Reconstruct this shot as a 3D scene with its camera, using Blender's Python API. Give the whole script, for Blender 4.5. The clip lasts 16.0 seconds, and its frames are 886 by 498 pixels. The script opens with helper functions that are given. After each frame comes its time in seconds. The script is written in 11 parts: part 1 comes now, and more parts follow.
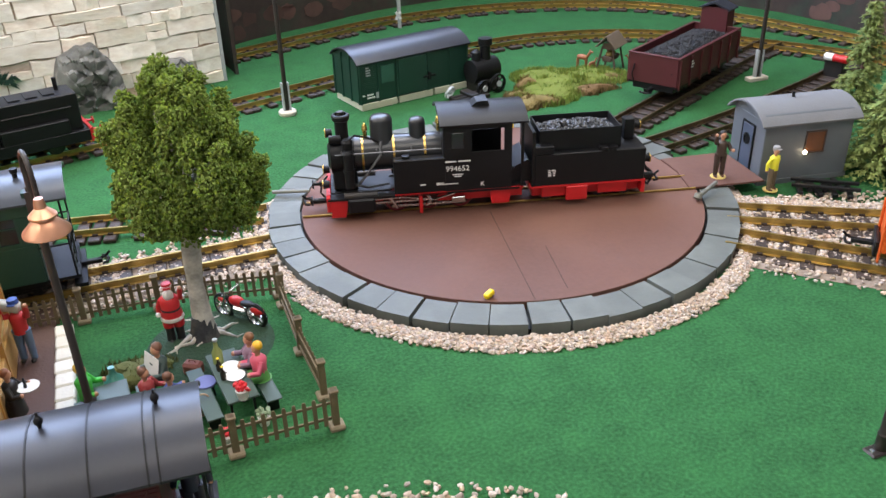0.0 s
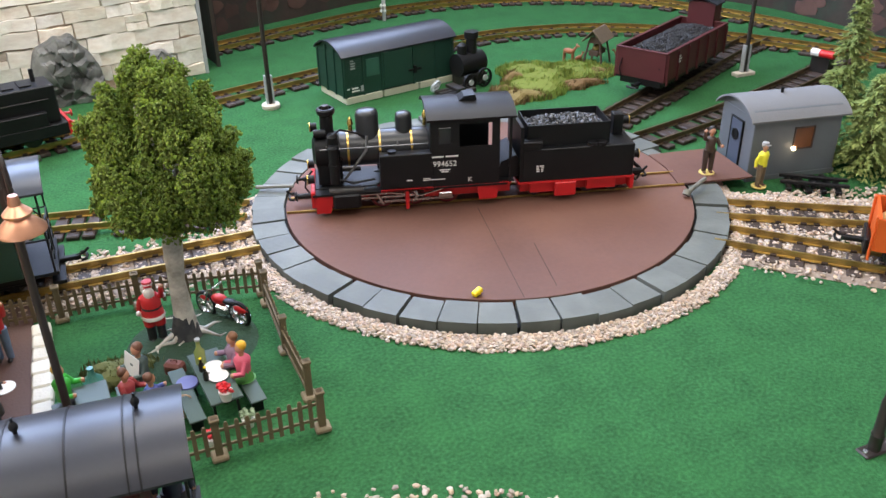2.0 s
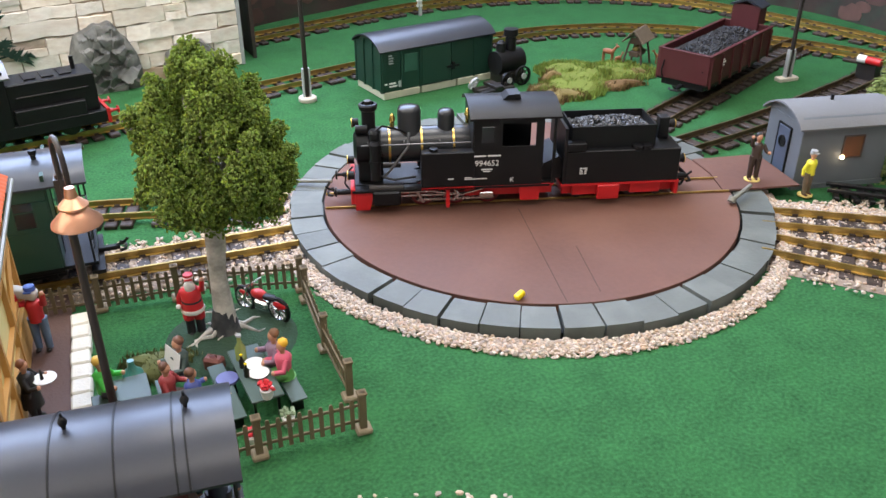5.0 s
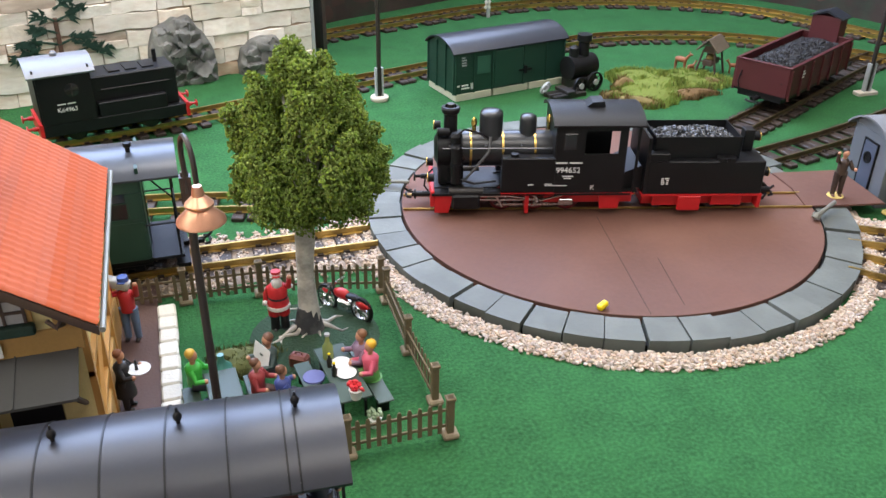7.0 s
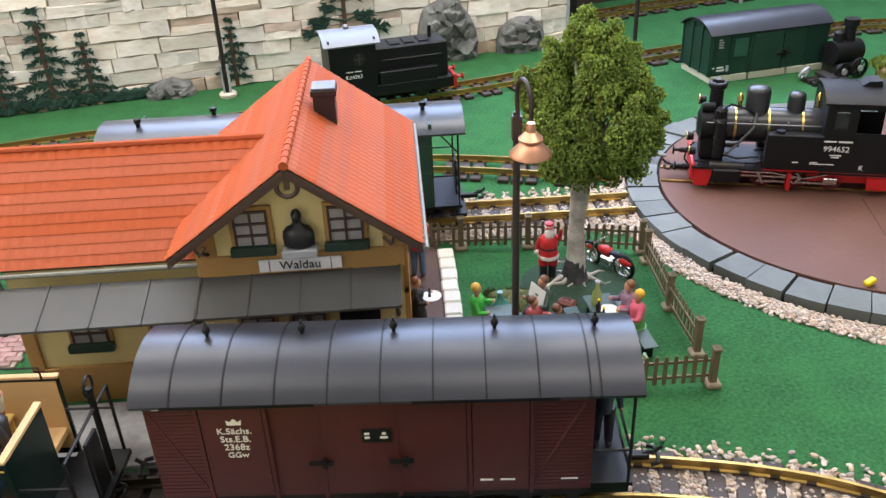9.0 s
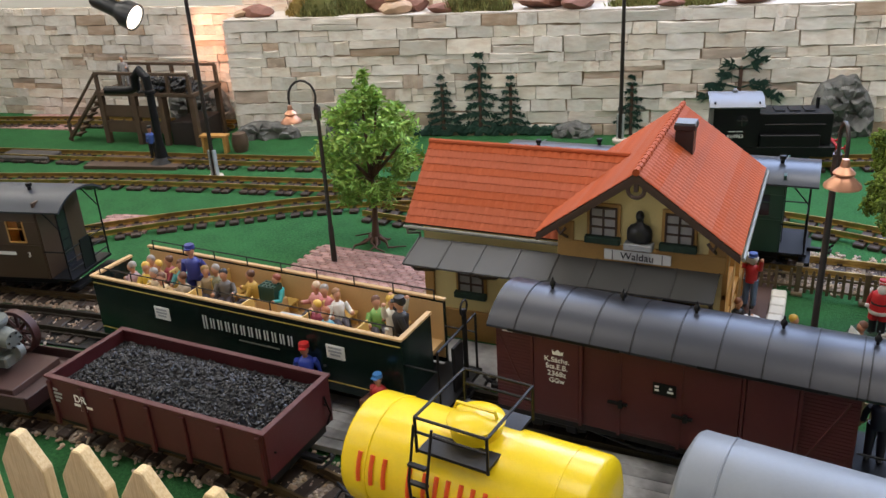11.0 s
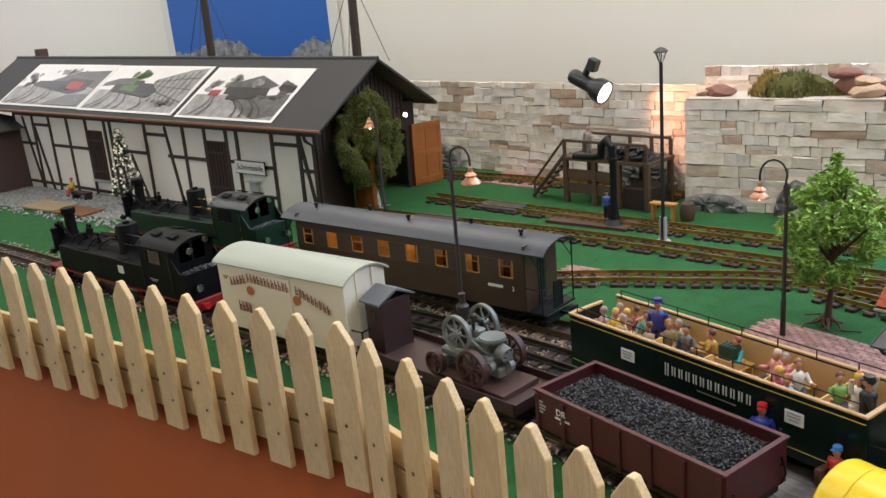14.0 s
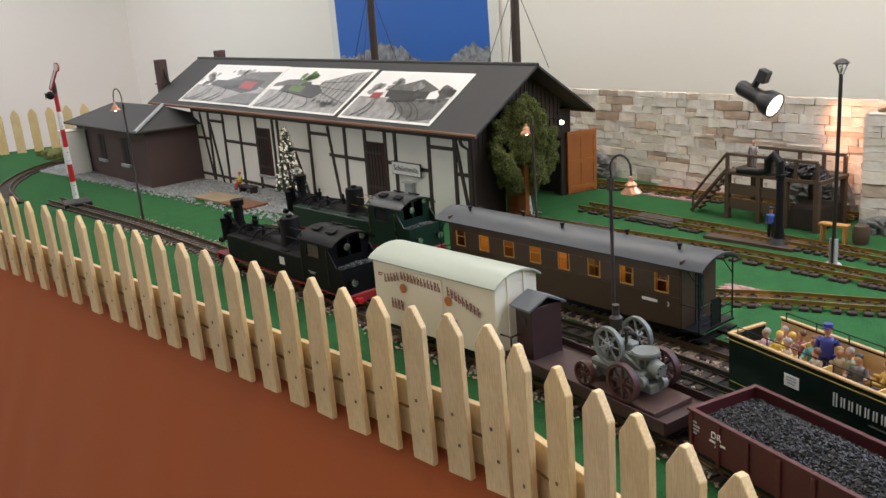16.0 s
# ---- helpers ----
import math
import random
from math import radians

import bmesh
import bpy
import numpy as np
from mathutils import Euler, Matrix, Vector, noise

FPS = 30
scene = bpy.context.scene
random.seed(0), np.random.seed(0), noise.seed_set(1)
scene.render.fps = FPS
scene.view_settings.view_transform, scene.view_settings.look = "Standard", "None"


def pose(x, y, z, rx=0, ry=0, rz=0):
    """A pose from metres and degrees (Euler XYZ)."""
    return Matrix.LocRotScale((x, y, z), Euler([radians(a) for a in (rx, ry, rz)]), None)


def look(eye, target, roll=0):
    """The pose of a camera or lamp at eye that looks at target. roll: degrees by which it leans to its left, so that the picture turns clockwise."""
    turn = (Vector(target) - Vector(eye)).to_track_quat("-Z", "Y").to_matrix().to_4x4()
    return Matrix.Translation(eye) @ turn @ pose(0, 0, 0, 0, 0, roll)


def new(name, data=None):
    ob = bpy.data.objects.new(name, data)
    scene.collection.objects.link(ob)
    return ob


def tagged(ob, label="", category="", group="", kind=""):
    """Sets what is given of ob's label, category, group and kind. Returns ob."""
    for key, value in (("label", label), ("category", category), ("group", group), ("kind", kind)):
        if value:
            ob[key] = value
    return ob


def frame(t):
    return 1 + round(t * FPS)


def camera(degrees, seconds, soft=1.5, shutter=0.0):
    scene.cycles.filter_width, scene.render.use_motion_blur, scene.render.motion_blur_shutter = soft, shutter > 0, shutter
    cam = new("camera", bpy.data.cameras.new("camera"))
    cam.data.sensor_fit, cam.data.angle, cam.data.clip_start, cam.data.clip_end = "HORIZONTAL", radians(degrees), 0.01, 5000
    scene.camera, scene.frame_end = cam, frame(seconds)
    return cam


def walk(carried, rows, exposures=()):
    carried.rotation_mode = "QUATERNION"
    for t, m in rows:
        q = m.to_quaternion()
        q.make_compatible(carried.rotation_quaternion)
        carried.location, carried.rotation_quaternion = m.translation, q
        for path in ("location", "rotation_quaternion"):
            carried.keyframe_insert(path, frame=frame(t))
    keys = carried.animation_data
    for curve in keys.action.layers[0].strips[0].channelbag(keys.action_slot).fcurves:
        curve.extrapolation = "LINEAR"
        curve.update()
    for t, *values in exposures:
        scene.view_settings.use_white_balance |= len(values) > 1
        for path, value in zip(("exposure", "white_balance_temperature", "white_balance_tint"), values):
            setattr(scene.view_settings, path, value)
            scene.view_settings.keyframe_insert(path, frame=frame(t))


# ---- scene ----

cam = camera(55.0, 16.0)
PATH = [
    (0, (0.666, 0.818, 0.576), (1.299, 2.456, -0.38), -1.7),
    (0.5, (0.667, 0.823, 0.574), (1.311, 2.452, -0.392), -1.4),
    (1, (0.666, 0.827, 0.572), (1.316, 2.448, -0.401), -1.2),
    (1.5, (0.667, 0.833, 0.571), (1.333, 2.451, -0.398), -1.1),
    (2, (0.667, 0.837, 0.571), (1.335, 2.453, -0.399), -1.0),
    (2.5, (0.665, 0.841, 0.57), (1.33, 2.457, -0.402), -1.0),
    (3, (0.664, 0.845, 0.57), (1.323, 2.461, -0.406), -0.9),
    (5.5, (0.64, 0.868, 0.569), (1.255, 2.499, -0.41), 0.3),
    (6, (0.634, 0.872, 0.569), (1.237, 2.508, -0.41), 0.5),
    (6.5, (0.624, 0.878, 0.57), (1.21, 2.52, -0.411), 0.7),
    (7, (0.596, 0.887, 0.574), (1.138, 2.543, -0.408), 0.9),
    (7.5, (0.563, 0.892, 0.572), (0.991, 2.571, -0.426), 0.8),
    (8, (0.547, 0.874, 0.573), (0.839, 2.577, -0.435), 0.1),
    (8.5, (0.525, 0.842, 0.572), (0.725, 2.563, -0.428), -1.2),
    (9, (0.499, 0.812, 0.573), (0.579, 2.549, -0.416), -2.4),
    (9.5, (0.515, 0.764, 0.569), (0.364, 2.517, -0.382), -2.4),
    (9.7, (0.532, 0.737, 0.569), (0.267, 2.49, -0.356), -2.4),
    (11.8, (0.581, 0.539, 0.605), (-0.423, 2.116, -0.106), -4.3),
    (12, (0.584, 0.524, 0.609), (-0.48, 2.073, -0.075), -4.4),
    (12.5, (0.589, 0.486, 0.614), (-0.626, 1.942, -0.021), -4.3),
    (13, (0.583, 0.463, 0.617), (-0.755, 1.816, 0.002), -4.5),
    (13.5, (0.577, 0.451, 0.62), (-0.862, 1.703, 0.019), -5.0),
    (14, (0.575, 0.445, 0.623), (-0.947, 1.604, 0.042), -5.3),
    (14.5, (0.572, 0.439, 0.623), (-1.026, 1.5, 0.059), -5.1),
    (15, (0.573, 0.435, 0.622), (-1.088, 1.405, 0.077), -4.8),
    (15.5, (0.57, 0.434, 0.622), (-1.126, 1.349, 0.086), -4.8),
    (16, (0.564, 0.431, 0.62), (-1.147, 1.316, 0.084), -4.8),
]
walk(cam, [(t, look(eye, target, roll)) for t, eye, target, roll in PATH],
     [(0, 0.13), (7, 0.2), (9, 0.13), (9.7, 0.02), (11.8, -0.76), (12.5, -0.7), (14, -0.57), (16, -0.52)])

# ---- world and light ----
world = bpy.data.worlds.new("world")
scene.world = world
world.use_nodes = True
bg = world.node_tree.nodes["Background"]
bg.inputs[0].default_value = (0.8, 0.87, 1.0, 1)
bg.inputs[1].default_value = 0.08


def area_lamp(name, x, y, z, sx, sy, power, colour, rx=0, ry=0, rz=0):
    data = bpy.data.lights.new(name, "AREA")
    data.shape, data.size, data.size_y, data.energy, data.color = "RECTANGLE", sx, sy, power, colour
    ob = new(name, data)
    ob.matrix_world = pose(x, y, z, rx, ry, rz)
    return ob


def bulb(name, x, y, z, power, colour, radius=0.004):
    data = bpy.data.lights.new(name, "POINT")
    data.energy, data.color, data.shadow_soft_size = power, colour, radius
    ob = new(name, data)
    ob.location = (x, y, z)
    return ob


# fluorescent strips assumed under the unseen ceiling of the hall
for lx in (-2.6, -0.7, 1.2):
    for ly, power in ((-0.9, 4), (0.9, 17), (2.3, 26)):
        area_lamp("unseen_ceiling_strip", lx, ly, 1.85, 1.5, 0.6, power, (1.0, 0.93, 0.855), 0, 0, 12)
# further unseen strips, added to brighten the west wall
for lx, ly, power in ((-4.7, 0.9, 25), (-4.7, -0.9, 17), (-6.2, 0.0, 21)):
    area_lamp("unseen_ceiling_strip", lx, ly, 1.85, 1.5, 0.6, power, (0.96, 0.95, 1.0), 0, 0, 12)
# daylight through the high window of the back wall
area_lamp("unseen_daylight", 0.75, 3.13, 1.3, 2.2, 0.95, 82, (0.5, 0.64, 1.0), 90, 0, 192)
# unseen bluish lamp added behind the visitors to brighten fronts and west wall
area_lamp("unseen_daylight", -3.2, -3.35, 1.0, 2.4, 1.3, 34, (0.8, 0.86, 1.0), 90, 0, 0)

# ---- materials ----
def mat(name, colour, rough=0.5, metal=0.0, vary=0.12, scale=40.0, fine=0.06, fscale=400.0, bump=0.0, bscale=300.0, dirt=None, dirt_amount=0.3,
        spec=0.5, coat=0.0):
    """A painted or plain surface: base colour with blotches at two scales, gloss that varies, and fine relief."""
    m = bpy.data.materials.new(name)
    m.use_nodes = True
    nt = m.node_tree
    n, l = nt.nodes, nt.links
    b = n["Principled BSDF"]
    b.inputs["Metallic"].default_value = metal
    b.inputs["Specular IOR Level"].default_value = spec
    b.inputs["Coat Weight"].default_value = coat
    tc = n.new("ShaderNodeTexCoord")
    big = n.new("ShaderNodeTexNoise")
    big.inputs["Scale"].default_value, big.inputs["Detail"].default_value = scale, 4
    small = n.new("ShaderNodeTexNoise")
    small.inputs["Scale"].default_value, small.inputs["Detail"].default_value = fscale, 3
    l.new(tc.outputs["Object"], big.inputs["Vector"])
    l.new(tc.outputs["Object"], small.inputs["Vector"])
    hue = n.new("ShaderNodeHueSaturation")
    hue.inputs["Color"].default_value = (*colour, 1)
    add = n.new("ShaderNodeMath")
    add.operation = "MULTIPLY_ADD"
    l.new(big.outputs["Fac"], add.inputs[0])
    add.inputs[1].default_value, add.inputs[2].default_value = 2 * vary, 1 - vary
    add2 = n.new("ShaderNodeMath")
    add2.operation = "MULTIPLY_ADD"
    l.new(small.outputs["Fac"], add2.inputs[0])
    add2.inputs[1].default_value = 2 * fine
    l.new(add.outputs[0], add2.inputs[2])
    sub = n.new("ShaderNodeMath")
    sub.operation = "SUBTRACT"
    l.new(add2.outputs[0], sub.inputs[0])
    sub.inputs[1].default_value = fine
    l.new(sub.outputs[0], hue.inputs["Value"])
    out = hue.outputs["Color"]
    if dirt:
        mix = n.new("ShaderNodeMix")
        mix.data_type = "RGBA"
        ramp = n.new("ShaderNodeValToRGB")
        ramp.color_ramp.elements[0].position, ramp.color_ramp.elements[1].position = 0.45, 0.75
        dn = n.new("ShaderNodeTexNoise")
        dn.inputs["Scale"].default_value, dn.inputs["Detail"].default_value = scale * 0.7, 6
        l.new(tc.outputs["Object"], dn.inputs["Vector"])
        l.new(dn.outputs["Fac"], ramp.inputs["Fac"])
        dm = n.new("ShaderNodeMath")
        dm.operation = "MULTIPLY"
        l.new(ramp.outputs["Color"], dm.inputs[0])
        dm.inputs[1].default_value = dirt_amount
        l.new(dm.outputs[0], mix.inputs["Factor"])
        l.new(out, mix.inputs["A"])
        mix.inputs["B"].default_value = (*dirt, 1)
        out = mix.outputs["Result"]
    l.new(out, b.inputs["Base Color"])
    ra = n.new("ShaderNodeMath")
    ra.operation = "MULTIPLY_ADD"
    l.new(big.outputs["Fac"], ra.inputs[0])
    ra.inputs[1].default_value, ra.inputs[2].default_value = 0.16, max(0.02, rough - 0.08)
    l.new(ra.outputs[0], b.inputs["Roughness"])
    if bump:
        bt = n.new("ShaderNodeTexNoise")
        bt.inputs["Scale"].default_value, bt.inputs["Detail"].default_value = bscale, 5
        l.new(tc.outputs["Object"], bt.inputs["Vector"])
        bn = n.new("ShaderNodeBump")
        bn.inputs["Strength"].default_value, bn.inputs["Distance"].default_value = min(1.0, bump), 0.002
        l.new(bt.outputs["Fac"], bn.inputs["Height"])
        l.new(bn.outputs["Normal"], b.inputs["Normal"])
    return m


def spread(m, sat=0.0, val=0.2, hue=0.0, island=False):
    """Lets pieces that share a material differ: by object, or by island within one mesh."""
    n, l = m.node_tree.nodes, m.node_tree.links
    b = n["Principled BSDF"]
    link = b.inputs["Base Color"].links[0]
    src = link.from_socket
    info = n.new("ShaderNodeNewGeometry" if island else "ShaderNodeObjectInfo")
    fac = info.outputs["Random Per Island"] if island else info.outputs["Random"]
    hs = n.new("ShaderNodeHueSaturation")
    for k, (name, amount, mid) in enumerate((("Value", val, 1.0), ("Saturation", sat, 1.0), ("Hue", hue, 0.5))):
        mu = n.new("ShaderNodeMath")
        mu.operation = "MULTIPLY"
        l.new(fac, mu.inputs[0])
        mu.inputs[1].default_value = (1.0, 7.31, 13.7)[k]
        fr = n.new("ShaderNodeMath")
        fr.operation = "FRACT"
        l.new(mu.outputs[0], fr.inputs[0])
        ma = n.new("ShaderNodeMath")
        ma.operation = "MULTIPLY_ADD"
        l.new(fr.outputs[0], ma.inputs[0])
        ma.inputs[1].default_value, ma.inputs[2].default_value = 2 * amount, mid - amount
        l.new(ma.outputs[0], hs.inputs[name])
    l.new(src, hs.inputs["Color"])
    l.new(hs.outputs["Color"], b.inputs["Base Color"])
    return m


def glow(name, colour, strength):
    m = bpy.data.materials.new(name)
    m.use_nodes = True
    b = m.node_tree.nodes["Principled BSDF"]
    b.inputs["Base Color"].default_value = (*colour, 1)
    b.inputs["Emission Color"].default_value = (*colour, 1)
    b.inputs["Emission Strength"].default_value = strength
    return m


def glass(name, colour, rough=0.03, alpha=1.0):
    m = bpy.data.materials.new(name)
    m.use_nodes = True
    b = m.node_tree.nodes["Principled BSDF"]
    b.inputs["Base Color"].default_value = (*colour, 1)
    b.inputs["Transmission Weight"].default_value = alpha
    b.inputs["Roughness"].default_value = rough
    b.inputs["IOR"].default_value = 1.3
    return m


# ---- mesh helpers ----
def box(bm, x0, x1, y0, y1, z0, z1, bev=0.0, m=None):
    mx = Matrix.LocRotScale(((x0 + x1) / 2, (y0 + y1) / 2, (z0 + z1) / 2), None, (abs(x1 - x0), abs(y1 - y0), abs(z1 - z0)))
    if m is not None:
        mx = m @ mx
    r = bmesh.ops.create_cube(bm, size=1.0, matrix=mx)
    if bev:
        edges = list({e for v in r["verts"] for e in v.link_edges})
        bmesh.ops.bevel(bm, geom=edges, offset=bev, segments=1, affect="EDGES", profile=0.5, clamp_overlap=True)
    return bm


def rod(bm, p0, p1, r0, r1=None, seg=10, caps=True):
    """A round bar or cone from p0 to p1."""
    p0, p1 = Vector(p0), Vector(p1)
    d = p1 - p0
    if d.length < 1e-7:
        return bm
    q = d.to_track_quat("Z", "Y")
    mx = Matrix.LocRotScale((p0 + p1) / 2, q, None)
    bmesh.ops.create_cone(bm, cap_ends=caps, cap_tris=False, segments=seg, radius1=r0, radius2=r0 if r1 is None else r1, depth=d.length, matrix=mx)
    return bm


def pipe(bm, pts, r, seg=8):
    """A bent tube along pts."""
    pts = [Vector(p) for p in pts]
    rings, side = [], None
    for i, p in enumerate(pts):
        d = (pts[min(i + 1, len(pts) - 1)] - pts[max(i - 1, 0)]).normalized()
        if side is None:
            side = d.orthogonal().normalized()
        side = (side - d * side.dot(d)).normalized()
        up = d.cross(side)
        rr = r[i] if isinstance(r, (list, tuple)) else r
        rings.append([bm.verts.new(p + rr * (math.cos(2 * math.pi * k / seg) * side + math.sin(2 * math.pi * k / seg) * up)) for k in range(seg)])
    for a, b in zip(rings, rings[1:]):
        for k in range(seg):
            bm.faces.new((a[k], a[(k + 1) % seg], b[(k + 1) % seg], b[k]))
    bm.faces.new(list(reversed(rings[0])))
    bm.faces.new(rings[-1])
    return bm


def lathe(bm, profile, seg=16, m=None):
    """Turns (radius, height) pairs round the z axis."""
    m = m or Matrix.Identity(4)
    rings = []
    for r, z in profile:
        if r < 1e-6:
            rings.append([bm.verts.new(m @ Vector((0, 0, z)))])
        else:
            rings.append([bm.verts.new(m @ Vector((r * math.cos(2 * math.pi * k / seg), r * math.sin(2 * math.pi * k / seg), z))) for k in range(seg)])
    for a, b in zip(rings, rings[1:]):
        for k in range(seg):
            j = (k + 1) % seg
            if len(a) == 1 and len(b) == 1:
                continue
            if len(a) == 1:
                bm.faces.new((a[0], b[k], b[j]))
            elif len(b) == 1:
                bm.faces.new((a[k], a[j], b[0]))
            else:
                bm.faces.new((a[k], a[j], b[j], b[k]))
    if len(rings[0]) > 1:
        bm.faces.new(list(reversed(rings[0])))
    if len(rings[-1]) > 1:
        bm.faces.new(rings[-1])
    return bm


def prism(bm, outline, depth, m=None):
    """A flat outline (x, y) pushed up by depth along z, then posed by m."""
    m = m or Matrix.Identity(4)
    low = [bm.verts.new(m @ Vector((x, y, 0))) for x, y in outline]
    high = [bm.verts.new(m @ Vector((x, y, depth))) for x, y in outline]
    k = len(outline)
    bm.faces.new(list(reversed(low)))
    bm.faces.new(high)
    for i in range(k):
        bm.faces.new((low[i], low[(i + 1) % k], high[(i + 1) % k], high[i]))
    return bm


def ball(bm, centre, r, sub=2, scale=(1, 1, 1), rough=0.0, m=None):
    mx = Matrix.LocRotScale(centre, None, [r * s for s in scale])
    if m is not None:
        mx = m @ mx
    out = bmesh.ops.create_icosphere(bm, subdivisions=sub, radius=1.0, matrix=mx)
    if rough:
        c = Vector(centre) if m is None else m @ Vector(centre)
        for v in out["verts"]:
            k = noise.noise(v.co / max(r, 1e-4) * 1.3 + Vector((c.x * 91, c.y * 77, c.z * 53)))
            v.co = c + (v.co - c) * (1 + rough * k)
    return bm


XZ = Matrix(((1, 0, 0, 0), (0, 0, -1, 0), (0, 1, 0, 0), (0, 0, 0, 1)))  # outline's (x, y) to (x, z), depth to -y
YZ = Matrix(((0, 0, 1, 0), (1, 0, 0, 0), (0, 1, 0, 0), (0, 0, 0, 1)))  # outline's (x, y) to (y, z), depth to +x


def solid(name, bm, material, smooth=35.0):
    bmesh.ops.recalc_face_normals(bm, faces=bm.faces)
    me = bpy.data.meshes.new(name)
    bm.to_mesh(me)
    bm.free()
    me.materials.append(material)
    if smooth:
        me.shade_smooth()
        me.set_sharp_from_angle(angle=radians(smooth))
    return me


def part(name, bm, material, parent, label="", smooth=35.0, at=None):
    ob = new(name, solid(name, bm, material, smooth))
    ob.parent = parent
    if at is not None:
        ob.matrix_basis = at
    if label:
        tagged(ob, label)
    return ob


def share(name, me, parent, at):
    ob = new(name, me)
    ob.parent = parent
    ob.matrix_basis = at
    return ob


def thing(name, at, label, category, group="", kind=""):
    ob = new(name)
    ob.empty_display_size = 0.02
    ob.matrix_basis = at
    return tagged(ob, label, category, group, kind)


def mono(name, bm, material, at, label, category, group="", kind="", smooth=35.0):
    ob = new(name, solid(name, bm, material, smooth))
    ob.matrix_basis = at
    return tagged(ob, label, category, group, kind)


def words(name, body, size, material, parent, at, label="", depth=0.0004, align="CENTER", spacing=1.0):
    cu = bpy.data.curves.new(name, "FONT")
    cu.body, cu.size, cu.extrude, cu.align_x, cu.align_y, cu.space_character = body, size, depth, align, "CENTER", spacing
    tmp = bpy.data.objects.new(name, cu)
    me = bpy.data.meshes.new_from_object(tmp)
    bpy.data.objects.remove(tmp)
    me.materials.clear()
    me.materials.append(material)
    ob = new(name, me)
    ob.parent = parent
    ob.matrix_basis = at
    if label:
        tagged(ob, label)
    return ob


def bars(name, rows, width, height, material, parent, at, gap=0.45):
    """Plain bars in place of small print: rows of lengths (0..1)."""
    bm = bmesh.new()
    step = height / len(rows)
    for i, r in enumerate(rows):
        x = 0.0
        for seg in r:
            if seg > 0:
                box(bm, x * width - width / 2, (x + seg) * width - width / 2, height / 2 - i * step - step * (1 - gap), height / 2 - i * step, 0, 0.0004)
            x += abs(seg)
    return part(name, bm, material, parent, at=at)


B = bmesh.new
M_GREYIRON = mat("grey burnished iron", (0.16, 0.16, 0.165), 0.4, metal=0.7, vary=0.2)

# paints and plastics
M_BLACK = mat("black plastic", (0.008, 0.008, 0.009), 0.42, vary=0.3, scale=25, bump=0.08, spec=0.24)
M_SATIN = mat("satin black paint", (0.018, 0.019, 0.021), 0.3, vary=0.25, scale=18)
M_IRON = mat("dark iron", (0.03, 0.028, 0.027), 0.45, metal=0.4, vary=0.3, dirt=(0.08, 0.05, 0.03), dirt_amount=0.4)
M_RED = mat("bright red plastic", (0.5, 0.012, 0.015), 0.38, vary=0.1)
M_BRASS = mat("brass", (0.62, 0.42, 0.12), 0.28, metal=1.0, vary=0.2, scale=60, dirt=(0.12, 0.08, 0.03), dirt_amount=0.5)
M_RAIL = mat("brass rail", (0.46, 0.32, 0.1), 0.34, metal=0.85, vary=0.3, scale=50, dirt=(0.1, 0.07, 0.03), dirt_amount=0.55)
# rails under the wagons: dark metal with their shade put into the colour
M_RAILBLACK = mat("black rail with painted shade", (0.045, 0.038, 0.028), 0.5, metal=0.5, vary=0.3, scale=50)
M_RAILDARK = mat("browned rail", (0.15, 0.105, 0.055), 0.42, metal=0.7, vary=0.3, scale=50, dirt=(0.05, 0.03, 0.015), dirt_amount=0.6)
M_STEEL = mat("bright steel", (0.6, 0.6, 0.6), 0.25, metal=1.0, vary=0.15)
M_SLEEPER = spread(mat("brown plastic sleeper", (0.032, 0.02, 0.015), 0.6, vary=0.3, scale=80, bump=0.3, bscale=500), val=0.25)
M_BOXRED = mat("ox-blood brown paint", (0.066, 0.0095, 0.0115), 0.5, vary=0.2, scale=22, fine=0.08, bump=0.1, bscale=250)
M_ROOFGREY = mat("dark blue-grey satin roof", (0.0165, 0.0185, 0.0265), 0.36, vary=0.12, scale=5, fine=0.1, spec=0.5)
M_GREEN = mat("dark green paint", (0.012, 0.045, 0.03), 0.42, vary=0.15, scale=20)
M_CARGREEN = mat("bottle green gloss paint", (0.006, 0.016, 0.013), 0.22, vary=0.1, scale=15)
M_YELLOW = mat("yellow gloss plastic", (0.85, 0.62, 0.015), 0.25, vary=0.05, scale=12)
M_PAPER = mat("white print", (0.75, 0.75, 0.72), 0.6, vary=0.03)
M_BROWNCAR = mat("chocolate brown paint", (0.06, 0.035, 0.02), 0.45, vary=0.15, scale=20)
M_COAL = spread(mat("broken coal", (0.009, 0.009, 0.0105), 0.45, vary=0.4, scale=80), val=0.4, island=True)
M_COALGREY = spread(mat("glinting grey coal", (0.06, 0.062, 0.066), 0.28, vary=0.4, scale=80), val=0.6, island=True)
M_TAN = mat("beige plastic", (0.55, 0.36, 0.17), 0.5, vary=0.1)
M_GOLD = mat("yellow line paint", (0.55, 0.42, 0.1), 0.45, vary=0.05)
M_GREYHUT = mat("blue-grey paint", (0.115, 0.128, 0.142), 0.55, vary=0.2, scale=14, dirt=(0.05, 0.055, 0.06), dirt_amount=0.35)
M_LIGHTGREY = mat("light grey plastic", (0.36, 0.38, 0.39), 0.5, vary=0.1, scale=14)
M_SILVER = mat("aluminium roof", (0.2, 0.205, 0.22), 0.5, metal=0.5, vary=0.12, scale=12)
M_GLASS = mat("dark window glass", (0.02, 0.02, 0.022), 0.06, vary=0.2, scale=20)


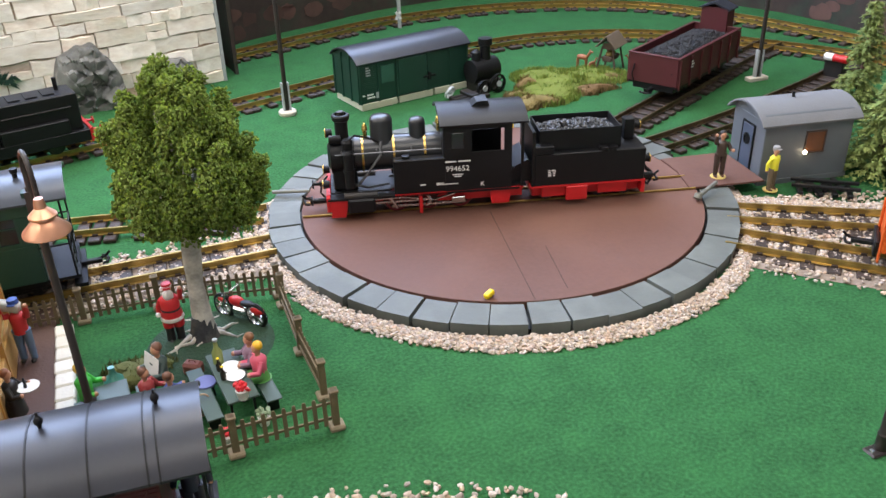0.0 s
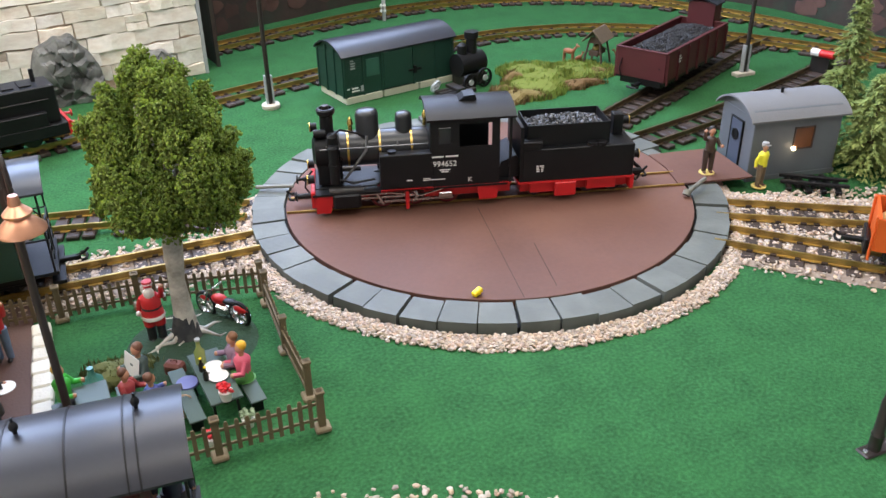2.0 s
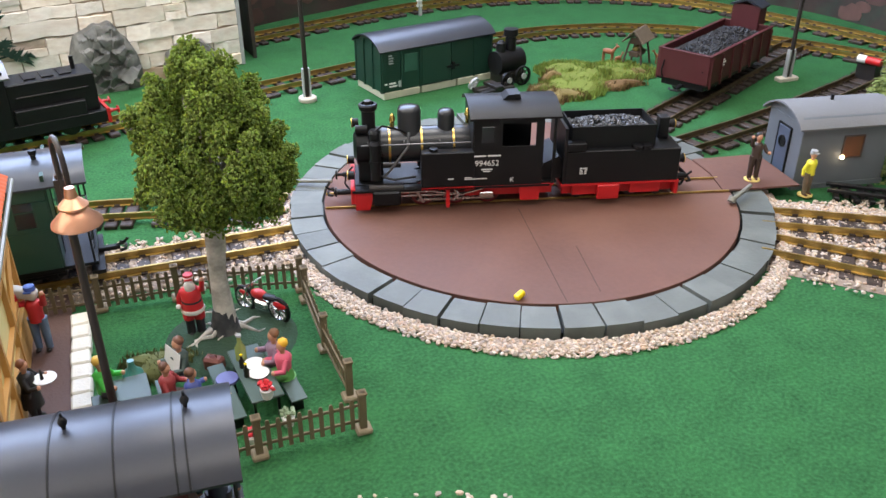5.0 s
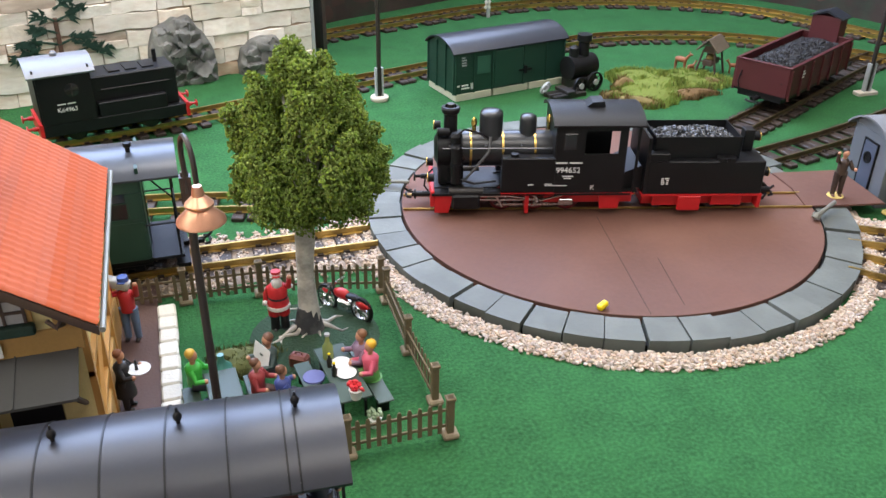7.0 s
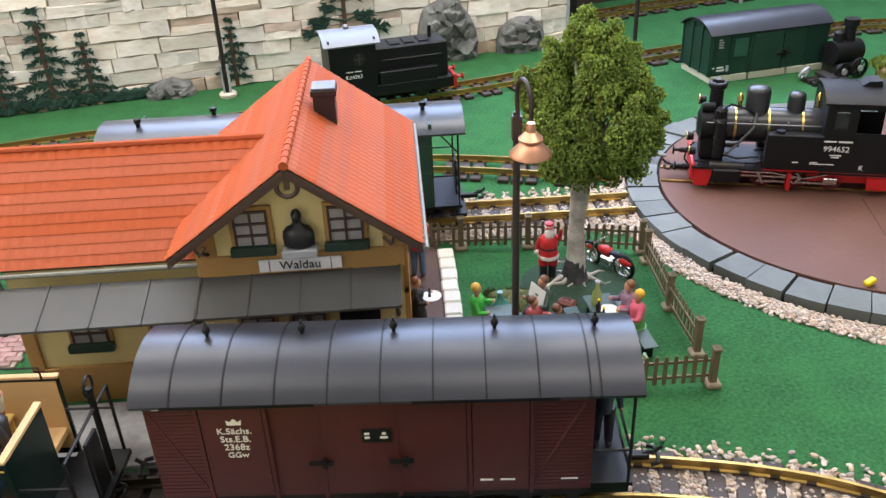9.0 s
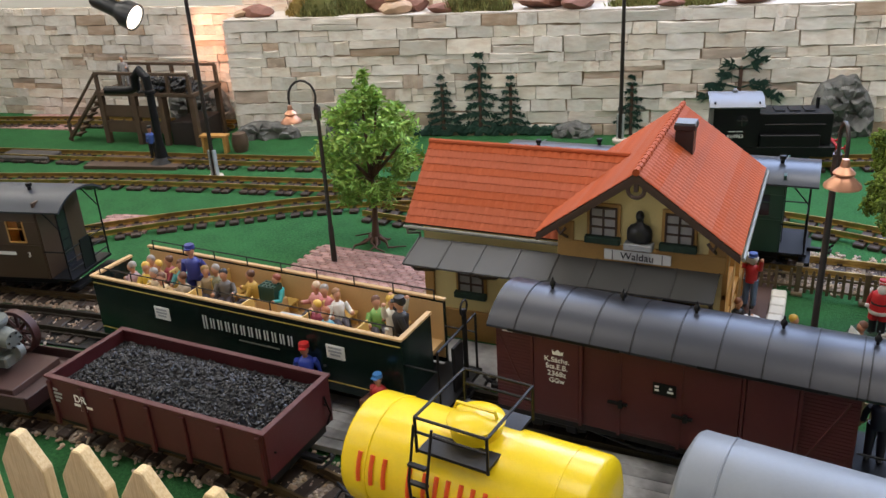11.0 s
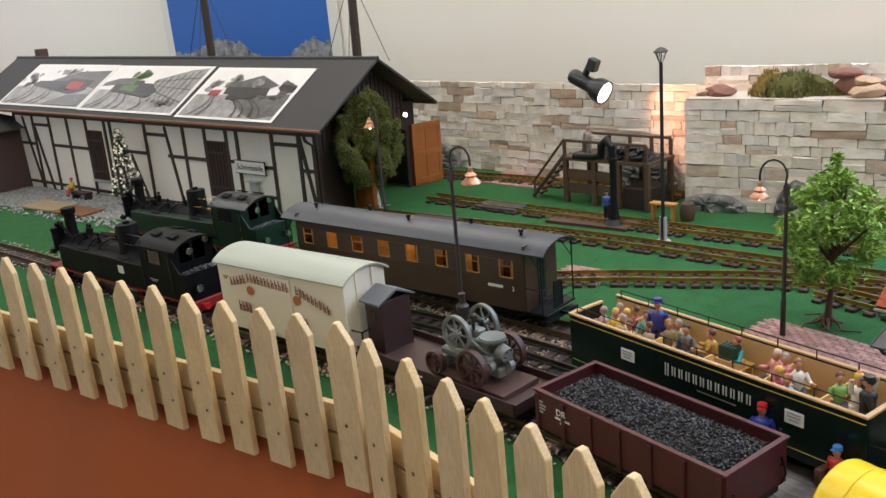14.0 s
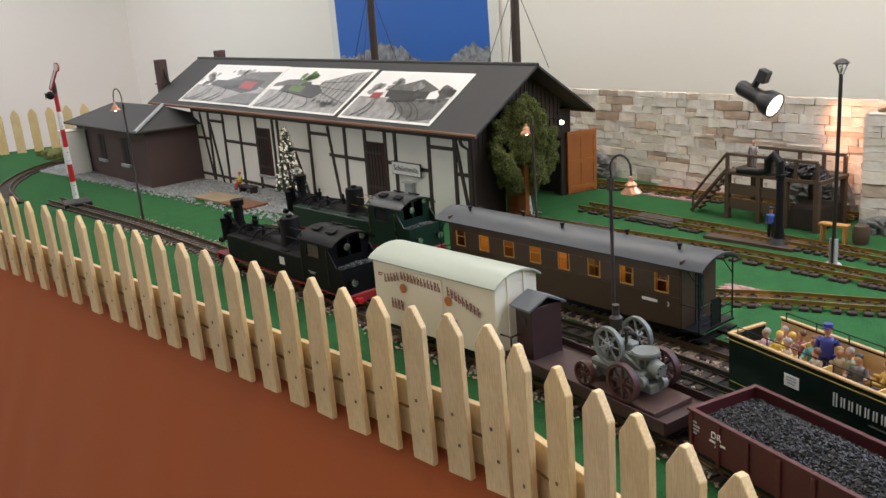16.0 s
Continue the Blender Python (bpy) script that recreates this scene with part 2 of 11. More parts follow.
# ---- setting: table, walls of the hall, ground ----
M_GRASS = mat("green flock carpet", (0.03, 0.112, 0.039), 0.95, vary=0.34, scale=24, fine=0.75, fscale=240, bump=1.0, bscale=420, dirt=(0.035, 0.15, 0.045), dirt_amount=0.35, spec=0.1)
M_HALL = mat("cream wall paint", (0.86, 0.83, 0.77), 0.8, vary=0.03, scale=1.5, bump=0.1, bscale=120)
M_FLOOR = mat("grey hall floor", (0.3, 0.28, 0.26), 0.6, vary=0.1, scale=3)
M_SKIRT = mat("rust-brown cloth", (0.37, 0.085, 0.014), 0.8, vary=0.12, scale=3, fine=0.06, fscale=700, bump=0.25, bscale=900)

TABLE = [(-5.35, -0.326), (-0.47, 1.048), (0.85, 1.005), (2.6, 0.97), (2.6, 3.6), (-5.35, 1.92)]
bm = B()
prism(bm, TABLE, 0.03, pose(0, 0, -0.03))
bmesh.ops.triangulate(bm, faces=bm.faces)
mono("ground", bm, M_GRASS, pose(0, 0, 0), "green flocked carpet covering the layout table", "ground", kind="structure", smooth=0)
bm = B()
prism(bm, [(-5.3, -0.29), (-0.47, 1.07), (0.85, 1.03), (2.57, 0.99), (2.57, 3.57), (-5.3, 1.9)], 0.9, pose(0, 0, -0.932))
mono("table_base", bm, M_SKIRT, pose(0, 0, 0), "rust-brown covered box under the layout table", "table", kind="structure", smooth=0)
# cloth falling from the table's front edge and spreading towards the floor in shallow folds
front = [Vector((-5.35, -0.322, 0)).lerp(Vector((-0.47, 1.051, 0)), k / 120) for k in range(121)] + [Vector((-0.47, 1.051, 0)).lerp(Vector((2.6, 0.972, 0)), k / 70) for k in range(1, 71)]
bm = B()
rows_ = []
for j in range(13):
    g = j / 12
    row_ = []
    for k, p in enumerate(front):
        fold = 0.014 * g * noise.noise(Vector((p.x * 2.6, p.y * 2.6, 0.4 * g))) + 0.006 * g * math.sin(p.x * 23 + 1.5 * math.sin(p.x * 5))
        out_ = 0.37 * max(0.0, g - 0.09) ** 1.02 + fold
        row_.append(bm.verts.new((p.x + 0.26 * out_ * (1 if k < 121 else 0), p.y - out_, -0.004 - 0.928 * g)))
    rows_.append(row_)
for a_, b_ in zip(rows_, rows_[1:]):
    for k in range(len(front) - 1):
        bm.faces.new((a_[k], a_[k + 1], b_[k + 1], b_[k]))
mono("table_skirt", bm, M_SKIRT, pose(0, 0, 0), "rust-brown cloth hanging from the layout table's edge", "table skirt", kind="structure", smooth=60)
bm = B()
box(bm, -7.4, 4.2, -3.5, 5.2, -0.96, -0.935)
mono("floor", bm, M_FLOOR, pose(0, 0, 0), "plain grey floor of the exhibition hall", "floor", kind="structure")
bm = B()
box(bm, -7.4, 4.2, -3.5, 5.2, 1.9, 1.95)
mono("ceiling", bm, M_HALL, pose(0, 0, 0), "plain white ceiling of the hall", "ceiling", kind="structure")
for nm, x0, x1, y0, y1 in (("wall_west", -7.0, -6.9, -3.5, 5.2), ("wall_south", -7.4, 4.2, -3.55, -3.45), ("wall_east", 4.1, 4.2, -3.5, 5.2)):
    bm = B()
    box(bm, x0, x1, y0, y1, -0.95, 1.93)
    mono(nm, bm, M_HALL, pose(0, 0, 0), "cream painted wall of the hall", "wall", kind="structure")
BACK = pose(-1.0, 2.86, 0, 0, 0, 12)
bm = B()
box(bm, -6.4, 5.6, 0.0, 0.1, -0.95, 1.93)
mono("wall_north", bm, M_HALL, BACK, "cream painted back wall of the hall", "wall", kind="structure")
# tall bright window strip and the dark curtain beside it
wn = thing("window_1", BACK @ pose(1.2, -0.004, 0), "tall narrow white-framed window with bright daylight", "window", kind="structure")
part("pane", box(B(), -0.075, 0.075, -0.004, 0.0, 0.2, 1.85), glow("daylit window pane", (0.88, 0.93, 1.0), 1.6), wn, "bright frosted pane")
for x in (-0.09, 0.08):
    part("window_frame", box(B(), x, x + 0.016, -0.012, 0.0, 0.2, 1.85, 0.001), M_HALL, wn)
for z in (0.75, 1.3):
    part("glazing_bar", box(B(), -0.075, 0.075, -0.008, -0.0045, z, z + 0.012), M_HALL, wn)
bm = B()
for k in range(14):
    rod(bm, (0.012 + k * 0.035, -0.02 - 0.006 * (k % 2), 0.2), (0.012 + k * 0.035, -0.02 - 0.006 * (k % 2), 1.85), 0.02, seg=10)
mono("curtain", bm, mat("dark violet-black curtain", (0.012, 0.008, 0.014), 0.9, vary=0.3, scale=20), BACK @ pose(1.3, 0, 0), "dark violet-black curtain hanging beside the window", "curtain", kind="structure", smooth=60)


# ---- railway tracks ----
def smooth_line(points, step=0.012):
    """A Catmull-Rom line through points, in even steps."""
    p = [Vector((*q, 0)) for q in points]
    p = [p[0] * 2 - p[1]] + p + [p[-1] * 2 - p[-2]]
    fine = []
    for i in range(1, len(p) - 2):
        a, b, c, d = p[i - 1:i + 3]
        for k in range(24):
            t = k / 24
            fine.append(0.5 * (2 * b + (c - a) * t + (2 * a - 5 * b + 4 * c - d) * t * t + (3 * b - a - 3 * c + d) * t ** 3))
    fine.append(p[-2])
    out, gone = [fine[0]], 0.0
    for a, b in zip(fine, fine[1:]):
        gone += (b - a).length
        if gone >= step:
            out.append(b)
            gone = 0.0
    return out


RAIL_TOP = 0.017
bm = B()
box(bm, -0.009, 0.009, -0.043, 0.043, 0, 0.007, 0.0015)
for s in (-1, 1):
    box(bm, -0.004, 0.004, s * 0.024 - 0.005, s * 0.024 + 0.005, 0.007, 0.0095)
ME_SLEEPER = solid("sleeper", bm, M_SLEEPER, 0)


def offset(line, d):
    out = []
    for i, p in enumerate(line):
        t = (line[min(i + 1, len(line) - 1)] - line[max(i - 1, 0)]).normalized()
        out.append(p + Vector((-t.y, t.x, 0)) * d)
    return out


def sweep(bm, line, profile):
    """Profile of (across, height) drawn along a line on the ground."""
    rings = []
    for i, p in enumerate(line):
        t = (line[min(i + 1, len(line) - 1)] - line[max(i - 1, 0)]).normalized()
        n = Vector((-t.y, t.x, 0))
        rings.append([bm.verts.new(p + n * a + Vector((0, 0, h))) for a, h in profile])
    k = len(profile)
    for a, b in zip(rings, rings[1:]):
        for i in range(k):
            bm.faces.new((a[i], a[(i + 1) % k], b[(i + 1) % k], b[i]))
    bm.faces.new(rings[0])
    bm.faces.new(list(reversed(rings[-1])))
    return bm


RAIL = [(-0.0035, 0.007), (0.0035, 0.007), (0.0035, 0.0082), (0.0009, 0.009), (0.0009, 0.0135), (0.0016, 0.0142), (0.0016, 0.017), (-0.0016, 0.017),
        (-0.0016, 0.0142), (-0.0009, 0.0135), (-0.0009, 0.009), (-0.0035, 0.0082)]
LINES = {}


def railway(name, points, label, metal, sleepers=True, z=0.0, pitch=0.03):
    line = smooth_line(points)
    LINES[name] = line
    t = thing("railway_track", pose(0, 0, z), label, "railway track", kind="structure")
    for s in (-1, 1):
        part("rail", sweep(B(), offset(line, s * 0.0235), RAIL), metal, t, smooth=30)
    if sleepers:
        gone, n = pitch / 2, 0
        for a, b in zip(line, line[1:]):
            gone += (b - a).length
            if gone >= pitch and n < 290:
                gone -= pitch
                n += 1
                d = b - a
                share("sleeper", ME_SLEEPER, t, pose(b.x, b.y, 0.0, 0, 0, math.degrees(math.atan2(d.y, d.x))))
    return line


railway("A0", [(-1.5, 1.13), (-1.0, 1.27), (-0.6, 1.36), (-0.288, 1.395), (-0.05, 1.387), (0.2, 1.38), (0.477, 1.375), (0.6, 1.3675)], "black track beneath the open wagon and the goods van, shade in its colour", M_RAILBLACK)
railway("A", [(0.61, 1.367), (0.677, 1.362), (0.73, 1.353), (0.80, 1.335), (0.87, 1.305), (0.96, 1.24), (1.06, 1.13)],
        "front brass track in gravel, curving away", M_RAIL)
railway("B", [(-3.2, 0.62), (-2.4, 0.83), (-1.75, 0.965), (-1.2, 1.055), (-0.925, 1.09), (-0.587, 1.163), (-0.4, 1.195), (-0.18, 1.213), (0.06, 1.2), (0.2, 1.172), (0.36, 1.135), (0.5, 1.112), (0.65, 1.095), (0.8, 1.08)],
        "dark track along the picket fence", M_RAILDARK)
railway("C", [(-2.05, 1.172), (-1.9, 1.215), (-1.5, 1.31), (-1.156, 1.372), (-0.8, 1.435), (-0.47, 1.48), (-0.3, 1.5)], "dark track beneath the brown coach", M_RAILDARK)
railway("T1", [(-1.55, 1.76), (-1.156, 1.862), (-0.86, 1.938), (-0.387, 2.022), (0.0, 2.085), (0.3, 2.105), (0.575, 2.075), (0.836, 2.002)], "weathered track from the shed to the turntable", M_RAIL)
railway("T2", [(-0.2, 1.93), (0.2, 1.905), (0.6, 1.9), (0.838, 1.898)], "brass track laid in pink gravel", M_RAIL)
railway("T3", [(-1.5, 2.0), (-1.0, 2.075), (-0.43, 2.17), (-0.14, 2.265), (0.3, 2.36), (0.65, 2.45), (0.865, 2.53), (1.083, 2.595), (1.3, 2.66), (1.56, 2.723), (1.745, 2.706), (1.88, 2.655),
               (2.0, 2.57), (2.11, 2.44), (2.2, 2.31), (2.3, 2.13)], "browned track beneath the stone wall", M_RAIL)
railway("outer", [(0.5, 2.8), (0.92, 2.913), (1.158, 2.996), (1.418, 3.073), (1.677, 3.078), (1.92, 3.01), (2.12, 2.87), (2.24, 2.65), (2.32, 2.43), (2.38, 2.24)],
        "outer brass curve before the painted backdrop", M_RAIL)
railway("T4", [(1.462, 2.062), (1.575, 2.125), (1.70, 2.19), (1.987, 2.345), (2.15, 2.42)], "short dark siding below the coal wagon", M_RAILDARK)
railway("T5", [(1.497, 1.98), (1.71, 2.03), (1.9, 2.09), (2.07, 2.15), (2.3, 2.25)], "dark siding behind the grey hut", M_RAILDARK)
railway("T6", [(1.462, 1.717), (1.645, 1.602), (1.9, 1.45), (2.3, 1.25)], "brass track in pink gravel beside the hut", M_RAIL)
railway("T7", [(1.414, 1.651), (1.55, 1.512), (1.75, 1.32), (2.0, 1.1)], "brass track in pink gravel at the turntable", M_RAIL)
railway("trB", [(-0.95, 1.42), (-0.60, 1.732), (-0.45, 1.84), (-0.326, 1.925), (-0.15, 2.0), (0.0, 2.05)], "brass branch track leaving a switch", M_RAIL)
railway("E1", [(-1.95, 2.2), (-1.78, 2.235), (-1.28, 2.345), (-0.85, 2.4)], "dark track behind the coaling stage", M_RAIL)
railway("F", [(-3.3, 0.47), (-3.7, 0.45), (-4.05, 0.52), (-4.35, 0.66), (-4.6, 0.88), (-4.75, 1.15)], "dark curve beside the signal", M_RAILDARK)

# ---- turntable ----
TX, TY, TR = 1.177, 1.889, 0.302
M_DECK = mat("red-brown fibre deck", (0.115, 0.05, 0.034), 0.7, vary=0.25, scale=7, fine=0.12, fscale=160, bump=0.15, bscale=90, dirt=(0.2, 0.1, 0.07), dirt_amount=0.45)
M_SLAB = spread(mat("grey-green slate slab", (0.1, 0.11, 0.1), 0.6, vary=0.2, scale=22, fine=0.08, bump=0.2, bscale=180, dirt=(0.2, 0.215, 0.195), dirt_amount=0.5), val=0.14)
M_BEAMDARK = mat("dark seam", (0.04, 0.018, 0.014), 0.8, vary=0.2)
SEAMS = ((1.141, 1.848, 1.089, 1.604), (1.165, 1.72, 1.138, 1.611))
tt = thing("turntable", pose(TX, TY, 0), "red-brown turntable deck ringed by grey slabs", "turntable")
bm = B()
lathe(bm, [(TR, 0.0), (TR, 0.0195), (TR - 0.0006, 0.02), (0.001, 0.02)], 128)
deck = part("deck", bm, M_DECK, tt, "smooth red-brown deck")
for x0, y0, x1, y1 in SEAMS:
    d_ = Vector((x1 - x0, y1 - y0, 0))
    part("deck_seam", box(B(), 0, d_.length, -0.0004, 0.0004, 0.0198, 0.0203), M_BEAMDARK, deck, "thin dark seam in the deck", smooth=0, at=pose(x0 - TX, y0 - TY, 0, 0, 0, math.degrees(math.atan2(d_.y, d_.x))))
DECK_YAW = -15.3
for s in (-1, 1):
    bm = B()
    box(bm, -TR + 0.002, TR - 0.002, s * 0.0235 - 0.0012, s * 0.0235 + 0.0012, 0.0205, 0.0235, 0.0004)
    part("deck_rail", bm, M_RAIL, tt, "thin brass rail let into the deck", at=pose(0.0, 0.0, 0, 0, 0, DECK_YAW))
SLABS = 46
for i in range(SLABS):
    a0 = 2 * math.pi * i / SLABS + random.uniform(0.002, 0.006)
    a1 = 2 * math.pi * (i + 1) / SLABS - random.uniform(0.002, 0.006)
    r0, r1 = TR + 0.004, 0.352 + random.uniform(-0.002, 0.002)
    if i in (44, 45, 0):
        r1 = 0.33
    bm = B()
    out = [(r0 * math.cos(a0 + (a1 - a0) * k / 2), r0 * math.sin(a0 + (a1 - a0) * k / 2)) for k in range(3)]
    out += [(r1 * math.cos(a1 - (a1 - a0) * k / 2), r1 * math.sin(a1 - (a1 - a0) * k / 2)) for k in range(3)]
    prism(bm, out, 0.0195)
    part("slab", bm, M_SLAB, tt, smooth=0, at=pose(random.uniform(-0.0015, 0.0015), random.uniform(-0.0015, 0.0015), -0.001 + random.uniform(-0.0015, 0.0015), random.uniform(-0.25, 0.25), random.uniform(-0.25, 0.25), random.uniform(-0.3, 0.3)))
bm = B()
lathe(bm, [(0.346, 0), (0.346, 0.009), (TR + 0.001, 0.009), (TR + 0.001, 0.0)], 96)
part("slab_bed", bm, M_BLACK, tt, "dark gap between the slabs")

# ---- gravel ----
M_GRAVEL = spread(mat("pink and grey gravel", (0.43, 0.345, 0.275), 0.8, vary=0.25, scale=200, fine=0.1, bump=0.3, bscale=600), val=0.34, sat=0.4, hue=0.015, island=True)
STONES = []
for k in range(6):
    rng = random.Random(k)
    b2 = B()
    bmesh.ops.create_icosphere(b2, subdivisions=1, radius=1.0)
    pts = [(v.co * rng.uniform(0.7, 1.15)) for v in b2.verts]
    STONES.append(([Vector((p.x, p.y * 0.8, p.z * 0.62)) for p in pts], [[v.index for v in f.verts] for f in b2.faces]))
    b2.free()


def stones(name, places, size, material, label, spreadsize=0.3, seed=1):
    """Loose stones heaped at places (x, y, z), one mesh."""
    rng = random.Random(seed)
    vs, fs = [], []
    for x, y, z in places:
        pts, faces = STONES[rng.randrange(6)]
        q = Euler((rng.uniform(-0.5, 0.5), rng.uniform(-0.5, 0.5), rng.uniform(0, 6.28))).to_matrix()
        s = size * rng.uniform(1 - spreadsize, 1 + spreadsize)
        o = len(vs)
        vs += [tuple(q @ p * s + Vector((x, y, z))) for p in pts]
        fs += [[o + i for i in f] for f in faces]
    me = bpy.data.meshes.new(name)
    me.from_pydata(vs, [], fs)
    me.materials.append(material)
    ob = new(name, me)
    return tagged(ob, label, "gravel", kind="stuff")


def along(line, half, n, seed, z=0.003, skip=None):
    rng = random.Random(seed)
    out = []
    for _ in range(n):
        p = line[rng.randrange(len(line) - 1)]
        q = line[min(len(line) - 1, line.index(p) + 1)]
        t = (q - p).normalized() if (q - p).length else Vector((1, 0, 0))
        a = rng.gauss(0, 0.55) * half
        a = max(-half * 1.25, min(half * 1.25, a)) if rng.random() < 0.8 else rng.uniform(-half, half)
        if abs(abs(a) - 0.0235) < 0.005:
            continue
        w = p + Vector((-t.y, t.x, 0)) * a + t * rng.uniform(-0.006, 0.006)
        out.append((w.x, w.y, z + rng.uniform(-0.001, 0.003)))
    return out


rng = random.Random(5)
ring = []
for _ in range(9000):
    a = rng.uniform(math.radians(152), math.radians(352))
    w = rng.triangular(0.0, 0.026, 0.008)
    r = 0.352 + w
    ring.append((TX + r * math.cos(a), TY - 0.006 + r * math.sin(a), max(0.001, 0.0075 - 0.0075 * w / 0.026) + rng.uniform(-0.001, 0.002)))
stones("gravel", ring, 0.0032, M_GRAVEL, "pinkish loose gravel heaped round the turntable")


# ---- station building ----
class Many:
    """One mesh of several materials."""

    def __init__(self):
        self.bm, self.mats, self.count = B(), [], 0

    def use(self, material):
        self.stamp()
        if material not in self.mats:
            self.mats.append(material)
        self.now = self.mats.index(material)
        return self.bm

    def stamp(self):
        self.bm.faces.ensure_lookup_table()
        for i in range(self.count, len(self.bm.faces)):
            self.bm.faces[i].material_index = self.now
        self.count = len(self.bm.faces)

    def mesh(self, name, smooth=40):
        self.stamp()
        bmesh.ops.recalc_face_normals(self.bm, faces=self.bm.faces)
        me = bpy.data.meshes.new(name)
        self.bm.to_mesh(me)
        self.bm.free()
        for m in self.mats:
            me.materials.append(m)
        me.shade_smooth()
        me.set_sharp_from_angle(angle=radians(smooth))
        return me


M_TILE = spread(mat("orange clay tile", (0.38, 0.085, 0.032), 0.75, vary=0.12, scale=20, fine=0.06, bump=0.1, spec=0.2), val=0.07, sat=0.04)
M_CREAM = mat("cream yellow render", (0.72, 0.6, 0.27), 0.7, vary=0.1, scale=30, bump=0.2, bscale=400)
M_OCHRE = mat("ochre sandstone paint", (0.42, 0.24, 0.07), 0.6, vary=0.18, scale=30, fine=0.1, bump=0.25, bscale=300)
M_BEAM = mat("dark brown beam", (0.06, 0.035, 0.025), 0.6, vary=0.2)
M_WOODLT = mat("light brown timber", (0.5, 0.26, 0.07), 0.5, vary=0.2)
M_CANOPY = mat("grey zinc canopy", (0.055, 0.055, 0.053), 0.6, vary=0.2, scale=8, fine=0.06, dirt=(0.1, 0.103, 0.1), dirt_amount=0.3)
M_CURTAIN = mat("grey lace curtain", (0.35, 0.34, 0.33), 0.8, vary=0.2, scale=90)
M_BOXGREEN = mat("dark green planter", (0.012, 0.035, 0.022), 0.7, vary=0.3, scale=80, bump=0.5)
M_GUTTER = mat("grey-green gutter", (0.2, 0.2, 0.17), 0.5, metal=0.3)

SX, SY = 0.397, 1.65
st = thing("station_building", pose(SX, SY, 0), "cream and ochre station house with orange tiled roofs", "station building")
# main block with gable to the front, and the wing
bm = B()
prism(bm, [(-0.095, 0), (0.095, 0), (0.095, 0.195), (0.0, 0.264), (-0.095, 0.195)], 0.26, XZ)
part("main_wall", bm, M_CREAM, st, "cream render", smooth=0, at=pose(0, 0.128, 0))
bm = B()
prism(bm, [(-0.105, 0), (-0.105, 0.165), (-0.03, 0.24), (0.045, 0.165), (0.045, 0)], 0.2, YZ)
part("wing_wall", bm, M_CREAM, st, "cream render", smooth=0, at=pose(-0.292, 0, 0))
for y0, y1, z0, z1, x0, x1 in ((-0.1345, -0.131, 0.157, 0.179, -0.098, 0.098), (-0.1345, -0.131, 0.0, 0.05, -0.098, 0.098), (-0.1345, -0.131, 0.179, 0.203, -0.098, -0.078),
                               (-0.1345, -0.131, 0.179, 0.203, 0.078, 0.098), (-0.1085, -0.1045, 0.0, 0.045, -0.294, -0.098), (-0.1085, -0.1045, 0.0, 0.14, -0.294, -0.28)):
    bm = B()
    box(bm, x0, x1, y0, y1, z0, z1, 0.0008)
    part("stone_band", bm, M_OCHRE, st)
bm = B()
box(bm, 0.094, 0.099, -0.1345, 0.13, 0, 0.05, 0.0008)
part("plinth", bm, M_OCHRE, st)
bm = B()
for y in (-0.132, -0.05, 0.04, 0.125):
    box(bm, 0.095, 0.1005, y, y + 0.007, 0, 0.195)
for z in (0.07, 0.125, 0.185):
    box(bm, 0.095, 0.0998, -0.132, 0.132, z, z + 0.006)
for y0, y1, z0, z1 in ((-0.125, -0.055, 0.075, 0.125), (-0.04, 0.035, 0.13, 0.185), (0.05, 0.12, 0.075, 0.125)):
    rod(bm, (0.098, y0, z0), (0.098, y1, z1), 0.003, seg=4)
part("timber_frame", bm, M_WOODLT, st, "light brown timber frame")


def tiled(name, width, rise, parent, at, course, col, ridge_tiles=True):
    """A slope of overlapping tile courses: x along the eave, y up the slope; each course a strip with scalloped tiles."""
    rows = int(rise / course)
    n = max(2, int(width / col))
    made = B()
    y1 = rise / rows + course * 0.25
    lo, hi = [], []
    for k in range(n * 4 + 1):
        x = -width / 2 + width * k / (n * 4)
        bulge = 0.0017 * abs(math.sin(math.pi * k / 4))
        lo.append((made.verts.new((x, -(0.0006 if k % 4 else 0.0), 0.0017 + bulge)), made.verts.new((x, 0, 0.0))))
        hi.append(made.verts.new((x, y1, 0.0008 + bulge)))
    for k in range(n * 4):
        made.faces.new((lo[k][0], lo[k + 1][0], hi[k + 1], hi[k]))
        made.faces.new((lo[k][1], lo[k + 1][1], lo[k + 1][0], lo[k][0]))
    me = solid("tile_course", made, M_TILE, 60)
    holder = tagged(share(name, me, parent, at), "rows of orange pantiles")
    for r in range(1, rows):
        share("tile_course", me, holder, pose(0, r * rise / rows, 0))
    return holder


def slope(name, x0, y0, z0, x1, y1, z1, along_v, width, parent, course, col):
    """A roof slope from an eave point up to a ridge point, running to both sides along a vector."""
    up = Vector((x1 - x0, y1 - y0, z1 - z0))
    a = Vector(along_v).normalized()
    u = up.normalized()
    m = Matrix((a, u, a.cross(u))).transposed().to_4x4()
    m.translation = Vector((x0, y0, z0))
    b2 = B()
    box(b2, -width / 2, width / 2, 0, up.length, -0.004, 0.0)
    part(name + "_board", b2, M_BEAM, parent, at=m, smooth=0)
    return tiled(name, width, up.length, parent, m, course, col)


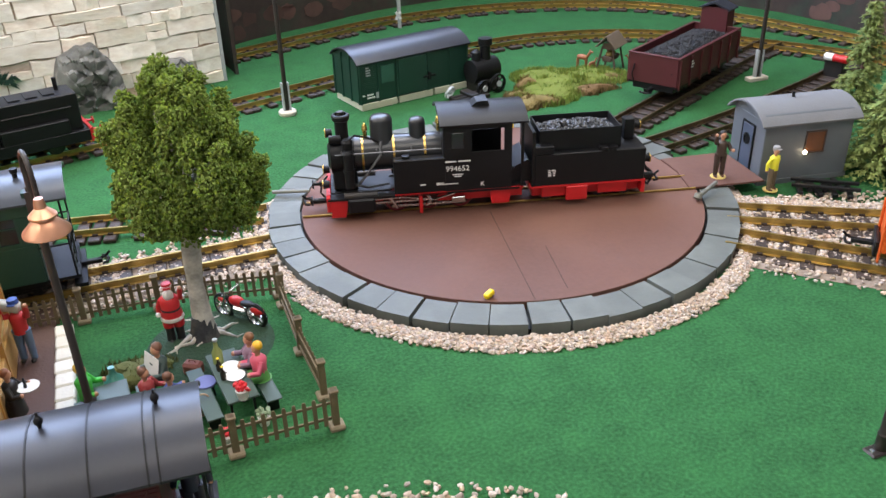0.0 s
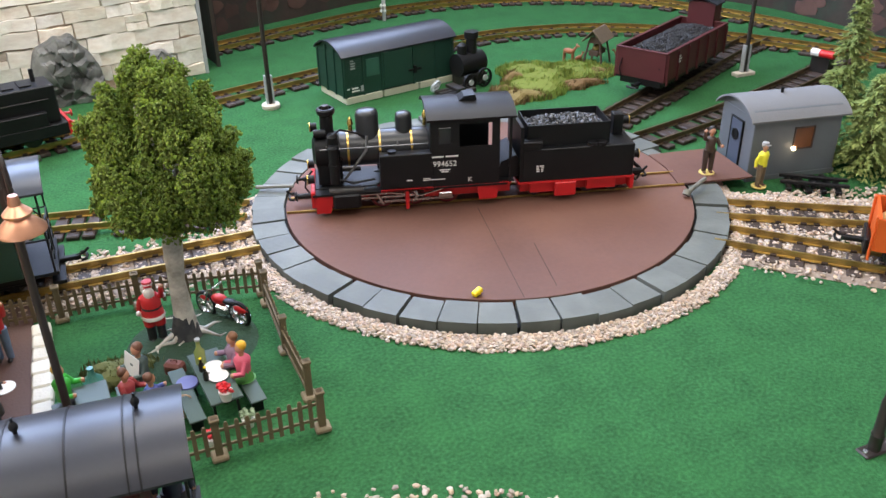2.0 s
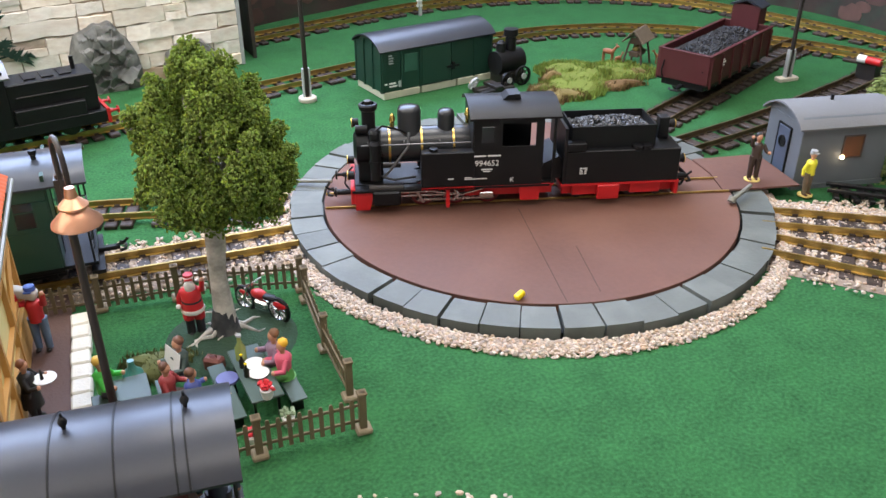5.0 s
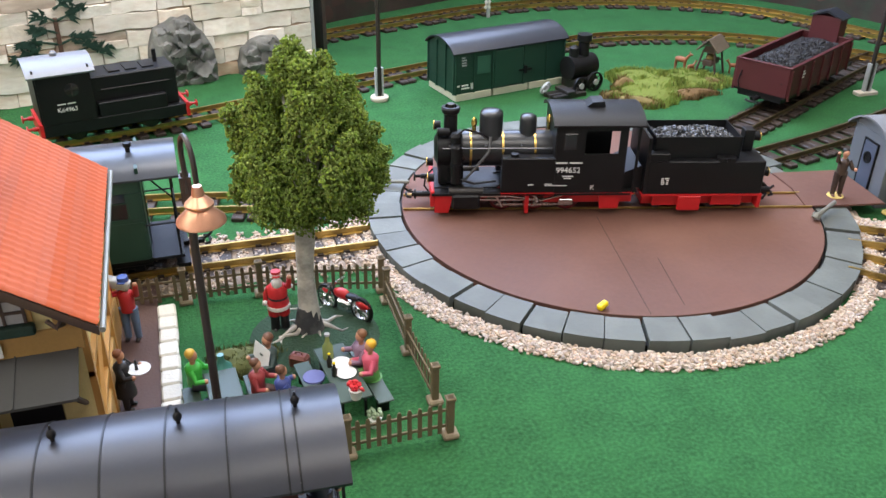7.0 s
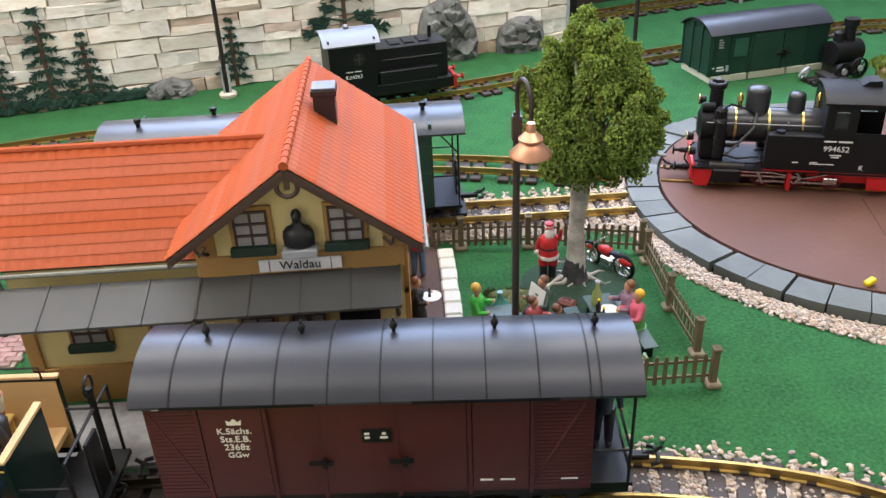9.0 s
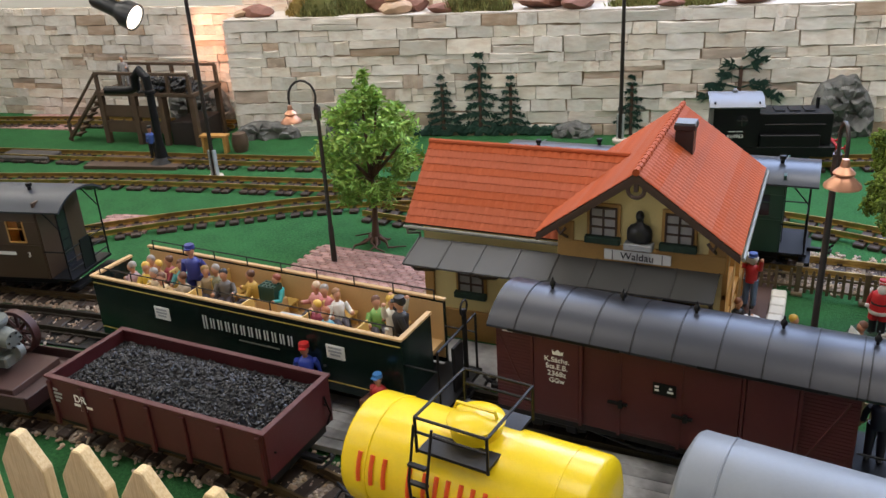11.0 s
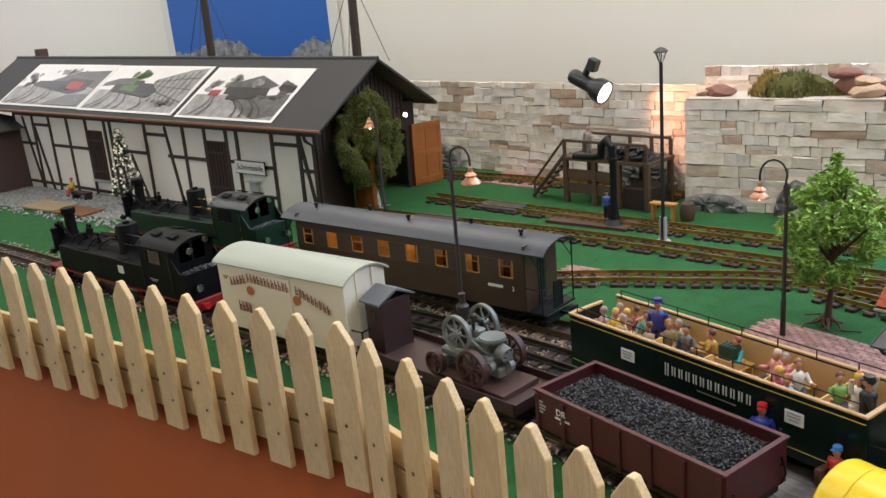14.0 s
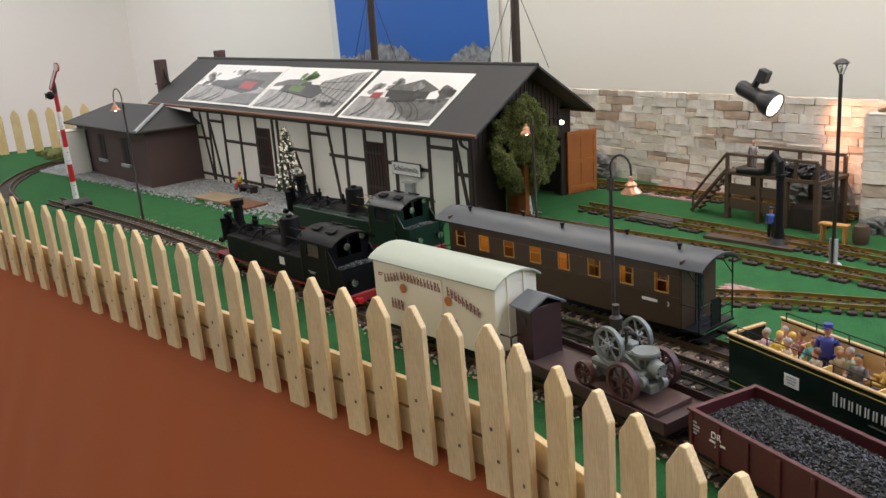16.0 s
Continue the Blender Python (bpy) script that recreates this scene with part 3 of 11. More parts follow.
slope("roof_right", 0.114, -0.014, 0.197, 0, -0.014, 0.28, (0, 1, 0), 0.307, st, 0.0095, 0.0095)
slope("roof_left", -0.114, -0.014, 0.197, 0, -0.014, 0.28, (0, -1, 0), 0.307, st, 0.0095, 0.0095)
slope("wing_roof_front", -0.17, -0.123, 0.172, -0.17, -0.031, 0.255, (1, 0, 0), 0.28, st, 0.0105, 0.0115)
slope("wing_roof_back", -0.17, 0.061, 0.172, -0.17, -0.031, 0.255, (-1, 0, 0), 0.28, st, 0.0105, 0.0115)
for p0, p1, nm in (((0, -0.168, 0.282), (0, 0.14, 0.282), 22), ((-0.31, -0.031, 0.257), (-0.036, -0.031, 0.257), 20)):
    a, b = Vector(p0), Vector(p1)
    bm = B()
    for k in range(nm):
        rod(bm, a.lerp(b, k / nm), a.lerp(b, (k + 1.08) / nm), 0.0042, 0.0034, 8)
    part("ridge_tiles", bm, M_TILE, st, "row of rounded ridge tiles")
for s in (-1, 1):
    bm = B()
    d = Vector((-s * 0.114, 0, 0.083)).normalized()
    n = Vector((0, 1, 0)).cross(d)
    for y in (-0.166,):
        p0, p1 = Vector((s * 0.115, y, 0.193)), Vector((0, y, 0.277))
        vs = [p0 + Vector((0, 0, -0.006)), p0 + Vector((0, 0, 0.002)), p1 + Vector((0, 0, 0.002)), p1 + Vector((0, 0, -0.008))]
        low = [bm.verts.new(v) for v in vs]
        high = [bm.verts.new(v + Vector((0, 0.004, 0))) for v in vs]
        bm.faces.new(low)
        bm.faces.new(list(reversed(high)))
        for i in range(4):
            bm.faces.new((low[i], high[i], high[(i + 1) % 4], low[(i + 1) % 4]))
    part("bargeboard", bm, M_BEAM, st, "dark brown bargeboard", smooth=0)
    bm = B()
    pipe(bm, [(s * 0.084, -0.164, 0.214), (s * 0.09, -0.164, 0.206), (s * 0.086, -0.164, 0.198), (s * 0.08, -0.164, 0.206)], 0.002, 6)
    rod(bm, (s * 0.086, -0.164, 0.2), (s * 0.086, -0.13, 0.18), 0.0018, seg=6)
    part("bracket", bm, M_BEAM, st, "carved brown bracket")
bm = B()
pipe(bm, [(0.0092 * math.cos(a), -0.163, 0.26 + 0.0092 * math.sin(a)) for a in [k * math.pi / 8 for k in range(17)]], 0.0024, 6)
box(bm, -0.0025, 0.0025, -0.165, -0.161, 0.258, 0.28, 0.0005)
part("gable_ornament", bm, M_BEAM, st, "round brown gable ornament")
bm = B()
pipe(bm, [(0.118, -0.168, 0.193), (0.118, 0.14, 0.193)], 0.0025, 8)
part("gutter", bm, M_GUTTER, st)
bm = B()
pipe(bm, [(-0.31, -0.127, 0.168), (-0.075, -0.127, 0.168)], 0.0025, 8)
pipe(bm, [(-0.305, -0.127, 0.168), (-0.305, -0.127, 0.16), (-0.295, -0.112, 0.155), (-0.295, -0.11, 0.14)], 0.002, 8)
part("wing_gutter", bm, M_GUTTER, st)


def window_unit(name, w, h, parent, at, planter=True, cols=2, rows=3, surround=0.005, curtain=True):
    """A casement window in the wall's plane: x across, y up, z out."""
    f = part(name, box(B(), -w / 2 - surround, w / 2 + surround, -surround, h + surround, 0, 0.003, 0.0006), M_OCHRE, parent, "ochre window surround", at=at)
    part("pane", box(B(), -w / 2, w / 2, 0, h, 0.0, 0.0036), M_CURTAIN if curtain else M_GLASS, f, "grey curtained window pane")
    b2 = B()
    t = 0.0011
    for k in range(cols + 1):
        x = -w / 2 + w * k / cols
        box(b2, x - t, x + t, -t, h + t, 0.0036, 0.0052)
    for k in range(rows + 1):
        y = h * k / rows
        box(b2, -w / 2 - t, w / 2 + t, y - t, y + t, 0.0036, 0.0054)
    part("sash", b2, M_BEAM, f, "dark brown glazing bars", smooth=0)
    if planter:
        part("planter", box(B(), -w / 2 - 0.006, w / 2 + 0.006, -0.0075, 0.0015, 0.003, 0.011, 0.001), M_BOXGREEN, f, "dark green window box")
    return f


FRONT = Matrix(((1, 0, 0, 0), (0, 0, -1, -0.1325), (0, 1, 0, 0), (0, 0, 0, 1)))
for x in (-0.042, 0.045):
    window_unit("window", 0.03, 0.036, st, FRONT @ Matrix.Translation((x, 0.189, 0)))
window_unit("window", 0.03, 0.05, st, FRONT @ Matrix.Translation((-0.05, 0.06, 0)), planter=False)
window_unit("window", 0.03, 0.05, st, FRONT @ Matrix.Translation((0.0, 0.06, 0)), planter=False)
bm = B()
box(bm, 0.03, 0.07, -0.136, -0.132, 0.0, 0.115)
part("doorway", bm, M_GLASS, st, "dark open doorway")
WINGF = Matrix(((1, 0, 0, 0), (0, 0, -1, -0.1065), (0, 1, 0, 0), (0, 0, 0, 1)))
for x in (-0.225, -0.145):
    window_unit("window", 0.034, 0.038, st, WINGF @ Matrix.Translation((x, 0.075, 0)))
# bust in the niche between the windows
bm = B()
lathe(bm, [(0.012, 0.0), (0.0165, 0.003), (0.0172, 0.012), (0.016, 0.019), (0.0125, 0.0235), (0.0065, 0.0265), (0.0047, 0.029), (0.0046, 0.032), (0.0, 0.0325)], 20, Matrix.Diagonal((1, 0.58, 1, 1)))
ball(bm, (0, -0.001, 0.0375), 0.0062, 2, (0.95, 1.05, 1.25), 0.1)
for v_ in bm.verts:
    v_.co += Vector((0, -0.0012, 0)) * noise.noise(v_.co * 260)
bust = mono("bust", bm, M_SATIN, pose(SX + 0.001, SY - 0.139, 0.188) @ Matrix.Scale(0.87, 4), "black bust on a pale ledge below the gable", "bust")
bm = B()
box(bm, -0.0165, 0.0165, -0.01, 0.006, -0.008, 0.0, 0.001)
part("ledge", bm, M_LIGHTGREY, st, "pale grey ledge", at=pose(0.001, -0.139, 0.188))
sign = thing("station_sign", pose(SX - 0.001, SY - 0.1365, 0.168), "white enamel name board with black blackletter-style name", "sign")
part("board", box(B(), -0.039, 0.039, -0.002, 0.0, -0.0065, 0.0065, 0.0005), M_PAPER, sign)
words("lettering", "Waldau", 0.0125, M_SATIN, sign, pose(0, -0.0024, 0, 90), "black lettering")
bm = B()
for x in (-0.029, 0.029):
    box(bm, x - 0.0004, x + 0.0004, -0.0025, -0.002, -0.0062, 0.0062)
part("divider", bm, M_SATIN, sign)
# canopy: sheets with standing seams
for x0, x1, drop in ((-0.286, -0.098, 0.0), (-0.096, 0.092, 0.0015)):
    bm = B()
    n = 4
    prism(bm, [(-0.184, 0.14), (-0.184, 0.1425), (-0.131, 0.1575), (-0.131, 0.155)], x1 - x0, YZ @ Matrix.Translation((0, drop, 0)))
    part("canopy", bm, M_CANOPY, st, "grey sheet canopy", smooth=0, at=pose(x0, 0, 0))
    for k in range(n + 1):
        x = x0 + (x1 - x0) * k / n
        bm = B()
        prism(bm, [(-0.1845, 0.142 + drop), (-0.1845, 0.1438 + drop), (-0.131, 0.1588 + drop), (-0.131, 0.157 + drop)], 0.0012, YZ @ Matrix.Translation((0, 0, x - 0.0006)))
        part("canopy_seam", bm, M_CANOPY, st, smooth=0)
for x in (-0.28, -0.19, -0.1, 0.0, 0.088):
    bm = B()
    pipe(bm, [(x, -0.132 if x > -0.1 else -0.107, 0.10), (x, -0.16, 0.125), (x, -0.176, 0.141)], 0.0025, 6)
    part("canopy_bracket", bm, M_BEAM, st)
bm = B()
box(bm, -0.011, 0.011, -0.011, 0.011, -0.06, 0.024)
box(bm, -0.013, 0.013, -0.013, 0.013, 0.019, 0.026, 0.0008)
chimney = part("chimney", bm, M_SATIN, st, "black chimney with grey cap", at=pose(0.026, 0.0, 0.268))
bm = B()
box(bm, -0.0122, 0.0122, -0.0122, 0.0135, 0.0264, 0.028, 0.0006)
part("chimney_cap", bm, M_GREYHUT, chimney)
bm = B()
for k in range(6):
    box(bm, 0, 0.028, -0.02, 0.012, k * 0.006, k * 0.006 + 0.0055, 0.0006)
mono("timber_stack", bm, M_TAN, pose(0.083, 1.53, 0.0), "stack of pale sawn boards beside the station", "timber stack")

# platform, patio and its white edging
M_PATIO = mat("dark brown patio", (0.085, 0.045, 0.035), 0.7, vary=0.15, scale=14, fine=0.1, bump=0.2)
M_PLATFORM = mat("grey planked platform", (0.42, 0.42, 0.43), 0.75, vary=0.45, scale=16, fine=0.3, fscale=110, bump=0.3, dirt=(0.03, 0.03, 0.032), dirt_amount=0.95)
bm = B()
box(bm, 0.485, 0.537, 1.40, 1.86, 0, 0.006, 0.001)
mono("patio", bm, M_PATIO, pose(0, 0, 0), "dark brown paved yard beside the station", "patio", kind="structure")
bm = B()
box(bm, 0.0, 0.484, 1.432, 1.53, 0, 0.006, 0.001)
mono("platform", bm, M_PLATFORM, pose(0, 0, 0), "grey-white weathered platform under the station canopy", "platform", kind="structure")
edge = thing("stone_edging", pose(0.5475, 1.47, 0), "row of white hewn edging stones", "edging", kind="structure")
M_KERB = spread(mat("white kerb stone", (0.66, 0.63, 0.55), 0.7, vary=0.12, scale=60, bump=0.4, bscale=300), val=0.08)
bm = B()
box(bm, -0.0105, 0.0105, -0.0125, 0.0125, 0, 0.012, 0.002)
ME_KERB = solid("stone", bm, M_KERB, 0)
for k in range(13):
    share("stone", ME_KERB, edge, pose(random.uniform(-0.001, 0.001), k * 0.0265, 0, 0, 0, random.uniform(-3, 3)))
# black sheet: dark ground plus the shade between wagons, painted as one colour
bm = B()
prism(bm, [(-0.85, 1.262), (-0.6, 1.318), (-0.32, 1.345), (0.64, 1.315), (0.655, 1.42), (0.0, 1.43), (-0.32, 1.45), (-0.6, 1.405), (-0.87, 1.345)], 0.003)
mono("track_bed", bm, mat("black ballast bed with painted shade", (0.012, 0.012, 0.012), 0.9, vary=0.5, scale=40, fine=0.3, bump=0.8, bscale=200), pose(0, 0, 0.0005), "black bed under the wagons, shade put into its colour", "track bed", kind="structure", smooth=0)
planks = thing("plank_crossing", pose(0.16, 1.285, 0.004), "weathered grey plank walkway between the tracks", "walkway", kind="structure")
bm = B()
box(bm, -0.3, 0.3, -0.0078, 0.0078, 0, 0.008, 0.0006)
ME_PLANK = solid("plank", bm, spread(M_PLATFORM, val=0.2), 0)
for k in range(6):
    share("plank", ME_PLANK, planks, pose(0.175, -0.026 + k * 0.0162, random.uniform(-0.0008, 0.0008)))


# ---- rolling stock ----
def wheel(bm, x, y, r, w=0.006, seg=18):
    s = 1 if y > 0 else -1
    rod(bm, (x, y - s * w / 2, r), (x, y + s * w / 2, r), r, r, seg)
    rod(bm, (x, y - s * (w / 2 + 0.0015), r), (x, y - s * w / 2, r), r * 1.12, r * 1.12, seg)
    rod(bm, (x, y + s * w / 2, r), (x, y + s * (w / 2 + 0.002), r), r * 0.35, r * 0.3, 10)


def spoked(bm, x, y, r, w=0.005, spokes=10, m=None):
    """A wheel with open spokes standing in the xz plane."""
    k = 24
    ring = []
    for rr, yy in ((r, -w / 2), (r, w / 2), (r * 0.84, w / 2), (r * 0.84, -w / 2)):
        ring.append([bm.verts.new(Vector((x + rr * math.cos(2 * math.pi * i / k), y + yy, r + rr * math.sin(2 * math.pi * i / k)))) for i in range(k)])
    for a in range(4):
        for i in range(k):
            bm.faces.new((ring[a][i], ring[a][(i + 1) % k], ring[(a + 1) % 4][(i + 1) % k], ring[(a + 1) % 4][i]))
    rod(bm, (x, y - w * 0.7, r), (x, y + w * 0.7, r), r * 0.2, r * 0.2, 10)
    for i in range(spokes):
        a = 2 * math.pi * i / spokes
        rod(bm, (x + r * 0.15 * math.cos(a), y, r + r * 0.15 * math.sin(a)), (x + r * 0.87 * math.cos(a), y, r + r * 0.87 * math.sin(a)), w * 0.28, w * 0.22, 5)


def bogie(parent, x, z0=0.0, half=0.032):
    g = part("bogie", box(B(), -half, half, -0.031, 0.031, 0.014, 0.022, 0.001), M_BLACK, parent, "black bogie frame", at=pose(x, 0, z0))
    b2 = B()
    for s in (-1, 1):
        box(b2, -half - 0.004, half + 0.004, s * 0.034 - 0.002, s * 0.034 + 0.002, 0.010, 0.02, 0.0008)
        for xx in (-half * 0.62, half * 0.62):
            box(b2, xx - 0.006, xx + 0.006, s * 0.036 - 0.003, s * 0.036 + 0.003, 0.008, 0.018, 0.0008)
    part("side_frame", b2, M_BLACK, g)
    for xx in (-half * 0.62, half * 0.62):
        b2 = B()
        for s in (-1, 1):
            wheel(b2, xx, s * 0.0235, 0.013)
        rod(b2, (xx, -0.024, 0.013), (xx, 0.024, 0.013), 0.0025, seg=8)
        part("wheelset", b2, M_IRON, g)
    return g


def coupler(parent, x, s, z=0.02):
    b2 = B()
    box(b2, 0, s * 0.026, -0.004, 0.004, -0.003, 0.003, 0.0008)
    pipe(b2, [(s * 0.026, -0.012, 0.0), (s * 0.032, -0.01, 0.0), (s * 0.034, 0, 0.0), (s * 0.032, 0.01, 0.0), (s * 0.026, 0.012, 0.0)], 0.002, 6)
    pipe(b2, [(s * 0.02, 0, 0.002), (s * 0.03, 0, 0.004), (s * 0.037, 0, 0.010)], 0.0018, 6)
    return part("coupler", b2, M_BLACK, parent, "black hook and loop coupler", at=pose(x, 0, z))


def vault(bm, x0, x1, half, z, crown, thick=0.003, k=12, droop=0.0):
    """A curved roof along x: eaves at z, crown above it."""
    top, low = [], []
    for i in range(k + 1):
        a = -1 + 2 * i / k
        zz = z + crown * (1 - a * a) ** 0.85
        top.append((a * half, zz))
        low.append((a * half * 0.985, zz - thick))
    prism(bm, top + list(reversed(low)), x1 - x0, YZ @ Matrix.Translation((0, 0, x0)))
    return bm


def roof_height(y, half, z, crown):
    return z + crown * max(0.0, 1 - (y / half) ** 2) ** 0.85


def coal_heap(name, x0, x1, half, z, crown, parent, size=0.004, n=900, seed=2, label="heap of broken black coal", material=None):
    rng = random.Random(seed)
    vs, fs = [], []
    k, j = 16, 8
    for _ in range(n):
        x, y = rng.uniform(x0, x1), rng.uniform(-half, half)
        e = min((x - x0), (x1 - x), 0.03) / 0.03
        h = z + crown * e * (1 - (y / half) ** 2) * (0.8 + 0.2 * noise.noise(Vector((x * 40, y * 40, 0)))) + rng.uniform(-0.001, 0.0015)
        pts, faces = STONES[rng.randrange(6)]
        q = Euler((rng.uniform(-1, 1), rng.uniform(-1, 1), rng.uniform(0, 6.28))).to_matrix()
        s = size * rng.uniform(0.55, 1.25)
        o = len(vs)
        vs += [tuple(q @ p * s + Vector((x, y, h))) for p in pts]
        fs += [[o + i for i in f] for f in faces]
    me = bpy.data.meshes.new(name)
    me.from_pydata(vs, [], fs)
    me.materials.append(material or M_COAL)
    ob = new(name, me)
    ob.parent = parent
    return tagged(ob, label)


RT = RAIL_TOP


def end_gables(parent, xs, half, z, crown, material, thick=0.003):
    """Closes the arch between a van's end walls and its curved roof."""
    for x in xs:
        out = [(a * half * 0.97, z - 0.003 + crown * max(0.0, 1 - a * a) ** 0.85) for a in [-1 + k / 8 for k in range(17)]]
        part("end_gable", prism(B(), out, thick, YZ @ Matrix.Translation((0, 0, x - thick / 2))), material, parent, smooth=0)


# brown goods van with brakeman's platform
v = thing("goods_van", pose(0.477, 1.3785, RT, 0, 0, -4.0), "ox-blood covered goods van with grey seamed roof", "goods van")
E0, HW = 0.133, 0.0525
part("body", box(B(), -0.192, 0.163, -0.048, 0.048, 0.03, E0 + 0.002, 0.0008), M_BOXRED, v)
for x0, x1 in ((-0.1915, -0.15), (0.064, 0.1625)):
    for k in range(26):
        z = 0.034 + k * 0.0039
        part("board", box(B(), x0, x1, -0.0486, -0.048, z, z + 0.0034), M_BOXRED, v, smooth=0)
for x0, x1 in ((-0.148, -0.098), (-0.055, 0.062), (0.066, 0.112)):
    part("door", box(B(), x0, x1, -0.0505, -0.0478, 0.036, 0.128, 0.0006), M_BOXRED, v)
for x in (-0.15, -0.096, -0.055, 0.006, 0.064, 0.114):
    part("rib", box(B(), x - 0.0015, x + 0.0015, -0.0512, -0.048, 0.03, 0.132), M_BOXRED, v, smooth=0)
for a, b in (((-0.188, 0.122), (-0.152, 0.04)), ((0.155, 0.122), (0.118, 0.045))):
    part("brace", rod(B(), (a[0], -0.0483, a[1]), (b[0], -0.0483, b[1]), 0.0012, seg=4), M_BOXRED, v, smooth=0)
for x0, x1 in ((-0.176, -0.055), (0.02, 0.135)):
    part("door_rail", box(B(), x0, x1, -0.0545, -0.05, 0.129, 0.1335, 0.0006), M_BLACK, v, "black door runner")
for x in (-0.057, 0.008):
    bm = B()
    box(bm, x - 0.009, x + 0.011, -0.0535, -0.0505, 0.068, 0.0705)
    box(bm, x + 0.002, x + 0.006, -0.0545, -0.05, 0.065, 0.073)
    part("latch", bm, M_BLACK, v, "black iron latch")
plate = part("plate", box(B(), -0.021, 0.002, -0.0518, -0.0505, 0.09, 0.103), M_BLACK, v, "black board with white marks")
bars("marking", [[0.2, -0.5, 0.15], [0.2, -0.42, 0.3]], 0.02, 0.008, M_PAPER, plate, pose(-0.009, -0.0521, 0.0965, 90))
for i, (tx, sz) in enumerate((("K.Sächs.", 0.0085), ("Sts.E.B.", 0.0085), ("2368z", 0.0085), ("GGw", 0.0078))):
    words("lettering", tx, sz, M_PAPER, v, pose(-0.122, -0.0508, 0.104 - i * 0.0083, 90), "white stencilled lettering")
bm = B()
prism(bm, [(-0.0055, 0), (0.0055, 0), (0.0062, 0.0048), (0.0032, 0.003), (0.0, 0.0062), (-0.0032, 0.003), (-0.0062, 0.0048)], 0.0005, XZ)
part("crown_mark", bm, M_PAPER, v, at=pose(-0.121, -0.0506, 0.1105))
bars("lettering", [[1.0]], 0.012, 0.0035, M_PAPER, v, pose(-0.178, -0.0490, 0.126, 90))
bars("lettering", [[0.35, -0.2, 0.4]], 0.03, 0.003, M_PAPER, v, pose(0.087, -0.0508, 0.045, 90))
bars("lettering", [[1.0]], 0.014, 0.0028, M_PAPER, v, pose(0.145, -0.0492, 0.043, 90))
bm = B()
vault(bm, -0.2, 0.2, 0.0545, E0, 0.024, k=16)
roof = part("roof", bm, M_ROOFGREY, v, "dark grey curved roof", smooth=50)
end_gables(v, (-0.1905, 0.1615), 0.05, E0 + 0.002, 0.021, M_BOXRED)
for x in (-0.168, -0.127, -0.086, -0.045, -0.004, 0.037, 0.078, 0.119, 0.158, 0.166):
    bm = B()
    vault(bm, x - 0.0007, x + 0.0007, 0.0549, E0 + 0.0006, 0.024, k=16)
    part("roof_seam", bm, M_BLACK, roof, smooth=50)
for x in (-0.148, -0.07, 0.005, 0.087, 0.168):
    bm = B()
    z = roof_height(0, 0.054, E0, 0.024)
    lathe(bm, [(0.0016, z - 0.001), (0.0016, z + 0.003), (0.003, z + 0.0035), (0.0034, z + 0.006), (0.002, z + 0.009), (0.0012, z + 0.0095), (0.0009, z + 0.013), (0, z + 0.0132)], 10)
    part("roof_vent", bm, M_BLACK, roof, "small black roof ventilator", at=pose(x, 0.006, 0))
part("underframe", box(B(), -0.196, 0.196, -0.044, 0.044, 0.02, 0.03, 0.001), M_BLACK, v)
bm = B()
for s in (-1, 1):
    rod(bm, (-0.09, s * 0.04, 0.02), (-0.04, s * 0.04, 0.011), 0.0015, seg=5)
    rod(bm, (-0.04, s * 0.04, 0.011), (0.03, s * 0.04, 0.011), 0.0015, seg=5)
    rod(bm, (0.03, s * 0.04, 0.011), (0.08, s * 0.04, 0.02), 0.0015, seg=5)
part("truss_rod", bm, M_BLACK, v)
for x in (-0.13, 0.13):
    bogie(v, x)
for s in (-1, 1):
    coupler(v, s * 0.196, s)
part("platform_deck", box(B(), 0.163, 0.198, -0.046, 0.046, 0.03, 0.034), M_BLACK, v)
bm = B()
for y in (-0.046, 0.046):
    rod(bm, (0.194, y, 0.034), (0.194, y, E0), 0.0014, seg=6)
    rod(bm, (0.165, y, 0.07), (0.194, y, 0.07), 0.0012, seg=6)
for z in (0.05, 0.07):
    rod(bm, (0.194, -0.046, z), (0.194, 0.046, z), 0.0012, seg=6)
part("platform_rail", bm, M_BLACK, v, "thin black platform railing")

# open beer garden wagon
M_BEERBOARD = mat("beige inner boards", (0.56, 0.36, 0.16), 0.55, vary=0.12, scale=25)
M_BENCH = mat("yellow varnished bench", (0.66, 0.44, 0.13), 0.45, vary=0.12, scale=40)
w = thing("open_passenger_wagon", pose(-0.041, 1.3795, RT, 0, 0, -3.1) @ Matrix.Diagonal((1.024, 0.97, 1, 1)), "bottle-green open wagon with beige interior full of figurines", "railway wagon")
RIM, XE = 0.108, 0.222
for y0, y1 in ((-0.056, -0.052), (0.052, 0.056)):
    part("side_panel", box(B(), -0.242, XE, y0, y1, 0.022, RIM, 0.0008), M_CARGREEN, w)
    s = -1 if y0 < 0 else 1
    part("inner_lining", box(B(), -0.24, XE - 0.002, s * 0.0518 - 0.001, s * 0.0518, 0.03, RIM - 0.003), M_BEERBOARD, w)
    part("rim", box(B(), -0.243, XE + 0.001, s * 0.054 - 0.0035, s * 0.054 + 0.0025, RIM, RIM + 0.003, 0.0006), M_TAN, w, "beige rim")
    for z in (RIM - 0.008, 0.034):
        part("line", box(B(), -0.24, XE - 0.002, s * 0.0562 - 0.0003, s * 0.0562 + 0.0003, z, z + 0.0013), M_GOLD, w, "yellow line")
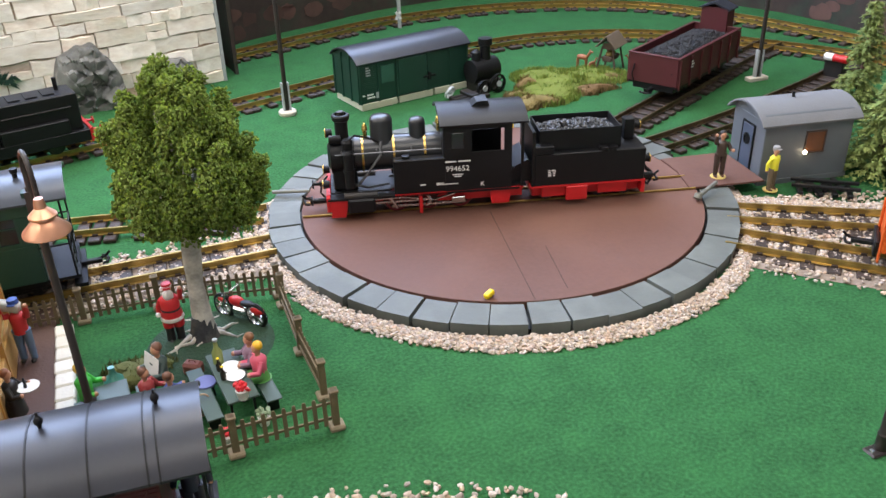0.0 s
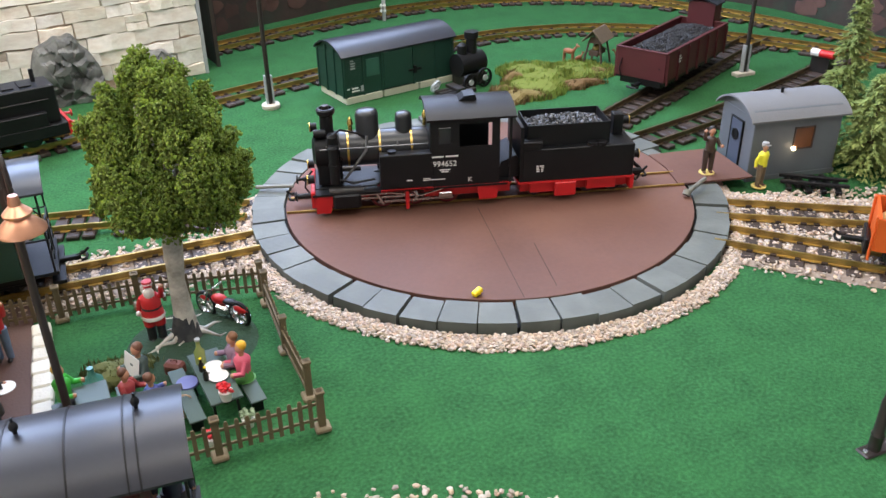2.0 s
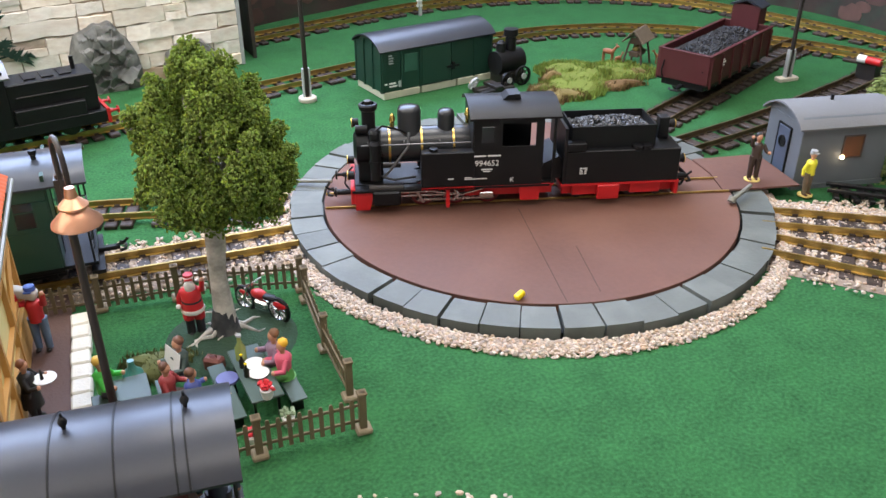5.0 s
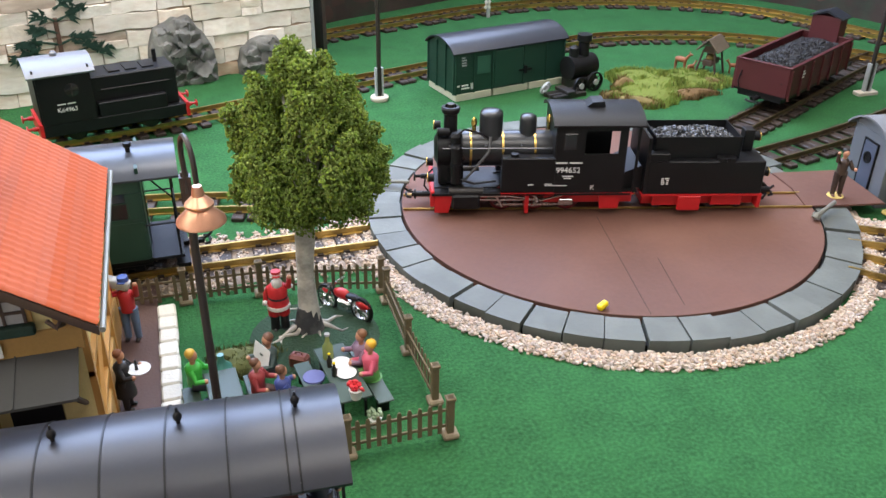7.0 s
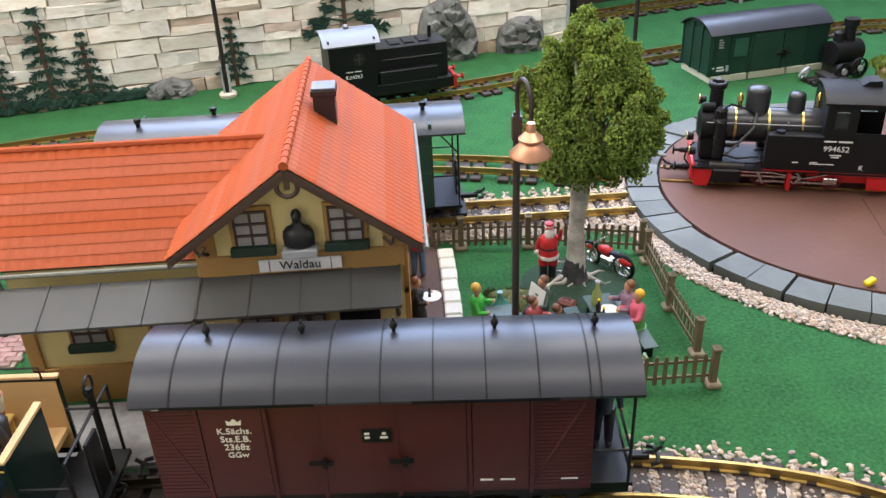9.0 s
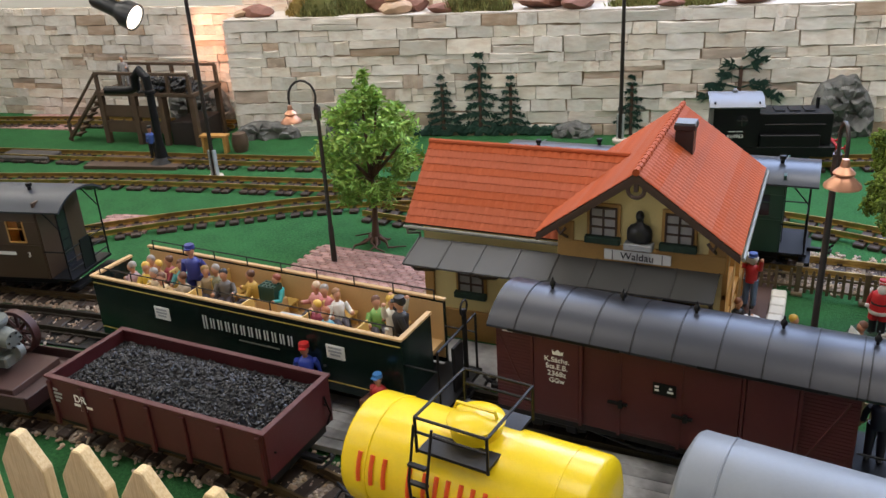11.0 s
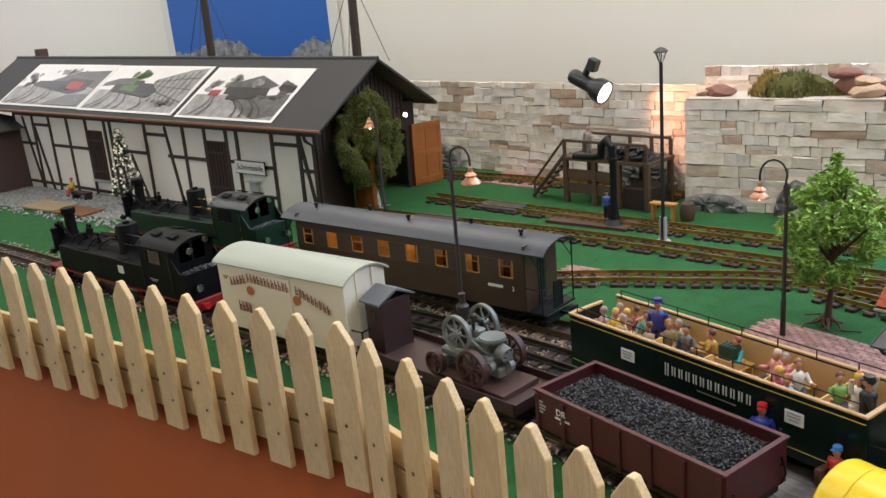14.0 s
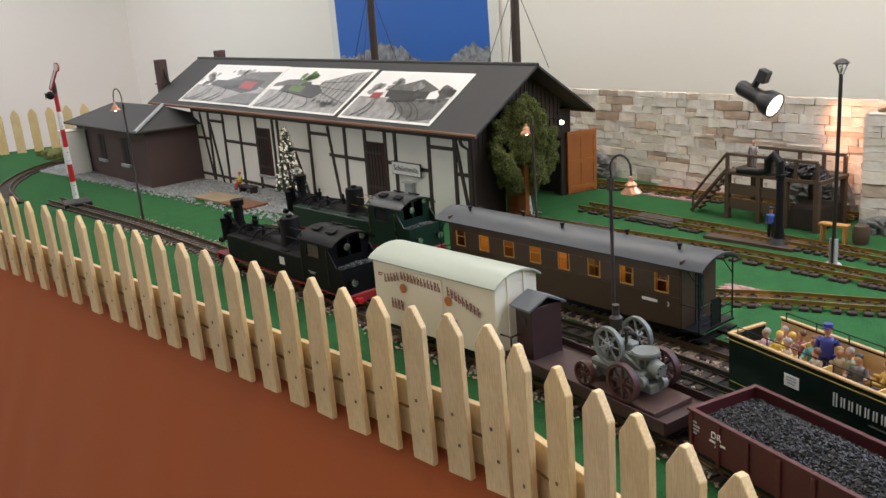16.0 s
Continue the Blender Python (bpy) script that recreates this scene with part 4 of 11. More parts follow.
for x in (-0.242, XE - 0.004):
    part("end_panel", box(B(), x, x + 0.004, -0.052, 0.015, 0.022, RIM), M_CARGREEN, w)
    part("end_rim", box(B(), x - 0.001, x + 0.005, -0.052, 0.016, RIM, RIM + 0.003), M_TAN, w)
part("floorboard", box(B(), -0.238, XE - 0.004, -0.051, 0.051, 0.048, 0.054), M_BEERBOARD, w, "beige floor")
bm = B()
for s in (-1, 1):
    for x in [-0.23 + k * 0.055 for k in range(9)]:
        rod(bm, (x, s * 0.05, RIM), (x, s * 0.05, RIM + 0.013), 0.0009, seg=5)
    rod(bm, (-0.23, s * 0.05, RIM + 0.013), (XE - 0.012, s * 0.05, RIM + 0.013), 0.0009, seg=5)
part("hand_rail", bm, M_BLACK, w, "thin black hand rail")
M_LETTER = mat("pale grey lettering", (0.55, 0.57, 0.54), 0.5, vary=0.05)
for k in range(12):
    hh = 0.0095 if k == 0 else 0.0068
    for dx in (0.0, 0.0044):
        part("emblem_bar", box(B(), -0.058 + k * 0.0116 + dx, -0.058 + k * 0.0116 + dx + 0.0019, -0.0569, -0.0562, 0.0775 - hh, 0.0775 + hh), M_LETTER, w, "pale grey bar of the emblem")
part("emblem_bar", box(B(), -0.005, 0.055, -0.0568, -0.0562, 0.0615, 0.0632), M_GUTTER, w)
for x in (-0.125, 0.135):
    lab = part("label", box(B(), x - 0.0125, x + 0.0125, -0.0572, -0.056, 0.067, 0.085, 0.0004), M_PAPER, w, "cream paper label")
    bars("print", [[-0.1, 0.8], [-0.1, 0.8], [-0.2, 0.6]], 0.022, 0.013, M_LIGHTGREY, lab, pose(x, -0.0573, 0.076, 90))
for x in (-0.155, -0.085, 0.0, 0.09, 0.165):
    for s in (-1, 1):
        bench = part("bench", box(B(), x - 0.012, x + 0.012, s * 0.03 - 0.02, s * 0.03 + 0.02, 0.07, 0.073, 0.0006), M_BENCH, w, "light wooden bench")
        b2 = B()
        box(b2, x - 0.0135, x - 0.0115, s * 0.03 - 0.02, s * 0.03 + 0.02, 0.073, 0.1, 0.0006)
        for yy in (s * 0.03 - 0.017, s * 0.03 + 0.017):
            box(b2, x - 0.01, x + 0.01, yy - 0.0012, yy + 0.0012, 0.054, 0.07)
        part("bench_back", b2, M_BENCH, bench)
for x in (-0.03, 0.045):
    tb = part("table", box(B(), x - 0.016, x + 0.016, -0.048, -0.01, 0.084, 0.087, 0.0006), M_LIGHTGREY if x > 0 else M_BLACK, w, "grey table" if x > 0 else "black table")
    part("table_leg", rod(B(), (x, -0.03, 0.054), (x, -0.03, 0.084), 0.003), M_BLACK, tb)
part("underframe", box(B(), -0.24, 0.24, -0.046, 0.046, 0.014, 0.024, 0.001), M_BLACK, w)
for x in (-0.16, 0.16):
    bogie(w, x)
for s in (-1, 1):
    coupler(w, s * 0.242, s)
bm = B()
for y in (-0.05, 0.05):
    rod(bm, (0.262, y, 0.02), (0.262, y, 0.1), 0.0015, seg=6)
    rod(bm, (XE, y, 0.075), (0.262, y, 0.075), 0.0012, seg=6)
rod(bm, (0.262, -0.05, 0.1), (0.262, 0.05, 0.1), 0.0014, seg=6)
rod(bm, (0.262, 0.02, 0.03), (0.262, 0.02, 0.12), 0.003, seg=8)
pipe(bm, [(0.262, 0.02 + 0.009 * math.cos(a), 0.122 + 0.009 * math.sin(a)) for a in [k * math.pi / 6 for k in range(13)]], 0.0012, 6)
box(bm, XE, 0.268, -0.05, 0.05, 0.022, 0.027)
box(bm, 0.259, 0.263, -0.012, 0.012, 0.027, 0.085, 0.001)
part("end_platform", bm, M_BLACK, w, "black end platform with brake wheel")
bm = B()
box(bm, -0.012, 0.012, -0.009, 0.009, 0, 0.02)
for k in range(4):
    for j in range(3):
        rod(bm, (-0.009 + k * 0.006, -0.006 + j * 0.006, 0.02), (-0.009 + k * 0.006, -0.006 + j * 0.006, 0.0215), 0.0018, seg=6)
part("bottle_crate", bm, M_GREEN, w, "dark green bottle crate", at=pose(-0.005, 0.016, 0.086))
part("crate_stand", box(B(), -0.016, 0.016, -0.012, 0.012, 0.054, 0.086), M_BEERBOARD, w, at=pose(-0.005, 0.016, 0))


# open coal wagons
def coal_wagon(at, length, half, rim, label, heap=True, cabin=False, letter=True):
    c = thing("coal_wagon", at, label, "coal wagon", "open coal wagons")
    L2 = length / 2
    for s in (-1, 1):
        part("side", box(B(), -L2, L2, s * half - 0.002, s * half + 0.002, 0.03, rim, 0.0006), M_BOXRED, c)
        for k in range(7):
            x = -L2 + 0.004 + (length - 0.008) * k / 6
            part("stake", box(B(), x - 0.003, x + 0.003, s * (half + 0.0035) - 0.0017, s * (half + 0.0035) + 0.0017, 0.024, rim - 0.002, 0.0006), M_BOXRED, c)
        part("end", box(B(), s * L2 - 0.002, s * L2 + 0.002, -half, half, 0.03, rim, 0.0006), M_BOXRED, c)
    part("rim", None_rim(length, half, rim), M_BOXRED, c)
    part("bed", box(B(), -L2, L2, -half, half, 0.026, 0.031), M_BLACK, c)
    part("fill", box(B(), -L2 + 0.003, L2 - 0.003, -half + 0.003, half - 0.003, 0.031, rim - 0.013), M_COAL, c, "coal bed")
    coal_heap("coal", -L2 + 0.005, L2 - 0.005, half - 0.005, rim - 0.013, 0.014, c, 0.0028, int(length * half * 190000), seed=int(length * 1000))
    part("underframe", box(B(), -L2 + 0.002, L2 - 0.002, -half + 0.008, half - 0.008, 0.016, 0.027, 0.001), M_BLACK, c)
    for x in (-length * 0.3, length * 0.3):
        if length > 0.26:
            bogie(c, x, half=0.028)
        else:
            b2 = B()
            for s in (-1, 1):
                wheel(b2, x, s * 0.0235, 0.0145)
            part("wheelset", b2, M_IRON, c)
    for s in (-1, 1):
        coupler(c, s * L2, s)
        bm = B()
        for y in (-half + 0.012, half - 0.012):
            rod(bm, (s * L2, y, 0.1 - 0.045), (s * (L2 + 0.004), y, 0.055), 0.0012, seg=5)
        pipe(bm, [(s * (L2 + 0.003), half - 0.012, 0.03), (s * (L2 + 0.008), half - 0.01, 0.045), (s * (L2 + 0.003), half - 0.012, 0.065)], 0.0012, 6)
        part("grab_iron", bm, M_BLACK, c)
    return c


def None_rim(length, half, rim):
    bm = B()
    L2 = length / 2
    for s in (-1, 1):
        box(bm, -L2 - 0.004, L2 + 0.004, s * half - 0.0035, s * half + 0.0035, rim, rim + 0.003, 0.0005)
        box(bm, s * L2 - 0.0035, s * L2 + 0.0035, -half, half, rim + 0.0002, rim + 0.0028, 0.0005)
    return bm


c1 = coal_wagon(pose(-0.033, 1.208, RT, 0, 0, -2.2), 0.296, 0.0565, 0.083, "dark red open coal wagon heaped with coal by the picket fence")
words("lettering", "DR", 0.013, M_PAPER, c1, pose(-0.098, -0.0615, 0.067, 90), "white painted letters")
bars("lettering", [[0.4, -0.1, 0.4], [-0.3, 0.3]], 0.03, 0.011, M_PAPER, c1, pose(-0.096, -0.0592, 0.053, 90))
bars("lettering", [[0.5], [0.9], [0.8], [0.5]], 0.014, 0.02, M_LIGHTGREY, c1, pose(-0.134, -0.0592, 0.062, 90))
c2 = coal_wagon(pose(1.775, 2.255, RT, 0, 0, 28.5), 0.285, 0.052, 0.085, "red-brown open coal wagon with brakeman's cabin on the siding")
bars("lettering", [[0.5], [0.9], [0.6]], 0.014, 0.016, M_PAPER, c2, pose(-0.09, -0.0573, 0.066, 90))
cab = part("cabin", box(B(), 0.135, 0.172, -0.025, 0.035, 0.03, 0.125, 0.0008), M_BOXRED, c2, "narrow brakeman's cabin")
bm = B()
prism(bm, [(-0.03, 0.124), (0.005, 0.137), (0.04, 0.124), (0.04, 0.121), (0.005, 0.133), (-0.03, 0.121)], 0.045, YZ)
part("cabin_roof", bm, M_ROOFGREY, cab, at=pose(0.131, 0, 0), smooth=0)
part("platform_deck", box(B(), 0.14, 0.185, -0.05, 0.05, 0.026, 0.031), M_BLACK, c2)

# yellow tank wagon and a grey one behind it
TANK_Z = 0.094


def tank_wagon(at, length, r, body, label, gear=True, zc=TANK_Z):
    t = thing("tank_wagon", at, label, "tank wagon")
    L2 = length / 2
    prof = [(0.0, -L2)] + [(r * math.sin(a), -L2 + 0.012 * (1 - math.cos(a))) for a in (0.5, 0.9, 1.3, 1.5708)]
    prof += [(r, L2 * 0)] + [(rr, -zz) for rr, zz in reversed(prof)]
    bm = B()
    lathe(bm, prof, 36, Matrix.Translation((0, 0, zc)) @ Matrix.Rotation(math.pi / 2, 4, "Y"))
    tk = part("tank", bm, body, t, smooth=60)
    for x in (-L2 + 0.035, L2 - 0.035):
        bm = B()
        lathe(bm, [(r, x - 0.001), (r + 0.0006, x - 0.0007), (r + 0.0006, x + 0.0007), (r, x + 0.001)], 36, Matrix.Translation((0, 0, zc)) @ Matrix.Rotation(math.pi / 2, 4, "Y"))
        part("tank_seam", bm, body, tk)
    part("underframe", box(B(), -L2 - 0.005, L2 + 0.005, -0.03, 0.03, 0.022, 0.034, 0.001), M_BLACK, t)
    for x in (-L2 * 0.62, L2 * 0.62):
        part("saddle", box(B(), x - 0.012, x + 0.012, -0.034, 0.034, 0.03, zc - 0.03, 0.001), M_BLACK, t)
        bogie(t, x, half=0.026)
    for s in (-1, 1):
        coupler(t, s * (L2 + 0.005), s)
    if gear:
        bm = B()
        lathe(bm, [(0.022, zc + r - 0.006), (0.022, zc + r + 0.008), (0.025, zc + r + 0.009), (0.025, zc + r + 0.011), (0.018, zc + r + 0.016), (0.0, zc + r + 0.018)], 24)
        h = part("hatch", bm, body, tk, "domed filler hatch")
        bm = B()
        pipe(bm, [(-0.02, 0, zc + r + 0.016), (-0.018, 0, zc + r + 0.022), (0.018, 0, zc + r + 0.022), (0.02, 0, zc + r + 0.016)], 0.0016, 6)
        part("hatch_handle", bm, body, h)
        z1 = zc + r + 0.002
        part("walkway", box(B(), -0.032, 0.032, -0.042, -0.016, z1 - 0.008, z1 - 0.005), M_BLACK, t, "black steel walkway")
        part("walkway", box(B(), -0.032, 0.032, 0.016, 0.04, z1 - 0.008, z1 - 0.005), M_BLACK, t)
        pts = [(-0.033, -0.042), (0.033, -0.042), (0.033, 0.04), (-0.033, 0.04)]
        for i, (x, y) in enumerate(pts):
            part("rail_post", rod(B(), (x, y, z1 - 0.008), (x, y, z1 + 0.026), 0.0014, seg=6), M_BLACK, t, "black guard rail post")
            x2, y2 = pts[(i + 1) % 4]
            for zz in (0.026, 0.012)[: 1 if i % 2 else 2]:
                part("guard_rail", rod(B(), (x, y, z1 + zz), (x2, y2, z1 + zz), 0.0014, seg=6), M_BLACK, t, "black guard rail round the hatch")
        bm = B()
        for x in (-0.033, -0.016):
            pipe(bm, [(x, -0.044, z1 + 0.02), (x, -0.057, 0.12), (x, -0.052, 0.035)], 0.0013, 6)
        for k in range(6):
            box(bm, -0.033, -0.016, -0.0575, -0.053, 0.045 + k * 0.018, 0.0475 + k * 0.018)
        part("ladder", bm, M_BLACK, t, "black side ladder")
    return t


M_REDMARK = mat("orange-red marking", (0.75, 0.09, 0.01), 0.4, vary=0.04)
t1 = tank_wagon(pose(0.34, 1.145, RT, 0, 0, -7), 0.24, 0.051, M_YELLOW, "yellow tank wagon with black walkway and red markings")
for i, (u, w_, k) in enumerate(((-0.078, 0.026, 3), (-0.04, 0.007, 1), (-0.014, 0.022, 3), (0.02, 0.022, 3), (0.052, 0.018, 2))):
    bm = B()
    for a in range(k):
        x = u + w_ * (a / max(1, k - 1) - 0.5) if k > 1 else u
        pts_ = [(x, -0.0513 * math.cos(radians(q_)), TANK_Z + 0.0513 * math.sin(radians(q_))) for q_ in (2, 12, 22, 32)]
        pipe(bm, pts_, 0.0022, 6)
    part("painted_mark", bm, M_REDMARK, t1, "bold orange-red painted bars")
M_TANKGREY = mat("pale grey tank paint", (0.17, 0.19, 0.215), 0.42, vary=0.1, scale=12)
tank_wagon(pose(0.63, 1.118, RT, 0, 0, -8), 0.25, 0.056, M_TANKGREY, "pale grey tank wagon coupled to the yellow one", gear=False, zc=0.128)

# white refrigerator van
r = thing("refrigerator_van", pose(-0.757, 1.125, RT, 0, 0, 13.4), "cream-white refrigerator van with brown lettering", "goods van")
M_VANWHITE = mat("cream white van paint", (0.74, 0.7, 0.56), 0.42, vary=0.04, scale=12)
M_MAROON = mat("maroon print", (0.2, 0.045, 0.03), 0.5, vary=0.15)
part("body", box(B(), -0.165, 0.165, -0.052, 0.052, 0.03, 0.158, 0.0012), M_VANWHITE, r)
bm = B()
for y in (-0.02, 0.02):
    part("end_rib", box(B(), 0.165, 0.167, y - 0.0025, y + 0.0025, 0.03, 0.168), M_VANWHITE, r, smooth=0)
bm = B()
vault(bm, -0.172, 0.172, 0.0575, 0.157, 0.02, k=16)
part("roof", bm, mat("pale grey-green roof", (0.4, 0.44, 0.36), 0.4, vary=0.08, scale=10), r, "pale curved roof", smooth=50)
end_gables(r, (-0.1635, 0.1635), 0.0545, 0.158, 0.019, M_VANWHITE)
part("door_rail", box(B(), -0.145, 0.03, -0.0545, -0.052, 0.151, 0.1535), M_PAPER, r)
part("door", box(B(), -0.04, 0.035, -0.0545, -0.0515, 0.035, 0.148, 0.0006), M_VANWHITE, r)
rng = random.Random(31)
for x0, n_, zz, hh, dz in ((-0.128, 5, 0.124, 0.016, 0.0022), (-0.078, 12, 0.137, 0.0165, -0.0004), (0.05, 9, 0.131, 0.0165, -0.003), (-0.112, 4, 0.078, 0.02, 0.0), (0.03, 5, 0.072, 0.019, 0.0)):
    bm = B()
    for k in range(n_):
        x = x0 + k * 0.0094
        z = zz + dz * k
        box(bm, x, x + 0.0022, -0.0552, -0.0546, z - hh / 2, z + hh / 2)
        box(bm, x + 0.0042, x + 0.0058, -0.0552, -0.0546, z - hh / 2, z - hh / 2 + hh * rng.uniform(0.3, 0.95))
        box(bm, x, x + 0.0058, -0.0551, -0.0546, z - 0.001, z + 0.001)
    part("print", bm, M_MAROON, r, "dark red-brown painted print", smooth=0)
bars("print", [[0.7, -0.1], [0.5]], 0.02, 0.008, M_MAROON, r, pose(-0.14, -0.0524, 0.128, 90))
for x in (-0.075, 0.05):
    bm = B()
    lathe(bm, [(0.009, 0), (0.009, 0.0006), (0, 0.0006)], 20)
    part("round_mark", bm, mat("orange-brown disc", (0.42, 0.13, 0.03), 0.5), r, "orange-brown round mark", at=pose(x, -0.0543, 0.112, 90))
part("underframe", box(B(), -0.166, 0.166, -0.045, 0.045, 0.018, 0.03, 0.001), M_BLACK, r)
for x in (-0.1, 0.1):
    b2 = B()
    for s in (-1, 1):
        wheel(b2, x, s * 0.0235, 0.0145)
        box(b2, x - 0.012, x + 0.012, s * 0.036 - 0.003, s * 0.036 + 0.003, 0.008, 0.022)
    part("wheelset", b2, M_IRON, r)
bm = B()
for s in (-1, 1):
    pipe(bm, [(0.168, s * 0.046, 0.034), (0.192, s * 0.046, 0.034), (0.192, s * 0.046, 0.075), (0.168, s * 0.046, 0.075)], 0.0017, 6)
    pipe(bm, [(0.192, s * 0.046, 0.075), (0.192, s * 0.02, 0.075), (0.192, s * 0.02, 0.034)], 0.0017, 6)
box(bm, 0.166, 0.194, -0.048, 0.048, 0.026, 0.032)
part("end_platform", bm, M_BLACK, r, "black end platform with railings")
for s in (-1, 1):
    coupler(r, s * 0.17, s)
for s in (-1, 1):
    part("stanchion", box(B(), 0.16, 0.166, s * 0.052 - 0.002, s * 0.052 + 0.002, 0.012, 0.04), M_VANWHITE, r)

# flat wagon with a hut and a stationary engine on it
M_WAGONBROWN = mat("sooty red-brown paint", (0.036, 0.0125, 0.012), 0.55, vary=0.3, scale=30, dirt=(0.015, 0.01, 0.009), dirt_amount=0.5)
f = thing("flat_wagon", pose(-0.405, 1.19, RT, 0, 0, 5.0), "dark red flat wagon with low sides and brakeman's hut", "flat wagon")
part("floor_plate", box(B(), -0.175, 0.175, -0.052, 0.052, 0.028, 0.036, 0.0008), mat("brown deck boards", (0.06, 0.03, 0.026), 0.6, vary=0.3, scale=30, dirt=(0.02, 0.013, 0.012), dirt_amount=0.5), f)
for s in (-1, 1):
    part("drop_side", box(B(), -0.175, 0.175, s * 0.053 - 0.0015, s * 0.053 + 0.0015, 0.028, 0.048, 0.0006), M_WAGONBROWN, f)
    part("end_board", box(B(), s * 0.175 - 0.0015, s * 0.175 + 0.0015, -0.052, 0.052, 0.028, 0.046, 0.0006), M_WAGONBROWN, f)
hut = part("brake_hut", box(B(), -0.172, -0.13, -0.03, 0.034, 0.036, 0.125, 0.0008), M_WAGONBROWN, f, "narrow dark red brakeman's hut")
part("hut_window", box(B(), -0.158, -0.144, -0.0312, -0.03, 0.092, 0.108), M_GLASS, hut)
bm = B()
prism(bm, [(-0.038, 0.122), (0.002, 0.14), (0.042, 0.122), (0.042, 0.1255), (0.002, 0.1435), (-0.038, 0.1255)], 0.052, YZ)
part("hut_roof", bm, M_GREYHUT, hut, at=pose(-0.177, 0, 0), smooth=0)
part("underframe", box(B(), -0.17, 0.17, -0.045, 0.045, 0.016, 0.028, 0.001), M_BLACK, f)
for x in (-0.115, 0.115):
    bogie(f, x, half=0.026)
for s in (-1, 1):
    coupler(f, s * 0.175, s)
bars("lettering", [[1.0]], 0.014, 0.004, M_PAPER, f, pose(-0.02, -0.0548, 0.036, 90))
M_ZINC = mat("grey-green cast metal", (0.17, 0.19, 0.178), 0.42, metal=0.0, vary=0.35, scale=60, bump=0.2, bscale=200, dirt=(0.03, 0.03, 0.028), dirt_amount=0.5)
M_DKRED = mat("dull red wheel paint", (0.055, 0.018, 0.015), 0.55, vary=0.2)
e = thing("stationary_engine", pose(-0.357, 1.193, RT + 0.036, 0, 0, 5.0) @ Matrix.Diagonal((1.12, 1.12, 1.12, 1)), "grey cast stationary engine on red wheels, loaded on the flat wagon", "engine model")
part("plinth", box(B(), -0.045, 0.085, -0.035, 0.035, 0, 0.008, 0.0008), mat("brown plinth boards", (0.075, 0.038, 0.03), 0.6, vary=0.25), e, "brown loading boards")
for x, rr, mm in ((-0.035, 0.017, M_DKRED), (0.035, 0.026, M_DKRED)):
    for s in (-1, 1):
        bm = B()
        spoked(bm, 0, 0, rr, 0.009, 8)
        part("wheel", bm, mm, e, "dull red spoked wheel", at=pose(x, s * 0.037, 0.008))
for s in (-1, 1):
    bm = B()
    spoked(bm, 0, 0, 0.026, 0.006, 7)
    part("flywheel", bm, M_ZINC, e, "grey spoked flywheel", at=pose(0.0, s * 0.026, 0.045))
bm = B()
box(bm, -0.045, 0.045, -0.018, 0.018, 0.028, 0.04, 0.003)
rod(bm, (-0.03, 0, 0.05), (0.04, 0, 0.05), 0.015, seg=16)
box(bm, 0.03, 0.052, -0.022, 0.022, 0.03, 0.046, 0.003)
box(bm, 0.02, 0.042, -0.016, 0.016, 0.05, 0.066, 0.002)
part("engine_block", bm, M_ZINC, e)
bm = B()
rod(bm, (0, -0.034, 0.071), (0, 0.034, 0.071), 0.003, seg=8)
rod(bm, (0, 0, 0.071), (0.04, 0, 0.055), 0.0025, seg=6)
part("crankshaft", bm, M_ZINC, e)
bm = B()
lathe(bm, [(0.0055, 0.05), (0.0042, 0.06), (0.004, 0.085), (0.0085, 0.088), (0.009, 0.1), (0.005, 0.104), (0.004, 0.112), (0.0048, 0.113), (0.0048, 0.118), (0, 0.118)], 14)
part("exhaust_pot", bm, M_IRON, e, "dark exhaust pot", at=pose(-0.012, 0, 0))
bm = B()
lathe(bm, [(0.006, 0.046), (0.007, 0.058), (0.017, 0.062), (0.0185, 0.066), (0.0175, 0.069), (0.012, 0.067), (0.0, 0.066)], 18)
part("water_hopper", bm, M_ZINC, e, "grey open water hopper", at=pose(0.04, 0, 0))
for x, y, z, rr in ((0.052, -0.02, 0.035, 0.007), (0.06, 0.006, 0.03, 0.009), (0.046, 0.02, 0.036, 0.006)):
    part("casing_cover", rod(B(), (x, y - 0.004, z), (x, y + 0.004, z), rr, seg=14), M_ZINC, e)
bm = B()
box(bm, -0.04, 0.06, -0.012, 0.012, 0.016, 0.03, 0.002)
box(bm, -0.05, -0.03, -0.02, 0.02, 0.014, 0.024, 0.002)
for s in (-1, 1):
    rod(bm, (-0.035, s * 0.034, 0.025), (-0.035, 0, 0.025), 0.003, seg=8)
    rod(bm, (0.035, s * 0.034, 0.034), (0.035, 0, 0.034), 0.0035, seg=8)
part("chassis", bm, M_ZINC, e, "grey cast chassis and axles")
bm = B()
pipe(bm, [(0.01, -0.012, 0.06), (0.02, -0.02, 0.064), (0.034, -0.02, 0.058), (0.042, -0.012, 0.046)], 0.002, 8)
pipe(bm, [(0.006, 0.0, 0.064), (-0.004, 0.0, 0.07), (-0.012, 0.0, 0.078)], 0.003, 8)
box(bm, 0.004, 0.022, -0.008, 0.008, 0.06, 0.074, 0.002)
part("pipework", bm, M_ZINC, e)
bm = B()
